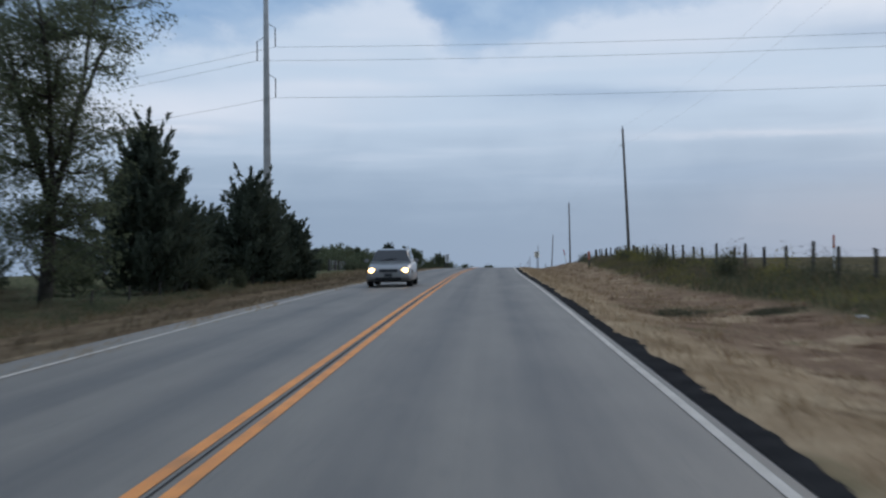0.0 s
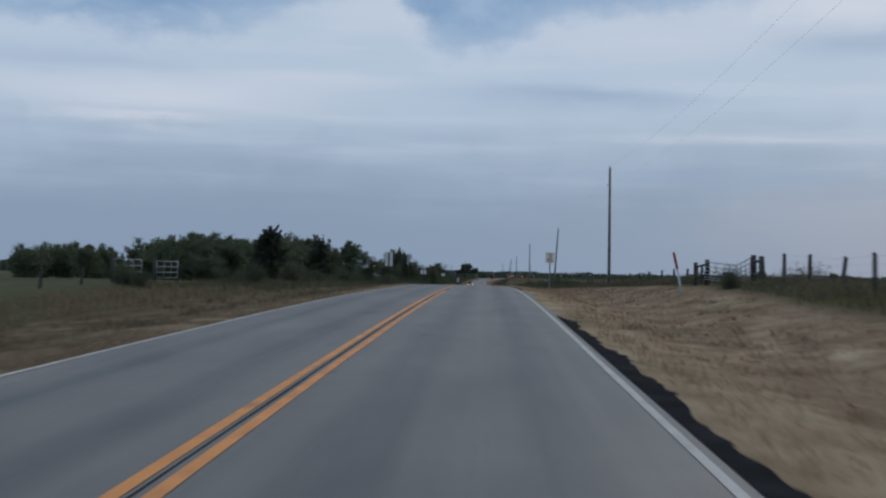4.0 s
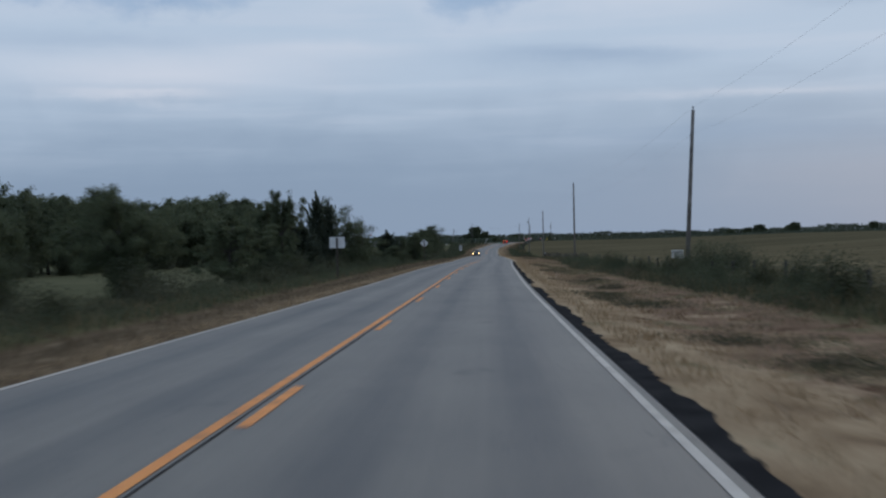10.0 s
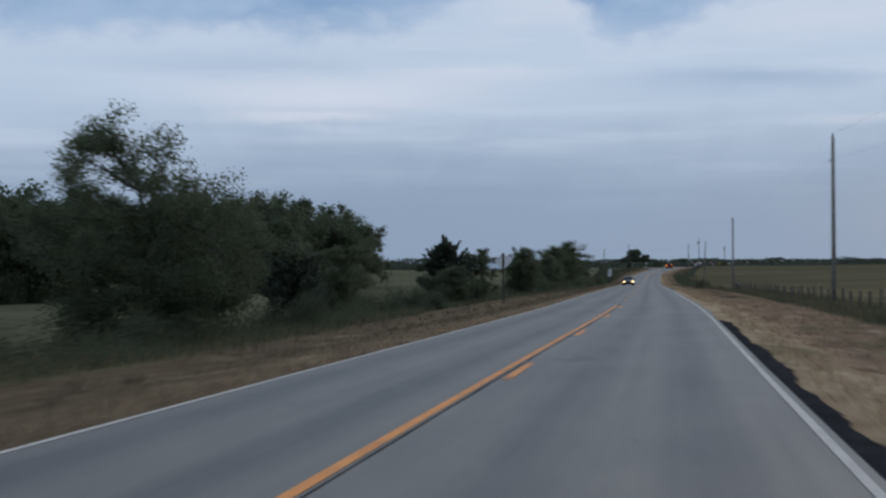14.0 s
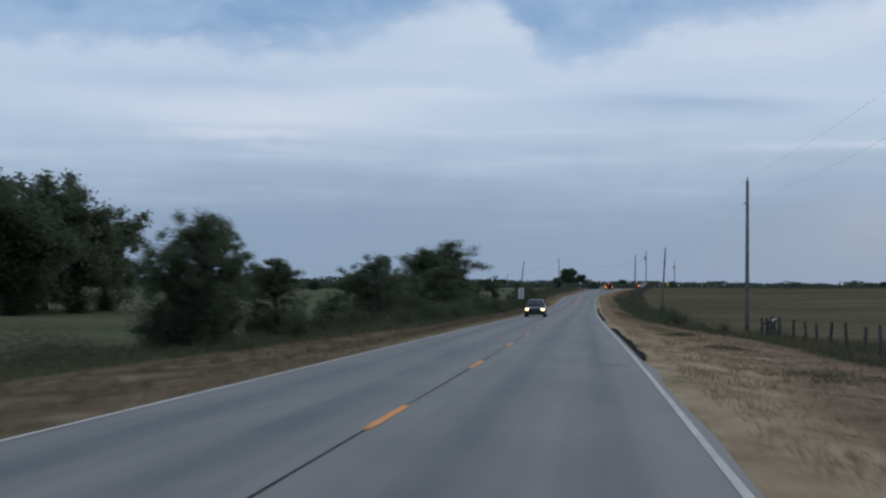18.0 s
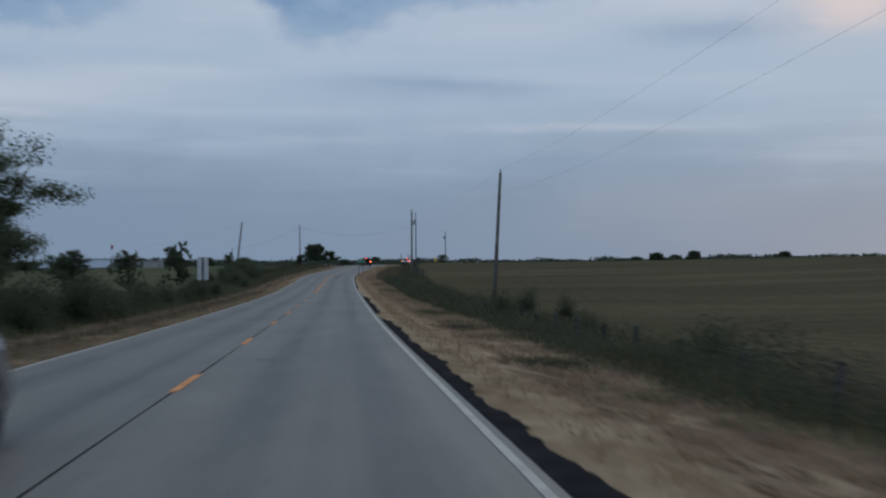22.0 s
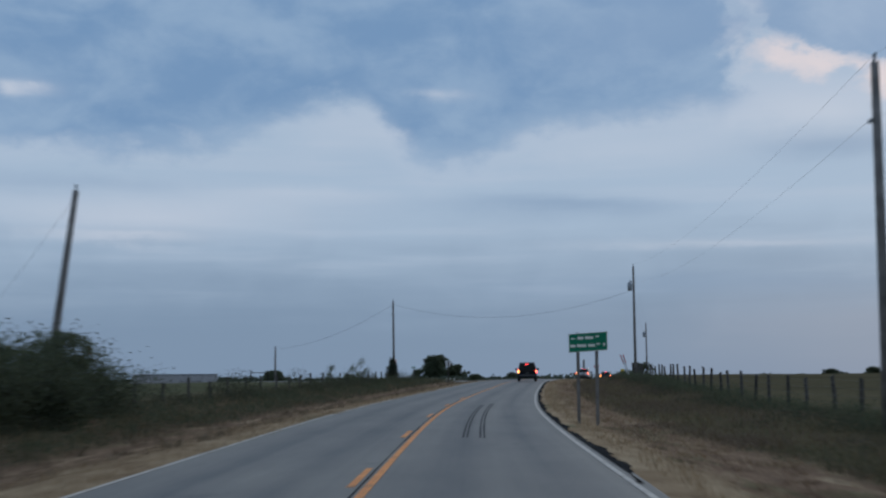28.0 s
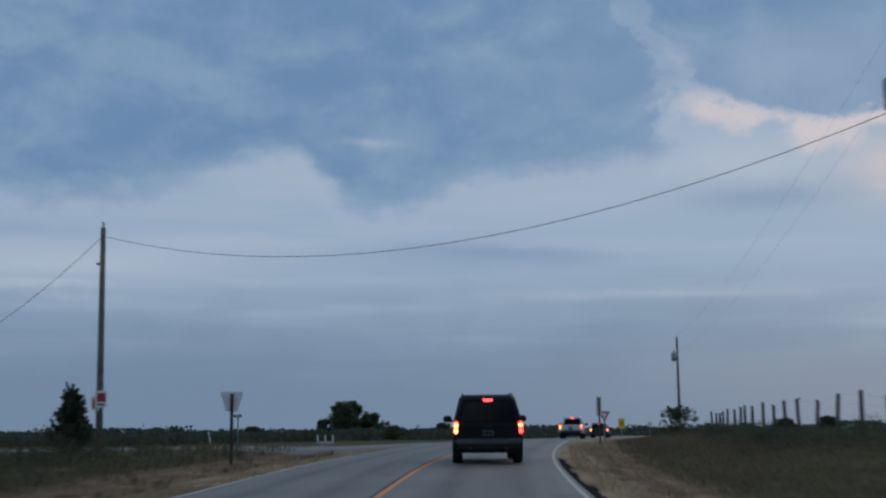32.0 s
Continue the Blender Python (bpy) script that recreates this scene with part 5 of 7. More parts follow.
for x, y, h in ((1.6, 625, 1.5), (2.4, 619, 1.2), (0.6, 640, 1.5), (-0.4, 650, 1.9), (-1.0, 664, 2.9), (-0.2, 667, 3.0), (0.6, 670, 2.7), (1.3, 663, 2.6), (0.9, 655, 2.6), (1.4, 648, 2.0), (-0.2, 645, 2.3), (1.0, 635, 1.8), (1.9, 629, 1.4), (-0.9, 658, 2.7), (-1.4, 651, 2.3), (0.3, 660, 2.9), (-1.2, 641, 1.9), (-2.2, 634, 1.6), (0.2, 629, 1.7)):
    plant("bush_e", x, y, height=h, wide=1.3, group="shrubs of the western fence row")
for x, y, h in ((-5.6, 379, 1.5), (-6.9, 381, 1.9), (-8.4, 383, 1.7), (-9.6, 377, 1.5), (-8.9, 371, 1.8), (-10.5, 374, 2.0)):
    plant("bush_b", x, y, height=h, wide=1.4, group="shrubs of the western fence row")
for x, y, h in ((-9.0, 199.5, 1.8), (-8.2, 202.5, 1.2), (-9.8, 204, 1.6), (-10.4, 179, 1.7), (-9.4, 183, 1.3), (-14.5, 146, 1.2), (-13.4, 144, 1.0), (-15.6, 149, 1.3)):
    plant("bush_e", x, y, height=h, wide=1.3, group="shrubs of the western fence row")
plant("bush_e", 20.2, 553, -2.0, wide=0.9)
plant("bush_b", 20.8, 546, -2.2, wide=0.9)
plant("bush_e", 19.0, 533, -2.5, wide=0.9)
# the grove in the western pasture
i = 0
for row, x0 in enumerate((-46, -53, -61)):
    for y in np.arange(236, 540, 8.6):
        if y < 90 - x0 / 0.306:
            continue
        kind = ("wood_a", "wood_b", "wood_c", "wood_d")[i % 4]
        i += 1
        h = plant_rng.uniform(10.5, 13.5) * float(np.interp(y, [236, 262, 300, 340, 400, 440, 470, 540], [0.36, 0.42, 0.52, 0.80, 1.0, 0.90, 1.08, 1.36])) * (0.85 if row == 0 else 1.0)
        gx, gy = x0 + plant_rng.normal() * 1.6, y + plant_rng.normal() * 2.0
        plant(kind, gx, gy, height=h, group="trees of the pasture grove")
        if row == 0 and y > 300:
            plant("bush_e", gx + 1.0, gy - 1.5, height=3.2, wide=1.5, group="undergrowth of the pasture grove")
for x, y, h in ((-58, 256, 4.6), (-61, 264, 5.2), (-63, 272, 5.8), (-59, 279, 6.0), (-64, 284, 6.4)):
    plant("wood_d", x, y, height=h, group="trees of the pasture grove")
plant("wood_d", -150, 520, height=9)
plant("wood_b", -170, 540, height=8)
# far single trees
for x, y, h, w in [(9.8, 1085, 12.0, 0.82), (17.0, 1090, 8.6, 0.7), (3.0, 1086, 7.0, 0.5), (44, 1195, 6.5, 0.7), (51, 1198, 5.0, 0.9), (371, 1780, 14, 0.9), (431, 1841, 15, 0.8), (350, 1850, 9, 1.3), (400, 1900, 9, 1.4), (520, 1800, 12, 0.9),
                   (408, 2006, 12, 1.0), (536, 2268, 15, 1.0), (480, 2100, 9, 1.5), (-38, 1300, 6, 1.2), (-75, 1320, 5.5, 1.5), (-90, 880, 4.5, 1.0), (-78, 876, 4.2, 1.0), (150, 1150, 3.0, 1.6), (-25, 905, 4, 1.0), (22, 1010, 4, 1)]:
    plant("far", x, y, height=h, wide=w)
plant("scrub", 44.6, 832, 1.8, wide=1.1)


def sapling(x, y, height, lean_x, lean_y, seed):
    """A thin bowed sapling: a bent whip with leafy tufts, bushy at its foot."""
    rng = np.random.default_rng(seed)
    root = empty("sapling", x, y, gz(x, y) - 0.05)
    whip = [(lean_x * t * t, lean_y * t * t, height * (t - 0.12 * t ** 4)) for t in np.linspace(0, 1, 9)]
    tube("stem", whip, list(np.linspace(0.03, 0.006, 9)), M_BARK, root, 6)
    cs = []
    for k, p in enumerate(whip[1:]):
        n = (60, 70, 60, 45, 16, 14, 55, 70)[k]
        spread = (0.28, 0.26, 0.22, 0.16, 0.10, 0.08, 0.12, 0.13)[k]
        cs.append(np.array(p) + rng.normal(size=(n, 3)) * spread * np.array([1.0, 1.0, 1.2]))
    for s in range(7):
        k = int(rng.integers(1, 7))
        tw = limb_points(rng, whip[k], (rng.normal() + lean_x, rng.normal(), 0.7), height * 0.2, 3, -0.05, 0.4)
        tube("twig", [tuple(q) for q in tw], list(np.linspace(0.010, 0.003, 4)), M_BARK, root, 4)
        cs.append(tw[-1] + rng.normal(size=(22, 3)) * 0.09)
    c = np.concatenate(cs)
    c[:, 2] = np.abs(c[:, 2]) + 0.03
    nn = rng.normal(size=c.shape)
    nn /= np.linalg.norm(nn, axis=1)[:, None]
    v, f = leaf_quads(c, nn, rng.uniform(0.6, 1.4, len(c)) * 0.06, rng, 0.4)
    link_mesh("foliage", v, f, M_LEAF, root)
    tagged(root, "thin bowed sapling with leafy tufts in the fence weeds", "sapling")


sapling(4.5, 731, 2.3, 0.85, 0.6, 5)
sapling(3.6, 738, 1.7, 0.5, 0.3, 6)
sapling(4.4, 744, 1.4, 0.6, 0.2, 7)
sapling(2.9, 727, 1.7, 0.3, 0.3, 8)
bank_clumps, brown_clumps, weed_rng = [], [], np.random.default_rng(46)
for y in np.arange(655, 835, 1.1):
    for u in (11.0,):
        if math.sin(y * 0.31 + u) + weed_rng.normal() * 0.6 > -0.2:
            bank_clumps.append((float(road_x(y)) + u + weed_rng.normal() * 0.5, y, weed_rng.uniform(0.3, 0.75), weed_rng.uniform(0.5, 1.1)))
    for k in range(3):
        u = weed_rng.uniform(6.8, 11.5)
        if math.sin(y * 0.22 + u * 0.9 + 1.0) > 0.1:
            brown_clumps.append((float(road_x(y)) + u, y, weed_rng.uniform(0.12, 0.35), weed_rng.uniform(0.5, 1.2)))
weed_bank("bank_weeds", 87, bank_clumps, M_VINE, "dull olive weeds over the dry bank", 0.040)
crest = [(float(road_x(y)) + weed_rng.uniform(11.2, 12.9), y, weed_rng.uniform(0.35, 0.8), weed_rng.uniform(0.5, 1.0)) for y in np.arange(648, 800, 0.75)]
weed_bank("crest_weeds", 92, crest, M_THICKET, "dark rough weeds under the fence on the bank", 0.040)
weed_bank("bank_weeds", 88, brown_clumps, M_RUSTWEED, "rusty brown dead weeds over the dry bank", 0.036)
stalks = []
for y in np.arange(690, 766, 1.3):
    stalks.append((float(road_x(y)) - float(verge_width(-1, y)) - 3.2 + weed_rng.normal() * 0.8, y, weed_rng.uniform(0.5, 1.25), weed_rng.uniform(0.25, 0.5)))
weed_bank("tall_weeds", 89, stalks, M_WEED, "tall thin weed stalks along the fence", 0.042)
west_brown = [(float(road_x(y)) - float(verge_width(-1, y)) - weed_rng.uniform(0.0, 2.2), y, weed_rng.uniform(0.12, 0.3), weed_rng.uniform(0.6, 1.2)) for y in np.arange(640, 770, 0.8)]
weed_bank("bank_weeds", 90, west_brown[::2], M_RUSTWEED, "rusty brown dead weeds beside the verge", 0.036)


def far_belt(name, seed, x0, x1, y0, y1, height, n, label, leaf=1.6):
    """A far wood: thousands of leaf clumps along a line, uneven along its top."""
    rng = np.random.default_rng(seed)
    t = rng.uniform(0, 1, n)
    x = x0 + (x1 - x0) * t + rng.normal(size=n) * 6
    y = y0 + (y1 - y0) * t + rng.normal(size=n) * 14
    prof = height * (0.72 + 0.18 * np.sin(t * 61 + seed) * np.sin(t * 23) + 0.10 * np.sin(t * 170 + 2))
    z = ground_z(x, y) + rng.uniform(0, 1, n) ** 0.8 * np.maximum(prof, 1.5)
    c = np.stack([x, y, z], 1)
    nn = rng.normal(size=(n, 3)) + np.array([0, -0.8, 0.3])
    nn /= np.linalg.norm(nn, axis=1)[:, None]
    v, f = leaf_quads(c, nn, rng.uniform(0.6, 1.3, n) * leaf, rng, 0.7)
    ob = link_mesh(name, v, f, M_CEDAR, None)
    tagged(ob, label, "woodland", "", "stuff")


BELT = "dark band of far woodland along the horizon"
far_belt("far_woods", 1, -1600, -150, 2000, 1850, 11, 9000, BELT, 2.2)
far_belt("far_woods", 2, -150, 420, 1850, 2100, 9, 7000, BELT, 1.5)
far_belt("far_woods", 3, 300, 1500, 2050, 2500, 13, 16000, BELT, 1.6)
far_belt("far_woods", 4, -500, -190, 700, 1150, 6, 4000, BELT, 1.3)
far_belt("far_woods", 6, -230, 60, 1120, 1060, 4.4, 22000, BELT, 0.7)
far_belt("far_woods", 7, 60, 420, 1090, 1250, 3.0, 15000, BELT, 0.7)
far_belt("far_woods", 5, 700, 1500, 1200, 1700, 6, 6000, BELT, 2.2)


# ---- grass ----
def grass(name, seed, n, y0, y1, u0, u1, h0, h1, width, mat, label, lean=0.35, skip=(), tufts=0, beyond=False):
    """Blades of grass, each a bent sliver."""
    rng = np.random.default_rng(seed)
    y = rng.uniform(y0, y1, n)
    u = rng.uniform(u0, u1, n)
    if tufts:
        pick = rng.integers(0, tufts, n)
        y = rng.uniform(y0, y1, tufts)[pick] + rng.normal(size=n) * 0.13
        u = rng.uniform(u0, u1, tufts)[pick] + rng.normal(size=n) * 0.10
    width_here = verge_width(u, y)
    if beyond:
        u = np.sign(u) * (width_here + np.abs(u))
    patch = np.sin(y * 0.21 + u * 0.9 + seed) * np.sin(u * 1.7 - y * 0.13) + 0.6 * np.sin(y * 0.9 + u * 2.1)
    keep = patch + rng.uniform(-1.2, 1.2, n) > -0.75
    if not beyond:
        keep &= np.abs(u) < width_here + 0.6
    for a, b in skip:
        keep &= (y < a) | (y > b)
    y, u, patch = y[keep], u[keep], patch[keep]
    m = len(y)
    x = road_x(y) + u
    z = ground_z(x, y) - 0.01
    h = rng.uniform(h0, h1, m) * (1 + 0.25 * patch)
    ang = rng.uniform(0, 2 * math.pi, m)
    dx, dy = np.cos(ang) * width * 0.5, np.sin(ang) * width * 0.5
    lx, ly = rng.normal(size=m) * lean * h, rng.normal(size=m) * lean * h
    p = np.stack([x, y, z], 1)
    d = np.stack([dx, dy, 0 * dx], 1)
    mid = p + np.stack([lx * 0.35, ly * 0.35, h * 0.6], 1)
    tip = p + np.stack([lx, ly, h], 1)
    v = np.stack([p - d, p + d, mid + d * 0.7, mid - d * 0.7, tip], 1).reshape(-1, 3)
    base = np.arange(m) * 5
    quads = np.stack([base, base + 1, base + 2, base + 3], 1).tolist()
    tris = np.stack([base + 3, base + 2, base + 4], 1).tolist()
    ob = link_mesh(name, v, quads + tris, mat, None)
    tagged(ob, label, "grass", "", "stuff")


STRAW = "short dry straw-coloured mown grass on the verge"
WEEDY = "taller dry and green grass along the fence"
ENTRIES = ((121, 153), (356, 371), (439, 447), (459, 469))
grass("verge_grass", 1, 24000, -10, 420, 4.3, 7.5, 0.05, 0.13, 0.022, M_STRAW, STRAW, 0.8)
grass("verge_grass", 2, 20000, 420, 790, 4.2, 7.5, 0.05, 0.13, 0.022, M_STRAW, STRAW, 0.8)
grass("verge_grass", 3, 20000, -10, 420, -6.0, -4.2, 0.05, 0.14, 0.022, M_HAY, "short brown mown hay on the verge", 0.8)
grass("verge_grass", 4, 9000, 420, 600, -6.0, -4.0, 0.05, 0.14, 0.022, M_HAY, "short brown mown hay on the verge", 0.8)
grass("verge_grass", 21, 9000, 600, 765, -6.0, -4.0, 0.05, 0.14, 0.022, M_STRAW, STRAW, 0.8)
grass("fringe_grass", 5, 16000, -10, 780, 4.15, 4.7, 0.08, 0.20, 0.02, M_STRAW, "straw-coloured grass fringe along the asphalt", 0.5, ENTRIES)
grass("fringe_grass", 6, 22000, -10, 780, -4.1, -3.42, 0.05, 0.14, 0.022, M_STRAW, "straw-coloured grass fringe along the asphalt", 0.5)
grass("fence_grass", 7, 40000, 0, 650, 0.2, 5.5, 0.15, 0.5, 0.034, M_TALL, WEEDY, 0.35, ((128, 150),), 0, True)
grass("fence_grass", 8, 46000, 0, 650, 0.01, 5.0, 0.15, 0.45, 0.024, M_WEED, WEEDY, 0.4, ((128, 150),), 0, True)
grass("fence_grass", 9, 40000, 140, 780, -6.0, -0.1, 0.12, 0.42, 0.034, M_WEED, WEEDY, 0.4, (), 0, True)
grass("rough_grass", 19, 9000, 0, 145, -6.0, -0.1, 0.10, 0.3, 0.030, M_DEAD, "dead brown grass under the junipers", 0.5, (), 0, True)
grass("fence_grass", 10, 34000, 20, 790, -6.0, -0.2, 0.12, 0.42, 0.032, M_TALL, WEEDY, 0.4, (), 0, True)
grass("bank_grass", 11, 12000, 640, 830, 0.0, 6.5, 0.10, 0.30, 0.030, M_TALL, "rough dry grass on the bank", 0.6, (), 0, True)
grass("bank_grass", 20, 30000, 640, 830, 0.0, 6.5, 0.08, 0.24, 0.022, M_RUSTWEED, "dead brown grass on the bank", 0.7, (), 0, True)
grass("bank_grass", 15, 4500, 640, 830, 0.2, 5.5, 0.08, 0.22, 0.030, M_WEED, "rough green grass on the bank", 0.6, (), 0, True)
grass("straw_tufts", 16, 42000, -10, 790, 4.5, 9.5, 0.06, 0.17, 0.030, M_STRAW, "loose tufts of dry straw-coloured grass", 0.9, (), 3000)
grass("brown_tufts", 17, 20000, -10, 790, 5.2, 10.0, 0.06, 0.17, 0.030, M_DEAD, "loose tufts of dead brown grass", 0.9, (), 1400)
grass("brown_tufts", 18, 22000, -10, 770, -9.0, -4.6, 0.10, 0.24, 0.028, M_HAY, "loose tufts of dead brown grass", 0.7, (), 1700)

DEADG = "patchy dead brown grass further from the asphalt"
grass("dead_grass", 13, 20000, -10, 800, 5.5, 10.5, 0.05, 0.15, 0.024, M_DEAD, DEADG, 0.7)
grass("dead_grass", 14, 22000, -10, 770, -9.5, -4.8, 0.05, 0.15, 0.024, M_HAY, DEADG, 0.7)


# ---- signs, fences, gates and farm buildings ----
M_SIGNBACK = material("dull_aluminium", [(0.60, 0.585, 0.57), (0.70, 0.685, 0.67), (0.75, 0.735, 0.72)], 0.6, 3, 30, 0.05, 0.0)
M_SIGNWHITE = material("white_sign_sheeting", [(0.80, 0.74, 0.66), (0.88, 0.83, 0.75)], 0.45, 3, 50, 0.02)
# white sheeting; the warm cast of headlights on it is put into the base colour
M_SIGNFACE = material("headlit_sign_sheeting", [(0.88, 0.77, 0.60), (0.92, 0.83, 0.68)], 0.45, 3, 50, 0.02)
M_SIGNBLACK = material("black_sign_ink", [(0.012, 0.012, 0.012), (0.02, 0.02, 0.02)], 0.5, 3, 40, 0)
M_SIGNGREEN = material("green_sign_sheeting", [(0.006, 0.17, 0.085), (0.008, 0.21, 0.11)], 0.4, 2, 30, 0.02)
M_SIGNYELLOW = material("yellow_sign_sheeting", [(0.72, 0.50, 0.03), (0.85, 0.62, 0.04)], 0.45, 3, 40, 0.02)
M_RED = material("faded_red_plastic", [(0.32, 0.035, 0.03), (0.46, 0.06, 0.05)], 0.5, 4, 40, 0.05)
M_ORANGE = material("faded_orange_plastic", [(0.42, 0.10, 0.05), (0.55, 0.16, 0.09)], 0.5, 4, 40, 0.05)
M_PLASTIC = material("dirty_white_plastic", [(0.45, 0.45, 0.43), (0.62, 0.62, 0.60)], 0.5, 4, 40, 0.05)
M_ROOF = material("galvanised_roof_sheet", [(0.34, 0.37, 0.40), (0.46, 0.49, 0.52), (0.54, 0.57, 0.60)], 0.45, 1.5, 20, 0.1, 0.4)
M_ROOF_OLD = material("aged_brown_roof_sheet", [(0.15, 0.145, 0.14), (0.22, 0.21, 0.20), (0.28, 0.27, 0.26)], 0.95, 1.5, 20, 0.1, 0.0, 0.05)
M_WALL = material("grey_barn_cladding", [(0.16, 0.16, 0.16), (0.24, 0.24, 0.235)], 0.8, 1.5, 20, 0.1)
M_WALL_PALE = material("pale_barn_cladding", [(0.38, 0.39, 0.39), (0.48, 0.48, 0.47)], 0.8, 1.5, 20, 0.1)
# near-black colour standing for the shade inside barn doorways and vents
M_DARK = material("painted_opening_shade", [(0.015, 0.015, 0.016), (0.03, 0.03, 0.03)], 0.9, 3, 20, 0)


def panel_bm(outline, thick):
    """A flat plate with the given outline (x, z), facing south, with slightly rounded edges."""
    bm = bmesh.new()
    front = [bm.verts.new((x, -thick / 2, z)) for x, z in outline]
    back = [bm.verts.new((x, thick / 2, z)) for x, z in outline]
    bm.faces.new(front)
    bm.faces.new(back[::-1])
    n = len(outline)
    for i in range(n):
        j = (i + 1) % n
        bm.faces.new((front[j], front[i], back[i], back[j]))
    bmesh.ops.recalc_face_normals(bm, faces=bm.faces[:])
    return bm


def rounded(w, h, r, cz=0.0, n=4):
    pts = []
    for cx, cy, a0 in ((w / 2 - r, h / 2 - r, 0), (-w / 2 + r, h / 2 - r, 90), (-w / 2 + r, -h / 2 + r, 180), (w / 2 - r, -h / 2 + r, 270)):
        for k in range(n + 1):
            a = radians(a0 + 90 * k / n)
            pts.append((cx + r * math.cos(a), cz + cy + r * math.sin(a)))
    return pts


def lettering(text, size, x, z, mat, parent, y=-0.012, squeeze=1.0):
    cu = bpy.data.curves.new("lettering", "FONT")
    cu.body, cu.size, cu.align_x, cu.align_y, cu.extrude, cu.offset = text, size, "CENTER", "CENTER", 0.0015, size * 0.018
    tmp = bpy.data.objects.new("lettering_curve", cu)
    me = bpy.data.meshes.new_from_object(tmp)
    bpy.data.objects.remove(tmp)
    me.materials.clear()
    me.materials.append(mat)
    ob = new("lettering", me)
    ob.parent = parent
    ob.matrix_basis = pose(x, y, z, 90, 0, 0) @ Matrix.Diagonal((squeeze, 1, 1, 1))
    return ob


def flanged_post(parent, z0, z1, x=0.0, y=0.035, mat=None, w=0.055):
    """A U-channel steel post."""
    t = 0.012
    prof = [(-w, 0), (-w + 0.02, 0), (-0.02, 0.035), (0.02, 0.035), (w - 0.02, 0), (w, 0), (w, t), (w - 0.02, t), (0.02, 0.035 + t), (-0.02, 0.035 + t), (-w + 0.02, t), (-w, t)]
    bm = bmesh.new()
    lo = [bm.verts.new((x + a, y + b, z0)) for a, b in prof]
    hi = [bm.verts.new((x + a, y + b, z1)) for a, b in prof]
    n = len(prof)
    for i in range(n):
        j = (i + 1) % n
        bm.faces.new((lo[i], lo[j], hi[j], hi[i]))
    bm.faces.new(hi)
    bm.faces.new(lo[::-1])
    bmesh.ops.recalc_face_normals(bm, faces=bm.faces[:])
    return part("post", bm, mat or M_STEEL, parent)


def sign(name, x, y, z_mid, outline, face_mat, label, turn=0.0, post_mat=None, post_top=None, facing_south=True):
    zb = gz(x, y)
    root = empty(name, x, y, zb, turn)
    zm = z_mid - zb
    top = max(p[1] for p in outline)
    post = flanged_post(root, -0.3, zm + (post_top if post_top is not None else top - 0.06), y=0.035 if facing_south else -0.055, mat=post_mat or (M_STEEL if facing_south else M_RUST))
    plate = part("plate", panel_bm([(a, b + zm) for a, b in outline], 0.006), M_SIGNBACK, root)
    if facing_south:
        face = part("face", panel_bm([(a * 0.985, b * 0.985 + zm) for a, b in outline], 0.002), face_mat, root)
        face.location = (0, -0.006, 0)
    for dz in (top * 0.55, -top * 0.55):
        tube("bolt", [(0, -0.010, zm + dz), (0, -0.003, zm + dz)], [0.012, 0.014], M_STEEL, root, 8)
    tagged(root, label, "road sign")
    return root, zm


# speed limit sign east of the road
root, zm = sign("speed_limit_sign", 9.38, 196.3, 3.23, rounded(0.76, 0.915, 0.05), M_SIGNFACE, "white speed limit sign reading 55 on a steel post")
bm = panel_bm(rounded(0.70, 0.855, 0.04, zm), 0.001)
border = part("border", bm, M_SIGNBLACK, root)
border.location = (0, -0.0085, 0)
inner = part("field", panel_bm(rounded(0.675, 0.83, 0.035, zm), 0.001), M_SIGNFACE, root)
inner.location = (0, -0.0105, 0)
lettering("SPEED", 0.165, 0, zm + 0.30, M_SIGNBLACK, root, -0.014)
lettering("LIMIT", 0.165, 0, zm + 0.12, M_SIGNBLACK, root, -0.014)
lettering("55", 0.46, 0, zm - 0.20, M_SIGNBLACK, root, -0.014, 1.05)
# backs of signs that face the other way, west of the road
sign("road_sign", -4.72, 195.0, 2.81, rounded(0.66, 1.24, 0.04), None, "bare metal back of two stacked signs on one post", facing_south=False)
sign("road_sign", -4.2, 292.3, 1.71, rounded(0.95, 0.70, 0.04), None, "pale metal back of a wide road sign", facing_south=False)
sign("road_sign", -1.85, 383.4, 1.17, [(-0.56, 0), (0, -0.56), (0.56, 0), (0, 0.56)], None, "grey metal back of a diamond warning sign", facing_south=False)
sign("road_sign", 2.1, 576.0, -1.21, rounded(0.74, 1.55, 0.04), None, "pale metal back of a tall road sign", facing_south=False)
yield_back = [(-0.34, 0.34), (0.34, 0.34), (0.37, 0.24), (0.19, -0.32), (-0.19, -0.32), (-0.37, 0.24)]
sign("yield_sign", 12.6, 763.0, 0.55, yield_back, None, "grey metal back of a yield sign on a post", 12.0, facing_south=False)
root, zm = sign("street_name_sign", 7.8, 810.0, 0.80, rounded(0.72, 0.20, 0.02), M_SIGNGREEN, "small green street name sign on a thin post", -30.0)
part("text_bar", box_bm(0.40, 0.004, 0.06, (0, -0.010, zm)), M_SIGNWHITE, root)
sign("road_sign", 30.65, 793.3, 0.95, rounded(0.34, 1.1, 0.03), None, "narrow dark back of a roadside sign", 15.0, facing_south=False)
root, zm = sign("yield_sign", 35.0, 815.0, 0.67, [(-0.45, 0.33), (0, -0.45), (0.45, 0.33)], M_RED, "red-bordered white yield sign facing the road")
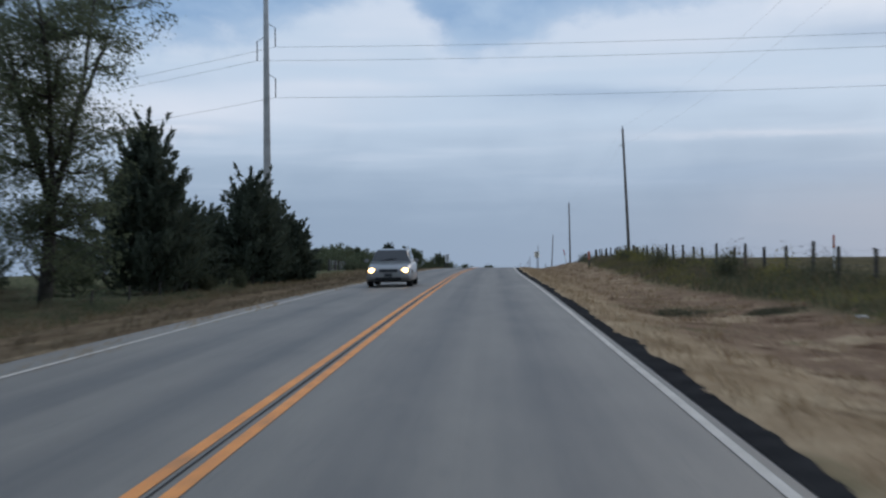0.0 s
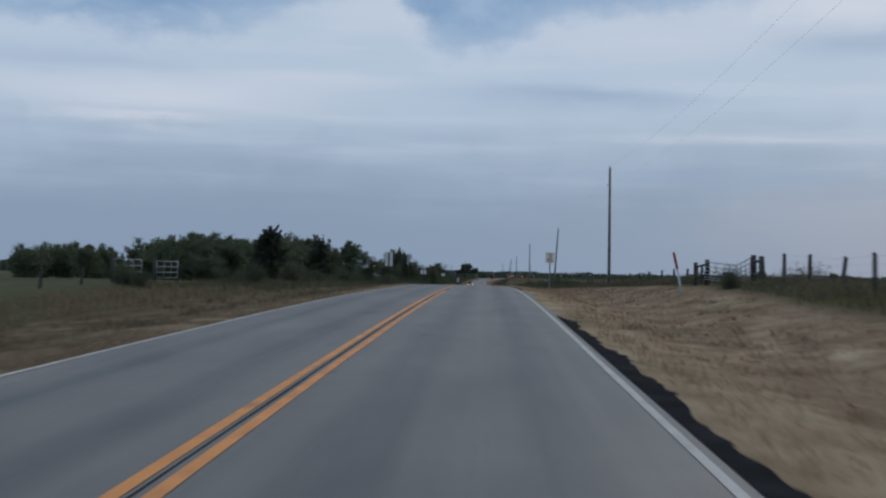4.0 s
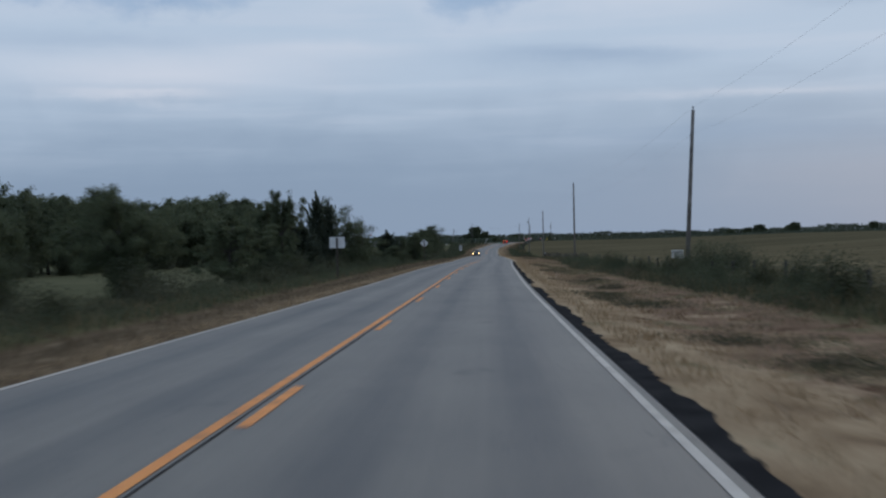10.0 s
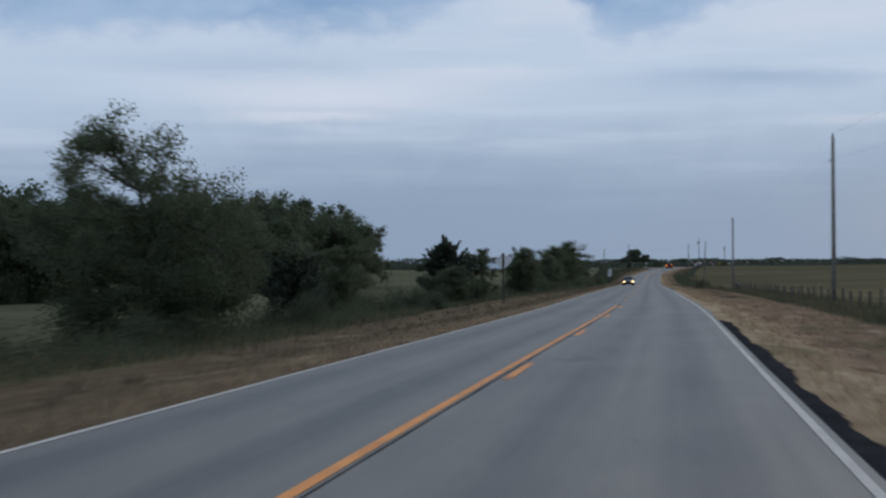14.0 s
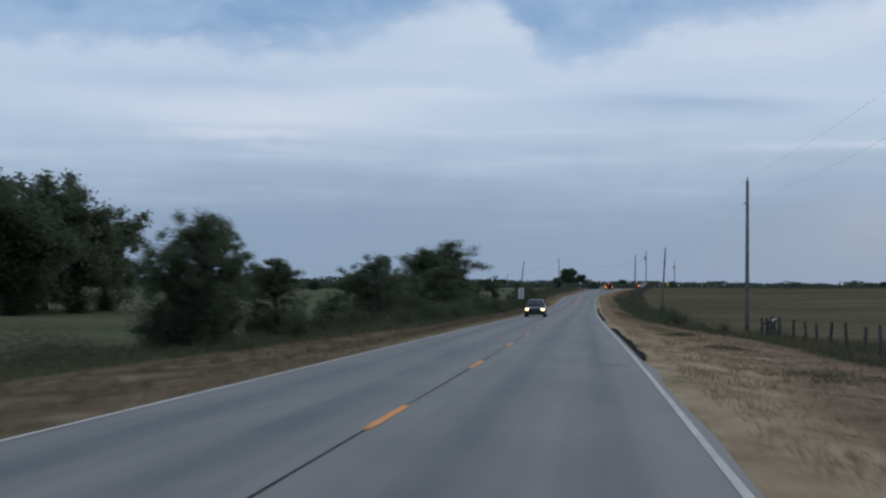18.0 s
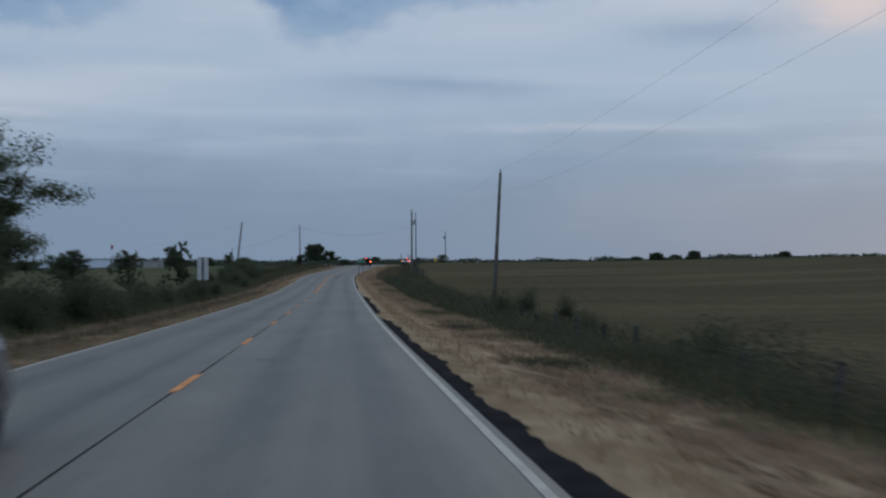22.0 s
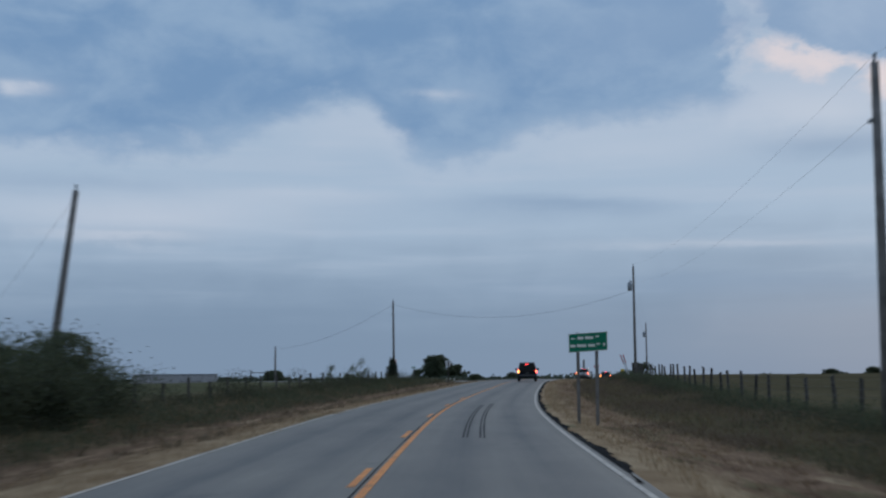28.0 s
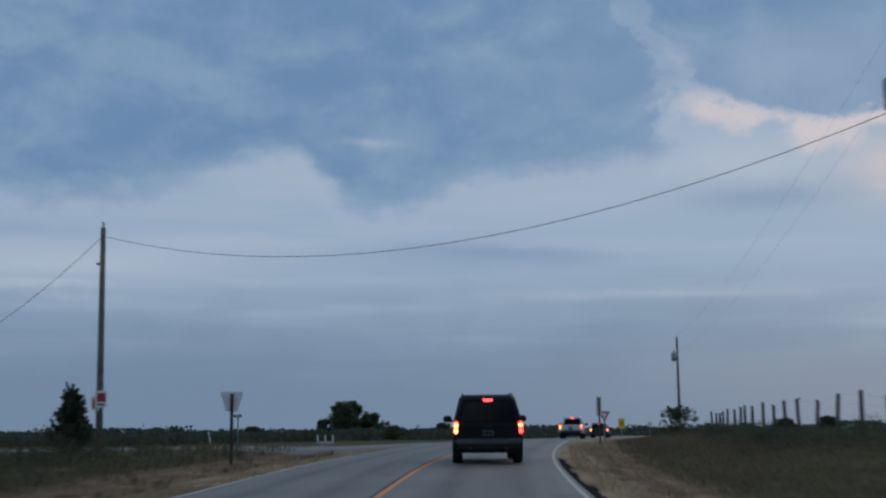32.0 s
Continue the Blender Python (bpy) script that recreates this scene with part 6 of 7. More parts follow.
field = part("field", panel_bm([(-0.25, zm + 0.22), (0, zm - 0.22), (0.25, zm + 0.22)], 0.002), M_SIGNWHITE, root)
field.location = (0, -0.010, 0)
root, zm = sign("warning_sign", 45.7, 862.0, 0.40, rounded(0.74, 1.15, 0.05), M_SIGNYELLOW, "yellow warning sign with black marks beside the bend")
part("text_bar", box_bm(0.36, 0.004, 0.10, (0, -0.012, zm + 0.1)), M_SIGNBLACK, root)
part("text_bar", box_bm(0.36, 0.004, 0.10, (0, -0.012, zm - 0.15)), M_SIGNBLACK, root)
sign("road_sign", 50.3, 868.0, 0.35, rounded(0.56, 0.50, 0.03), M_SIGNWHITE, "small white roadside sign past the bend")


def green_sign():
    """Green guide sign on two stout posts; its lettering is too blurred to read."""
    x, y = 16.1, 664.4
    zb = gz(x, y)
    root = empty("guide_sign", x, y, zb, 2.0)
    zm = -0.45 - zb
    w, h = 1.12, 0.54
    tilt = 0.075
    out = [(-w / 2, -h / 2 - tilt / 2), (w / 2, -h / 2 + tilt / 2), (w / 2, h / 2 + tilt / 2), (-w / 2, h / 2 - tilt / 2)]
    part("plate", panel_bm([(a, b + zm) for a, b in out], 0.012), M_SIGNBACK, root)
    edge = part("border", panel_bm([(a * 0.99, b * 0.98 + zm) for a, b in out], 0.002), M_SIGNWHITE, root)
    edge.location = (0, -0.009, 0)
    face = part("face", panel_bm([(a * 0.975, b * 0.94 + zm) for a, b in out], 0.002), M_SIGNGREEN, root)
    face.location = (0, -0.0125, 0)
    for px in (-0.29, 0.25):
        part("post", box_bm(0.085, 0.085, zm + 0.3 + h / 2, (px, 0.056, (zm + h / 2 - 0.3) / 2), 0.008), M_WOOD, root)
        for bz in (-0.14, 0.14):
            tube("bolt", [(px, -0.024, zm + bz), (px, -0.014, zm + bz)], [0.010, 0.012], M_STEEL, root, 8)
    # blurred words as pale bars along the slope, an arrow on each line
    for bx, bz, bw, bh in ((-0.22, 0.115, 0.17, 0.078), (0.03, 0.125, 0.24, 0.078), (0.27, 0.165, 0.10, 0.040), (-0.44, -0.115, 0.15, 0.078), (-0.19, -0.105, 0.27, 0.078),
                           (0.10, -0.095, 0.20, 0.078), (0.29, -0.055, 0.11, 0.040)):
        part("text_bar", box_bm(bw, 0.003, bh, (bx, -0.017, zm + bz), 0.0), M_SIGNWHITE, root)
    part("arrow", panel_bm([(-0.51, zm + 0.095), (-0.45, zm + 0.13), (-0.45, zm + 0.108), (-0.36, zm + 0.108), (-0.36, zm + 0.082), (-0.45, zm + 0.082), (-0.45, zm + 0.06)], 0.003), M_SIGNWHITE, root).location = (0, -0.017, 0)
    part("arrow", panel_bm([(0.46, zm - 0.02), (0.51, zm - 0.07), (0.475, zm - 0.07), (0.475, zm - 0.13), (0.445, zm - 0.13), (0.445, zm - 0.07), (0.41, zm - 0.07)], 0.003), M_SIGNWHITE, root).location = (0, -0.017, 0)
    tagged(root, "green guide sign with two lines of white lettering on two posts", "road sign")


green_sign()


def posted_board():
    x, y = 15.7, 284.0
    zb = gz(x, y)
    root = empty("notice_board", x, y, zb)
    zm = 0.68 - zb
    part("board", box_bm(0.68, 0.02, 0.46, (0, 0, zm), 0.004), M_SIGNWHITE, root)
    for dz, w in ((0.12, 0.52), (-0.02, 0.46), (-0.13, 0.3)):
        part("text_bar", box_bm(w, 0.004, 0.07, (0, -0.013, zm + dz)), M_SIGNBLACK, root)
    tube("post", [(0, 0.06, -0.3), (0, 0.06, zm + 0.2)], [0.08, 0.07], M_POST, root, 8)
    tagged(root, "white notice board with black lettering on a fence post", "notice board")


posted_board()


def line_marker(x, y, h, lean_x, lean_y=0.0, top=None, label="leaning white pipeline marker with a red top"):
    zb = gz(x, y)
    root = empty("marker_post", x, y, zb)
    f = 0.62
    tube("stake", [(0, 0, -0.2), (lean_x * f, lean_y * f, h * f)], [0.04, 0.04], M_PLASTIC, root, 8)
    tube("top_sleeve", [(lean_x * f, lean_y * f, h * f), (lean_x, lean_y, h), (lean_x, lean_y, h + 0.03)], [0.05, 0.05, 0.02], top or M_RED, root, 8)
    tagged(root, label, "marker post")


line_marker(9.6, 133.4, 1.52, -0.36)
line_marker(29.4, 745.0, 2.15, -0.82)
line_marker(29.5, 745.4, 2.15, -0.60)
line_marker(16.5, 58.0, 1.6, 0.0, 0, M_ORANGE, "orange-topped marker post standing in the weeds")


def warning_post(x, y):
    """Dark stub post with an orange plastic marker blade bolted above it."""
    root = empty("marker_post", x, y, gz(x, y))
    tube("stub", [(0, 0, -0.25), (0.01, 0, 0.35), (0.0, 0, 0.72)], [0.085, 0.08, 0.07], M_POST, root, 9)
    part("blade", box_bm(0.15, 0.03, 0.62, (0, -0.075, 0.96), 0.012), M_ORANGE, root)
    part("cap", box_bm(0.165, 0.05, 0.05, (0, -0.075, 1.27), 0.012), M_ORANGE, root)
    for z in (0.68, 0.78):
        tube("bolt", [(0, -0.105, z), (0, -0.088, z)], [0.012, 0.014], M_STEEL, root, 8)
    tagged(root, "orange marker blade bolted to a dark stub post", "marker post")


warning_post(8.65, 96.6)


def meter_box(x, y):
    zb = gz(x, y)
    root = empty("meter_box", x, y, zb)
    part("body", box_bm(0.17, 0.20, 0.55, (0, 0, 0.88), 0.02), M_RUST, root)
    part("door", box_bm(0.13, 0.02, 0.42, (0, -0.11, 0.88), 0.005), M_RUST, root)
    tube("stand", [(0, 0, -0.2), (0, 0, 0.62)], [0.05, 0.05], M_STEEL, root, 8)
    tube("meter_socket", [(0.08, 0, 0.86), (0.22, 0, 0.86)], [0.03, 0.03], M_STEEL, root, 8)
    dome = bmesh.new()
    bmesh.ops.create_uvsphere(dome, u_segments=16, v_segments=10, radius=0.17, matrix=Matrix.Translation((0.27, 0, 0.88)) @ Matrix.Diagonal((1.0, 0.6, 1.25, 1)))
    part("meter_dome", dome, M_PLASTIC, root, "pale rounded meter cover")
    tagged(root, "brown meter box with a pale dome by the pole", "meter box")


meter_box(13.8, 109.5)
post_meshes = []
for k in range(5):
    rng_p = random.Random(k)
    v, f = tube_data([(0, 0, -0.3), (rng_p.uniform(-0.03, 0.03), 0, 0.5), (rng_p.uniform(-0.06, 0.06), rng_p.uniform(-0.04, 0.04), 1.12), (rng_p.uniform(-0.06, 0.06), 0, 1.15)], [0.075, 0.068, 0.062, 0.035], 7)
    me = bpy.data.meshes.new("post")
    me.from_pydata([tuple(p) for p in v], [], f)
    me.materials.append(M_POST)
    post_meshes.append(me)


def fence(y0, y1, u, spacing, label, scale=1.0, wires=4):
    """Wooden posts with strands of barbed wire between them; without u they stand in the weeds at the verge's edge."""
    rng = random.Random(int(y0))
    ys, y = [], y0
    while y < y1:
        ys.append(y + rng.uniform(-0.25, 0.25))
        y += spacing
    x0, _ = at(ys[0], u or float(verge_width(1, ys[0])) + 1.5)
    root = empty("wire_fence", x0, ys[0], gz(x0, ys[0]))
    inv = root.matrix_basis.inverted()
    tops_f = []
    for y in ys:
        x, _ = at(y, (u if u else float(verge_width(1, y)) + 1.5) + rng.uniform(-0.08, 0.08))
        z = gz(x, y)
        ob = new("post", rng.choice(post_meshes))
        ob.parent = root
        s = scale * rng.uniform(0.9, 1.12)
        ob.matrix_basis = inv @ (pose(x, y, z, rng.uniform(-3, 3), rng.uniform(-3, 3), rng.uniform(0, 360)) @ Matrix.Diagonal((1, 1, s, 1)))
        tops_f.append((x, y, z, s))
    for k in range(wires):
        h = 0.35 + 0.24 * k
        pts = [inv @ Vector((x - 0.07, y, z + h * s)) for x, y, z, s in tops_f]
        tube("wire", pts, [0.0025] * len(pts), M_WIRE, root, 3)
    tagged(root, label, "fence")


FENCE = "wire fence on weathered wooden posts beside the verge"
fence(7.4, 133, 12.66, 3.45, FENCE, 0.97)
fence(150, 352, 12.9, 5.0, FENCE, 0.78)
fence(364, 466, 12.9, 3.2, FENCE, 0.95)
fence(480, 650, 0.0, 3.8, FENCE, 0.6)
fence(650, 736, 12.8, 3.1, FENCE, 1.05)
fence(736, 800, 12.6, 2.9, FENCE, 1.15)
fence(640, 760, -12.2, 3.8, FENCE, 0.85)
fence(60, 150, -17.5, 6.2, FENCE, 0.8)


def pipe_gate(x, y, w, h, turn, label, bars=5):
    root = empty("farm_gate", x, y, gz(x, y), turn)
    for px in (0.0, w):
        tube("gate_post", [(px, 0.12, -0.3), (px, 0.12, h + 0.22)], [0.10, 0.085], M_POST, root, 9)
    for k in range(bars):
        z = 0.22 + (h - 0.22) * k / (bars - 1)
        tube("bar", [(0.06, 0, z), (w - 0.06, 0, z)], [0.022, 0.022], M_STEEL, root, 8)
    for px in (0.06, w / 3, w * 2 / 3, w - 0.06):
        tube("upright", [(px, 0, 0.22), (px, 0, h)], [0.022, 0.022], M_STEEL, root, 8)
    tagged(root, label, "gate")




def double_gate(posts, middle, label):
    """Two pipe leaves hung on braced stout posts; they sag where they meet."""
    (x0, y0), (x1, y1) = posts[1], posts[2]
    root = empty("farm_gate", x0, y0, gz(x0, y0))
    inv = root.matrix_basis.inverted()
    heads = []
    for k, (x, y) in enumerate(posts):
        foot = inv @ Vector((x, y, gz(x, y)))
        h = (1.16, 1.22, 1.20, 1.10)[k]
        tube("gate_post", [foot - Vector((0, 0, 0.3)), foot + Vector((0.02, 0, h * 0.6)), foot + Vector((0.0, 0.02, h))], [0.125, 0.118, 0.105], M_POST, root, 9)
        heads.append(foot + Vector((0, 0, h)))
    for a, b in ((0, 1), (2, 3)):
        for d in (0.22, 0.75):
            tube("rail", [heads[a] - Vector((0, 0, d)), heads[b] - Vector((0, 0, d))], [0.055, 0.05], M_POST, root, 7)
    mid = inv @ Vector((middle[0], middle[1], gz(*middle)))
    for head, away in ((heads[1], -0.07), (heads[2], 0.07)):
        end = mid + Vector((0, away, 0.86))
        start = head - Vector((0.10, 0, 0.10))
        for k in range(6):
            low = Vector((0, 0, (0.0, 0.22, 0.42, 0.58, 0.71, 0.82)[k]))
            tube("bar", [start - low, end - low * 0.92], [0.020, 0.020], M_STEEL, root, 7)
        for f in (0.02, 0.36, 0.68, 0.98):
            top = start.lerp(end, f)
            tube("upright", [top, top - Vector((0, 0, 0.82 - 0.06 * f))], [0.020, 0.020], M_STEEL, root, 7)
    tagged(root, label, "gate")


double_gate([(12.9, 135.0), (13.0, 136.7), (12.93, 145.5), (12.8, 147.6)], (13.35, 141.2), "sagging double pipe gate between braced wooden posts")
pipe_gate(-19.0, 160, 5.6, 1.35, 88, "pale weathered pipe gate in the pasture fence", 4)
pipe_gate(-18.8, 169.4, 5.6, 1.35, 88, "pale weathered pipe gate in the pasture fence", 4)


def barn(x, y, zb, length, depth, wall_h, roof_h, turn, roof, wall, label, doors=2):
    """A gabled farm building with ribbed metal roof; its ridge runs along its length."""
    root = empty("barn", x, y, zb, turn)
    part("wall", panel_bm([(-length / 2, -1.5), (length / 2, -1.5), (length / 2, wall_h), (-length / 2, wall_h)], 0.15), wall, root).location = (0, -depth / 2, 0)
    part("wall", panel_bm([(-length / 2, -1.5), (length / 2, -1.5), (length / 2, wall_h), (-length / 2, wall_h)], 0.15), wall, root).location = (0, depth / 2, 0)
    for sx in (-1, 1):
        g = part("gable", panel_bm([(-depth / 2, -1.5), (depth / 2, -1.5), (depth / 2, wall_h), (0, wall_h + roof_h), (-depth / 2, wall_h)], 0.15), wall, root)
        g.matrix_basis = pose(sx * length / 2, 0, 0, 0, 0, 90)
    slope = math.hypot(depth / 2, roof_h)
    ang = math.degrees(math.atan2(roof_h, depth / 2))
    for sy in (-1, 1):
        half = length / 2 + 0.4
        outline = [(-half, 0.03)]
        for k in range(int(length / 0.9)):
            bx = -length / 2 + 0.45 + k * 0.9
            outline += [(bx - 0.04, 0.03), (bx - 0.025, 0.065), (bx + 0.025, 0.065), (bx + 0.04, 0.03)]
        outline += [(half, 0.03), (half, -0.03), (-half, -0.03)]
        bm = panel_bm(outline[::-1], slope + 0.5)
        r = part("roof_slope", bm, roof, root)
        r.matrix_basis = pose(0, sy * depth / 4, wall_h + roof_h / 2 + 0.05, -sy * ang if False else (ang if sy < 0 else -ang), 0, 0)
    # doorways and vents are closed slabs, their inner shade painted near-black
    for k in range(doors):
        dx = -length / 2 + length * (k + 1) / (doors + 1)
        part("door", box_bm(2.6, 0.06, wall_h * 0.8, (dx, -depth / 2 - 0.11, wall_h * 0.4)), M_DARK, root)
    vent = [(0.32 * math.cos(k * math.pi / 8), wall_h + roof_h * 0.45 + 0.32 * math.sin(k * math.pi / 8)) for k in range(16)]
    for sx in (-1, 1):
        part("gable_vent", panel_bm(vent, 0.06), M_DARK, root).matrix_basis = pose(sx * (length / 2 + 0.1), 0, 0, 0, 0, 90)
    tagged(root, label, "barn")


barn(-52.5, 833.0, -3.3, 22, 8.2, 2.0, 2.05, -30, M_ROOF, M_WALL, "long grey barn with a bright metal roof in a field", 2)
barn(-38.8, 866.5, -3.5, 15.0, 10.0, 1.75, 2.2, 8, M_ROOF_OLD, M_WALL_PALE, "long low barn with a grey metal roof", 4)


def pinwheel(x, y, top):
    zb = gz(x, y)
    root = empty("flag_pole", x, y, zb)
    tube("pole", [(0, 0, -0.3), (0, 0, top - zb)], [0.05, 0.03], M_STEEL, root, 8)
    part("flag", panel_bm([(0.02, top - zb), (0.55, top - zb - 0.25), (0.5, top - zb - 1.15), (0.02, top - zb - 1.3)], 0.02), M_RED, root)
    tagged(root, "tall pole with a small limp red flag near the shed", "flag")


pinwheel(-43.3, 823.3, 4.6)


def red_placard(x, y, z):
    root = empty("placard", x, y, z)
    part("board", box_bm(0.34, 0.015, 0.55, (0, 0, 0), 0.004), M_SIGNWHITE, root)
    part("print", box_bm(0.24, 0.004, 0.36, (0, -0.011, 0.0)), M_RED, root)
    tagged(root, "white placard with red print nailed to the pole", "sign")


red_placard(6.3, 771.05, 0.75)

# ---- the side road at the junction, west ----
def side_road():
    verts, uvs, faces = [], [], []
    n = 30
    for j in range(n + 1):
        t = j / n
        cx = float(road_x(782)) - 2.5 - 75 * t
        cy = 782 + 9 * t - 5 * math.sin(t * 3.1)
        flare = 6.5 * math.exp(-t * 14)
        for s in (-1.15, -1, -0.33, 0.33, 1, 1.15):
            yy = cy + s * (3.4 + flare)
            z = max(gz(cx, yy) + 0.05, float(road_z(min(yy, 795))) - 0.05 - 1.6 * t)
            verts.append((cx, yy, z if abs(s) < 1.1 else gz(cx, yy) - 0.3))
            uvs.append((s * 3.4, cx))
    for j in range(n):
        for k in range(5):
            faces.append((j * 6 + k, (j + 1) * 6 + k, (j + 1) * 6 + k + 1, j * 6 + k + 1))
    ob = link_mesh("side_road", verts, [f[::-1] for f in faces], M_ROAD, None, uvs, True)
    tagged(ob, "grey asphalt side road joining from the west", "road", "", "structure")


side_road()


# tyre marks left by hard braking
def skid(y0, y1, u0, drift, seed):
    n = 26
    rng = np.random.default_rng(seed)
    for k, off in enumerate((-0.045, 0.045)):
        verts = []
        for j in range(n + 1):
            y = y0 + (y1 - y0) * j / n
            u = u0 + drift * (j / n) ** 2 + off
            w = 0.030 * (0.7 + 0.25 * rng.uniform())
            for s in (-1, 1):
                verts.append((float(road_x(y)) + u + s * w, y, float(road_z(y)) + 0.008 - 0.012 * abs(u)))
        faces = [(2 * j, 2 * j + 1, 2 * j + 3, 2 * j + 2) for j in range(n)]
        ob = link_mesh("skid_mark", verts, faces, M_SKID, None)
        tagged(ob, "black rubber skid mark on the asphalt", "road marking", "skid marks", "structure")


skid(656, 681, 1.24, 0.12, 1)
skid(656, 683, 1.62, 0.12, 2)
# litter on the verge
for k, (x, y) in enumerate([(10.4, 181.5), (9.6, 174.0), (13.0, 262.0), (14.6, 478.0), (11.6, 47.0), (7.55, 24.7)]):
    bm = bmesh.new()
    bmesh.ops.create_icosphere(bm, subdivisions=2, radius=0.07)
    rg = random.Random(k)
    for v in bm.verts:
        v.co = Vector((v.co.x * 1.5, v.co.y, v.co.z * 0.55)) * rg.uniform(0.75, 1.15)
    me = bpy.data.meshes.new("litter")
    bm.to_mesh(me)
    bm.free()
    me.materials.append(M_PLASTIC)
    ob = new("litter", me)
    ob.location = (x, y, gz(x, y) + 0.04)
    tagged(ob, "crumpled white scrap of litter in dry grass", "litter")


def pole_notice():
    root = empty("notice", 6.52, 770.94, 0.58)
    part("board", box_bm(0.46, 0.02, 0.66, (0, 0, 0.33), 0.004), M_SIGNWHITE, root)
    part("red_panel", box_bm(0.34, 0.004, 0.34, (0.02, -0.013, 0.40)), M_RED, root)
    part("text_bar", box_bm(0.30, 0.004, 0.06, (0, -0.013, 0.12)), M_SIGNBLACK, root)
    tagged(root, "faded red and white notice nailed to the utility pole", "notice")


pole_notice()


def culvert_rail(x, y, w, turn):
    """Low concrete headwall with three short white posts beside the side road."""
    root = empty("culvert_headwall", x, y, gz(x, y), turn)
    part("wall", box_bm(w, 0.3, 0.55, (0, 0, 0.1), 0.03), M_WALL_PALE, root)
    for k in range(3):
        part("post", box_bm(0.12, 0.12, 0.95, (-w / 2 + 0.1 + k * (w / 2 - 0.1), 0.0, 0.42), 0.01), M_SIGNWHITE, root)
    tagged(root, "pale culvert headwall with short white posts", "headwall")


culvert_rail(13.3, 829, 1.5, 5)
line_marker(7.25, 800.0, 0.85, -0.2, 0, M_PLASTIC, "leaning white stake beside the side road")


def corner_brace(x, y, w, h, turn, label):
    root = empty("fence_brace", x, y, gz(x, y), turn)
    for px in (0.0, w):
        tube("post", [(px, 0, -0.3), (px, 0, h)], [0.075, 0.07], M_POST, root, 8)
    tube("rail", [(0, 0, h * 0.8), (w, 0, h * 0.8)], [0.05, 0.05], M_POST, root, 8)
    tube("brace_wire", [(0, 0, 0.1), (w, 0, h * 0.78)], [0.008, 0.008], M_WIRE, root, 4)
    tagged(root, label, "fence brace")


corner_brace(-34.3, 850, 3.4, 1.5, 0, "long wooden rail brace beside the farm lane")
corner_brace(-12.6, 789, 2.2, 1.5, 0, "weathered wooden brace by the service pole")


def stretch_brace(y0, u, label):
    """A run of stout posts joined by rails where the wires are strained, with a small white tag."""
    x0, _ = at(y0, u)
    root = empty("fence_brace", x0, y0, gz(x0, y0))
    inv = root.matrix_basis.inverted()
    heads = []
    for k, (dy, h, r) in enumerate(((0.0, 1.35, 0.10), (1.3, 1.28, 0.085), (2.6, 1.40, 0.11), (3.2, 1.22, 0.08), (4.6, 1.32, 0.09), (6.0, 1.38, 0.10))):
        x, y = at(y0 + dy, u + 0.04 * (-1) ** k)
        foot = inv @ Vector((x, y, gz(x, y)))
        tube("post", [foot - Vector((0, 0, 0.3)), foot + Vector((0.02, 0, h * 0.6)), foot + Vector((0.01, 0.02, h))], [r, r * 0.95, r * 0.85], M_POST, root, 8)
        heads.append(foot + Vector((0, 0, h)))
    for a, b, d in ((0, 2, 0.25), (2, 4, 0.3), (4, 5, 0.28), (0, 2, 0.8)):
        tube("rail", [heads[a] - Vector((0.10, 0, d)), heads[b] - Vector((0.10, 0, d))], [0.05, 0.045], M_POST, root, 7)
    part("tag", box_bm(0.24, 0.012, 0.18, heads[1] + Vector((0, -0.10, -0.12)), 0.004), M_SIGNWHITE, root)
    tagged(root, label, "fence brace")


stretch_brace(467.2, 12.75, "stout wooden brace posts with rails in the fence")


# ---- vehicles ----
def paint(name, colour, rough=0.3, metal=0.3, coat=0.5):
    m = material(name, [tuple(c * 0.85 for c in colour), colour], rough, 1.5, 60, 0.0, metal, 0.5)
    m.node_tree.nodes["Principled BSDF"].inputs["Coat Weight"].default_value = coat
    return m


def lamp_material(name, colour, strength):
    m = bpy.data.materials.new(name)
    m.use_nodes = True
    b = m.node_tree.nodes["Principled BSDF"]
    b.inputs["Base Color"].default_value = (*colour, 1)
    b.inputs["Emission Color"].default_value = (*colour, 1)
    b.inputs["Emission Strength"].default_value = strength
    b.inputs["Roughness"].default_value = 0.2
    return m


P_BLACK = paint("black_car_paint", (0.006, 0.006, 0.008), 0.6, 0.0, 0.0)
P_BLACK.node_tree.nodes["Principled BSDF"].inputs["Specular IOR Level"].default_value = 0.2
P_SILVER = paint("silver_car_paint", (0.25, 0.25, 0.245), 0.35, 0.5)
P_WHITE = paint("white_car_paint", (0.62, 0.62, 0.60), 0.3, 0.0)
P_DARK = paint("dark_grey_car_paint", (0.030, 0.031, 0.034))
P_GLASS = material("tinted_car_glass", [(0.006, 0.007, 0.008), (0.010, 0.011, 0.012)], 0.06, 2, 20, 0, 0.0, 0.6)
P_TYRE = material("black_tyre_rubber", [(0.010, 0.010, 0.010), (0.022, 0.022, 0.022)], 0.9, 8, 60, 0.3)
P_RIM = material("alloy_rim", [(0.25, 0.25, 0.26), (0.42, 0.42, 0.43)], 0.35, 4, 40, 0, 0.8)
P_TRIM = material("black_plastic_trim", [(0.014, 0.014, 0.015), (0.03, 0.03, 0.03)], 0.7, 6, 60, 0.1)
P_CHROME = material("dull_bumper_chrome", [(0.07, 0.072, 0.078), (0.14, 0.143, 0.15)], 0.4, 4, 40, 0, 0.6)
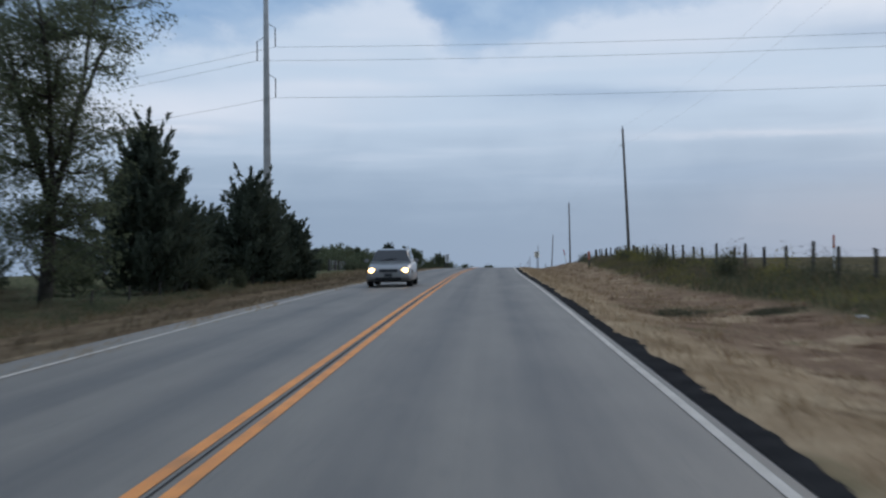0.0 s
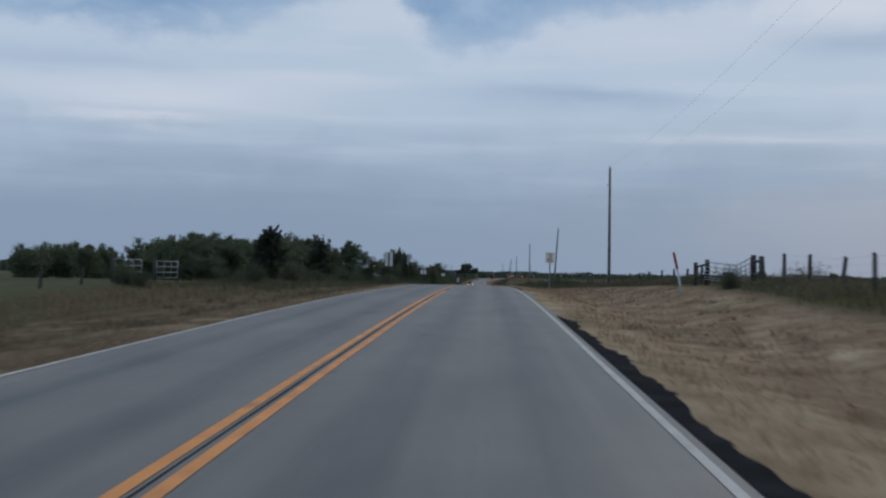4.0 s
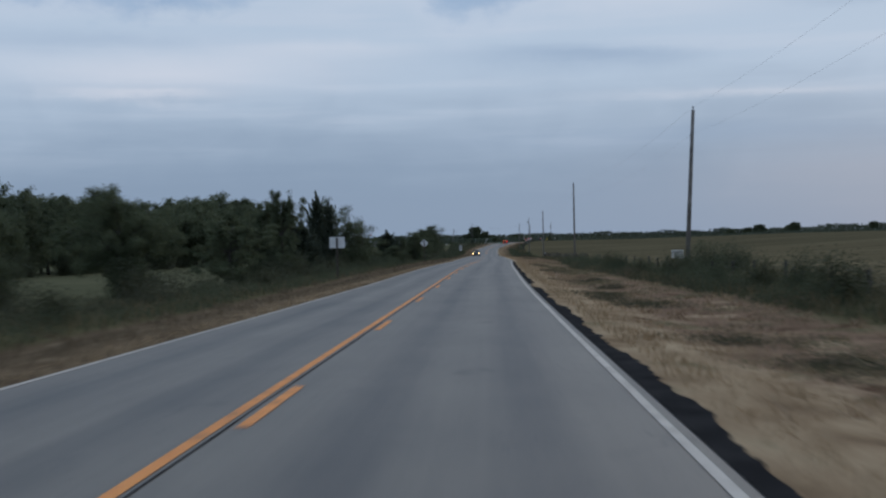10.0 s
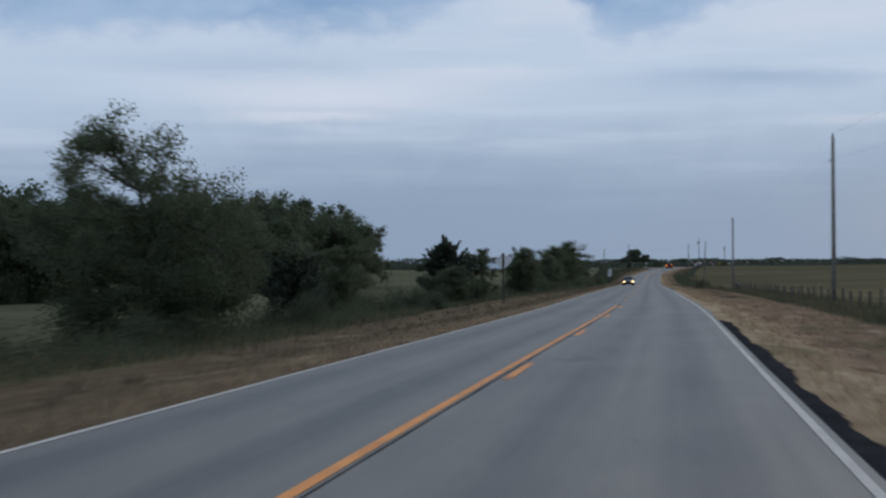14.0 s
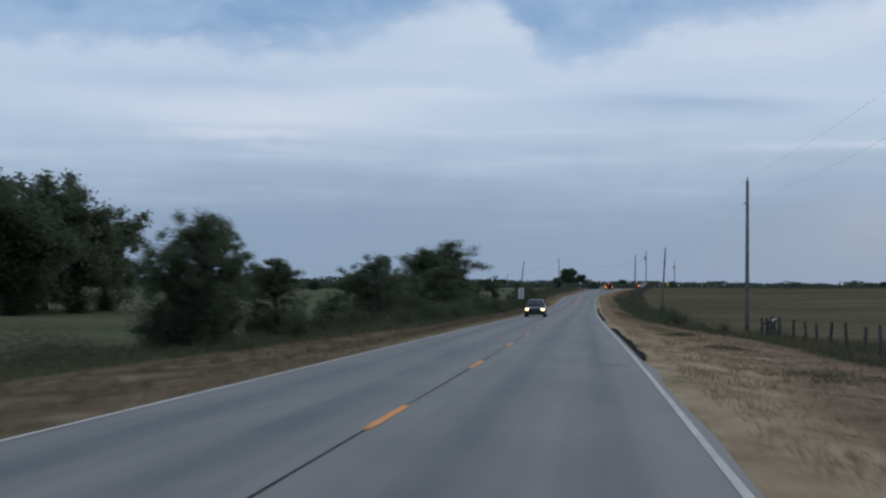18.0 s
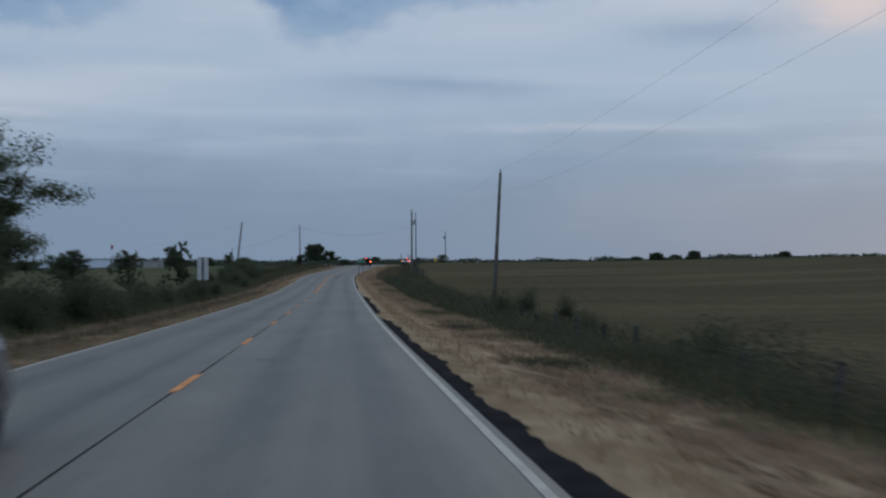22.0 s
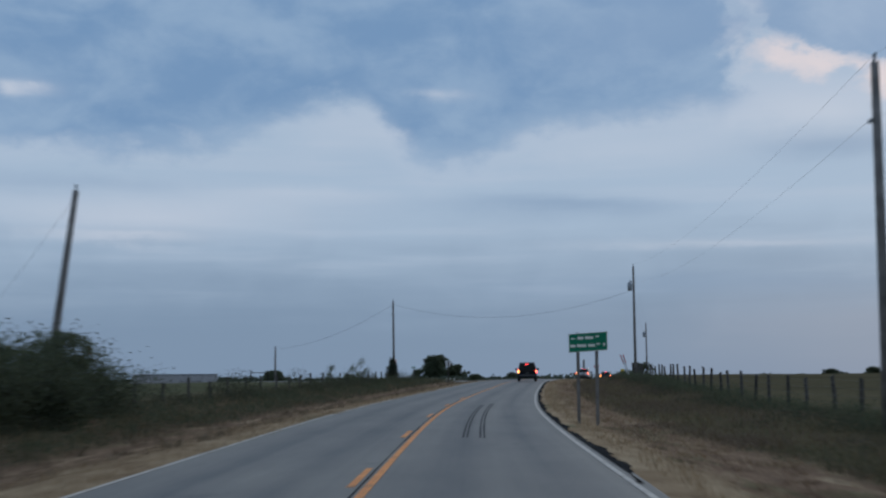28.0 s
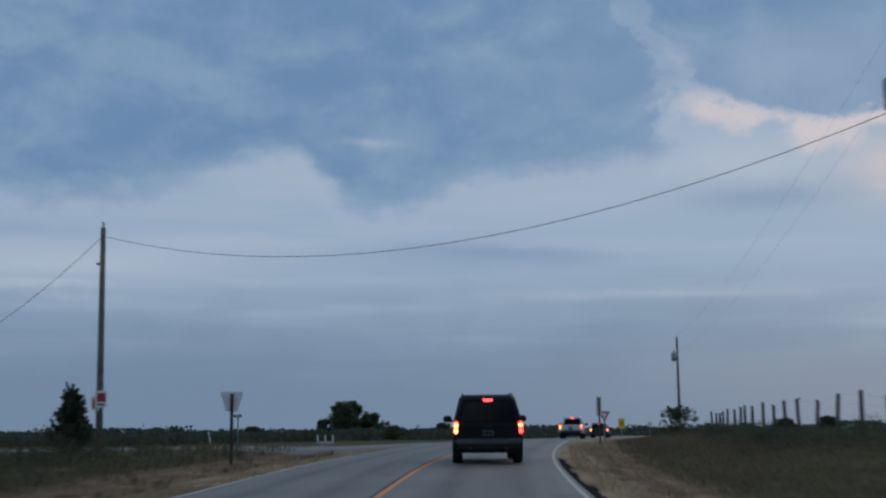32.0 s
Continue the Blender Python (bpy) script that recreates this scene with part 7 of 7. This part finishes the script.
P_PLATE = material("plate_metal", [(0.06, 0.06, 0.06), (0.09, 0.09, 0.09)], 0.5, 5, 40, 0)
P_TAIL = lamp_material("lit_tail_lamp", (1.0, 0.05, 0.035), 3.0)
P_BRAKE = lamp_material("lit_brake_lamp", (1.0, 0.06, 0.06), 6.0)
P_TURN = lamp_material("lit_turn_lamp", (1.0, 0.42, 0.10), 7.0)
P_HEAD = lamp_material("lit_head_lamp", (1.0, 0.62, 0.24), 7.0)


def section(w, z0, z1, r, top_w=None, n=4):
    """Closed outline (x, z) with rounded corners; the top may be narrower."""
    tw = w if top_w is None else top_w
    pts = []
    for hw, z, sx, sz, a0 in ((w, z0, 1, 1, 270), (tw, z1, 1, -1, 0), (tw, z1, -1, -1, 90), (w, z0, -1, 1, 180)):
        cx, cz = sx * (hw - r), z + sz * r
        for k in range(n + 1):
            a = radians(a0 + 90 * k / n)
            pts.append((cx + r * math.cos(a), cz + r * math.sin(a)))
    return pts


def loft(name, stations, mat, parent, label="", smooth_faces=True):
    """Skin through sections: (y, half width, z0, z1, corner radius, top half width)."""
    rings = [(y, section(w, z0, z1, r, tw)) for y, w, z0, z1, r, tw in stations]
    verts = [(x, y, z) for y, ring in rings for x, z in ring]
    m = len(rings[0][1])
    faces = [(i * m + k, i * m + (k + 1) % m, (i + 1) * m + (k + 1) % m, (i + 1) * m + k) for i in range(len(rings) - 1) for k in range(m)]
    faces.append(tuple(range(m))[::-1])
    faces.append(tuple((len(rings) - 1) * m + k for k in range(m)))
    bm = bmesh.new()
    vs = [bm.verts.new(v) for v in verts]
    for f in faces:
        bm.faces.new([vs[i] for i in f])
    bmesh.ops.recalc_face_normals(bm, faces=bm.faces[:])
    for f in bm.faces:
        f.smooth = smooth_faces and len(f.verts) == 4
    return part(name, bm, mat, parent, label)


def wheel(parent, x, y, r, w):
    side = 1 if x > 0 else -1
    hub = new("wheel")
    hub.parent = parent
    hub.location = (x, y, r)
    prof = [(-w / 2, r * 0.66), (-w / 2, r * 0.93), (-w / 2 + 0.03, r), (w / 2 - 0.03, r), (w / 2, r * 0.93), (w / 2, r * 0.66)]
    n = 20
    v = [(px, pr * math.cos(2 * math.pi * k / n), pr * math.sin(2 * math.pi * k / n)) for k in range(n) for px, pr in prof]
    q = len(prof)
    f = [(k * q + j, k * q + j + 1, ((k + 1) % n) * q + j + 1, ((k + 1) % n) * q + j) for k in range(n) for j in range(q - 1)]
    link_mesh("tyre", v, f, P_TYRE, hub, smooth_faces=True)
    bm = bmesh.new()
    bmesh.ops.create_cone(bm, cap_ends=True, segments=20, radius1=r * 0.67, radius2=r * 0.67, depth=w * 0.55, matrix=Matrix.Rotation(math.pi / 2, 4, "Y"))
    for k in range(6):
        a = 2 * math.pi * k / 6
        bmesh.ops.create_cube(bm, size=1, matrix=Matrix.Translation((side * w * 0.30, 0.36 * r * math.cos(a), 0.36 * r * math.sin(a))) @ Matrix.Rotation(a, 4, "X") @ Matrix.Diagonal((0.03, r * 0.55, r * 0.16, 1)))
    part("rim", bm, P_RIM, hub)


def box_part(name, parent, mat, size, c, bevel=0.02, label=""):
    return part(name, box_bm(*size, c, bevel), mat, parent, label)


def big_suv(name, mat, label, braking=True, tailgate=None, truck=False):
    """Full-size sport utility seen from behind; nose towards +y, rear bumper at y = 0."""
    root = new(name)
    L, hw = 5.2, 0.98
    loft("body", [(0.02, 0.86, 0.62, 1.04, 0.10, 0.86), (0.06, 0.95, 0.50, 1.13, 0.12, 0.93), (0.6, hw, 0.42, 1.16, 0.14, 0.95), (2.2, hw, 0.40, 1.15, 0.14, 0.95),
                  (3.6, hw, 0.40, 1.13, 0.14, 0.94), (4.6, 0.96, 0.45, 1.10, 0.14, 0.90), (5.05, 0.90, 0.52, 1.02, 0.14, 0.84), (5.18, 0.80, 0.58, 0.94, 0.12, 0.74)], mat, root)
    back = 2.3 if truck else 0.10
    loft("cabin", [(back, 0.88, 1.02, 1.74, 0.16, 0.70), (back + 0.08, 0.915, 1.02, 1.82, 0.18, 0.76), (back + 0.30, 0.93, 1.02, 1.89, 0.18, 0.79), (2.9, 0.93, 1.02, 1.91, 0.18, 0.80), (3.25, 0.92, 1.05, 1.84, 0.14, 0.77), (4.05, 0.90, 1.05, 1.16, 0.04, 0.84)], mat, root)
    # glass: rear window, side windows, windscreen
    rear = panel_bm([(-0.76, 1.16), (0.76, 1.16), (0.74, 1.22), (0.64, 1.64), (0.58, 1.69), (-0.58, 1.69), (-0.64, 1.64), (-0.74, 1.22)], 0.02)
    rw = part("rear_window", rear, P_GLASS, root)
    rw.location = (0, back - 0.014, 0)
    for sx in (-1, 1):
        for y0, y1 in (((2.55, 3.35),) if truck else ((0.42, 1.25), (1.32, 2.28), (2.36, 3.30))):
            bm = bmesh.new()
            pts = [(y0, 1.17), (y1, 1.17), (y1 - (0.22 if y1 > 3 else 0.04), 1.74), (y0 + 0.05, 1.74)]
            vs = [bm.verts.new((sx * (0.955 - 0.235 * (z - 1.05) / 0.83), y, z)) for y, z in pts]
            vb = [bm.verts.new((v.co.x - sx * 0.03, v.co.y, v.co.z)) for v in vs]
            bm.faces.new(vs)
            bm.faces.new(vb[::-1])
            for i in range(4):
                bm.faces.new((vs[i], vb[i], vb[(i + 1) % 4], vs[(i + 1) % 4]))
            bmesh.ops.recalc_face_normals(bm, faces=bm.faces[:])
            part("side_window", bm, P_GLASS, root)
        # tail lamp stack
        lamp = box_part("tail_lamp", root, P_TAIL if braking else P_TAIL, (0.13, 0.06, 0.34), (sx * 0.885, 0.030, 1.00), 0.025)
        box_part("turn_lamp", lamp, P_TURN, (0.10, 0.03, 0.13 if sx < 0 else 0.09), (sx * 0.885, -0.005, 1.05), 0.02)
        box_part("stop_lamp", lamp, P_TURN if sx < 0 else P_BRAKE, (0.10, 0.03, 0.12), (sx * 0.885, -0.005, 0.90), 0.02)
        m = box_part("mirror", root, P_TRIM, (0.26, 0.12, 0.20), (sx * 1.12, 3.38, 1.22), 0.04)
        box_part("mirror_arm", m, P_TRIM, (0.14, 0.06, 0.06), (sx * 0.98, 3.40, 1.16), 0.01)
        if not truck:
            tube("roof_rail", [(sx * 0.68, 0.62, 1.88), (sx * 0.68, 0.8, 1.925), (sx * 0.68, 2.7, 1.935), (sx * 0.68, 2.85, 1.89)], [0.018] * 4, P_TRIM, root, 6)
        for y in (0.95, 4.15):
            wheel(root, sx * 0.84, y, 0.385, 0.27)
        tube("exhaust_tip" if sx > 0 else "tow_hook", [(sx * 0.5, -0.02, 0.42), (sx * 0.5, 0.25, 0.42)], [0.035, 0.035], P_CHROME, root, 8)
    box_part("brake_light", root, P_BRAKE, (0.26, 0.04, 0.06), (0, back - 0.01, 1.735), 0.01, "lit high brake light")
    bumper = box_part("bumper", root, P_CHROME, (1.86, 0.20, 0.14), (0, -0.03, 0.62), 0.05)
    box_part("bumper_step", bumper, P_TRIM, (1.2, 0.16, 0.025), (0, -0.04, 0.705), 0.008)
    box_part("valance", root, P_TRIM, (1.7, 0.12, 0.16), (0, 0.04, 0.49), 0.03)
    box_part("hitch", root, P_TRIM, (0.22, 0.18, 0.09), (0, -0.03, 0.44), 0.01)
    plate = box_part("number_plate", root, P_PLATE, (0.31, 0.012, 0.155), (0.0, 0.012, 0.84), 0.005)
    box_part("plate_bar", plate, P_TRIM, (0.22, 0.006, 0.06), (0, 0.003, 0.84), 0.0)
    box_part("tailgate_seam", root, P_TRIM, (1.55, 0.01, 0.012), (0, 0.022, 1.065), 0.0)
    box_part("tailgate_handle", root, P_TRIM, (0.24, 0.03, 0.05), (0, 0.012, 1.02), 0.01)
    box_part("undertray", root, P_TRIM, (1.5, 4.2, 0.18), (0, 2.6, 0.38), 0.02)
    tagged(root, label, "vehicle")
    return root


def sedan(name, mat, label, suv=False, fog=False):
    """Car seen from the front; nose at y = 0 towards -y."""
    root = new(name)
    k = 1.16 if suv else 1.0
    hw = 0.92 if suv else 0.87
    L = 4.7
    loft("body", [(0.02, 0.62, 0.34, 0.60 * k, 0.10, 0.56), (0.14, 0.80, 0.24, 0.70 * k, 0.14, 0.70), (0.55, hw, 0.20, 0.80 * k, 0.14, 0.80), (1.3, hw, 0.19, 0.92 * k, 0.14, 0.82),
                  (3.2, hw, 0.19, 0.94 * k, 0.14, 0.83), (4.2, hw - 0.02, 0.22, 0.95 * k, 0.14, 0.80), (L, 0.78, 0.34, 0.88 * k, 0.12, 0.70)], mat, root)
    roof = 1.72 if suv else 1.43
    loft("cabin", [(1.12, 0.78, 0.86 * k, 0.93 * k, 0.03, 0.76), (1.85, 0.77, 0.86 * k, roof - 0.06, 0.08, 0.60), (2.3, 0.77, 0.86 * k, roof, 0.10, 0.60), (3.3, 0.77, 0.86 * k, roof - 0.01, 0.10, 0.60),
                   (3.9 if suv else 3.6, 0.77, 0.86 * k, roof - 0.10, 0.08, 0.60), (4.4, 0.74, 0.86 * k, 0.96 * k, 0.03, 0.70)], mat, root)
    bm = bmesh.new()
    z0, z1 = 0.935 * k, roof - 0.075
    quad = [(-0.73, 1.16, z0), (0.73, 1.16, z0), (0.565, 1.80, z1), (-0.565, 1.80, z1)]
    n = Vector((0, -(z1 - z0), 0.64)).normalized()
    vs = [bm.verts.new(Vector(q) + n * 0.022) for q in quad]
    vb = [bm.verts.new(Vector(q) + n * 0.002) for q in quad]
    bm.faces.new(vs)
    bm.faces.new(vb[::-1])
    for i in range(4):
        bm.faces.new((vs[i], vb[i], vb[(i + 1) % 4], vs[(i + 1) % 4]))
    bmesh.ops.recalc_face_normals(bm, faces=bm.faces[:])
    part("windscreen", bm, P_GLASS, root)
    for sx in (-1, 1):
        for y0, y1 in ((1.72, 2.45), (2.52, 3.45)):
            bm = bmesh.new()
            zt = roof - 0.12
            pts = [(y0, z0 + 0.02), (y1, z0 + 0.02), (y1 - 0.06, zt), (y0 + 0.22 if y0 < 2 else y0 + 0.02, zt)]
            vs = [bm.verts.new((sx * (0.785 - 0.17 * (z - 0.86 * k) / (roof - 0.86 * k)), y, z)) for y, z in pts]
            vb = [bm.verts.new((v.co.x - sx * 0.02, v.co.y, v.co.z)) for v in vs]
            bm.faces.new(vs)
            bm.faces.new(vb[::-1])
            for i in range(4):
                bm.faces.new((vs[i], vb[i], vb[(i + 1) % 4], vs[(i + 1) % 4]))
            bmesh.ops.recalc_face_normals(bm, faces=bm.faces[:])
            part("side_window", bm, P_GLASS, root)
        lz = 0.62 * k
        housing = box_part("headlight", root, P_CHROME, (0.34, 0.20, 0.15), (sx * 0.62, 0.17, lz), 0.05)
        bm = bmesh.new()
        bmesh.ops.create_uvsphere(bm, u_segments=14, v_segments=8, radius=0.10, matrix=Matrix.Translation((sx * 0.62, 0.075, lz)) @ Matrix.Diagonal((1.25, 0.5, 0.85, 1)))
        part("lamp", bm, P_HEAD, housing, "lit warm headlight lamp")
        if fog:
            fl = box_part("fog_lamp", root, P_HEAD, (0.14, 0.04, 0.09), (sx * 0.62, 0.10, 0.36), 0.02)
        m = box_part("mirror", root, mat, (0.20, 0.10, 0.14), (sx * (hw + 0.08), 1.62, 0.98 * k), 0.04)
        for y in (0.88, 3.72):
            wheel(root, sx * (hw - 0.13), y, 0.33 * k, 0.22)
    grille = box_part("grille", root, P_TRIM, (0.72, 0.06, 0.13 * k), (0, 0.035, 0.60 * k), 0.03)
    for q in range(3):
        box_part("grille_bar", grille, P_CHROME, (0.66, 0.02, 0.012), (0, 0.002, 0.56 * k + 0.04 * q), 0.004)
    bumper = box_part("bumper", root, mat, (1.5, 0.20, 0.18), (0, 0.09, 0.42), 0.07)
    box_part("air_intake", bumper, P_TRIM, (1.0, 0.06, 0.10), (0, 0.005, 0.31), 0.03)
    plate = box_part("number_plate", root, P_PLATE, (0.31, 0.012, 0.15), (0, -0.018, 0.44), 0.005)
    box_part("plate_bar", plate, P_TRIM, (0.22, 0.006, 0.06), (0, -0.027, 0.44), 0.0)
    box_part("undertray", root, P_TRIM, (1.3, 4.0, 0.12), (0, 2.3, 0.24), 0.02)
    for sx in (-1, 1):
        w = tube("wiper", [(sx * 0.1 - 0.3, 1.14, z0 + 0.02), (sx * 0.1 + 0.15, 1.30, z0 + 0.14)], [0.012, 0.008], P_TRIM, root, 5)
    tagged(root, label, "vehicle")
    return root


def stand(ob, y, u, turn):
    x, _ = at(y, u)
    ob.matrix_basis = pose(x, y, float(road_z(y)) - 0.012 * abs(u) + 0.004, math.degrees(math.atan2(float(road_z(y + 2.4) - road_z(y)), 2.4)), 0, turn)


def heading(y):
    return -math.degrees(math.atan2(float(road_x(y + 2) - road_x(y - 2)), 4))


suv = big_suv("suv", P_BLACK, "black sport utility braking ahead with red lamps lit")
stand(suv, 754.5, 1.75, heading(757) + 4.0)
pickup = big_suv("pickup_truck", P_WHITE, "white pickup with red tail lamps near the junction", truck=True)
stand(pickup, 825.0, 1.95, heading(827))
dark = big_suv("car", P_DARK, "dark sport utility with red tail lamps near the junction")
stand(dark, 850.0, 2.7, heading(852))
dark.scale = (0.95, 0.9, 0.82)
silver = sedan("sedan", P_SILVER, "silver sedan with headlights lit in the oncoming lane")
stand(silver, 46.0, -1.85, heading(46))
crossover = sedan("car", P_DARK, "dark car with bright headlights in the oncoming lane", False, True)
stand(crossover, 498.0, -1.65, heading(498))
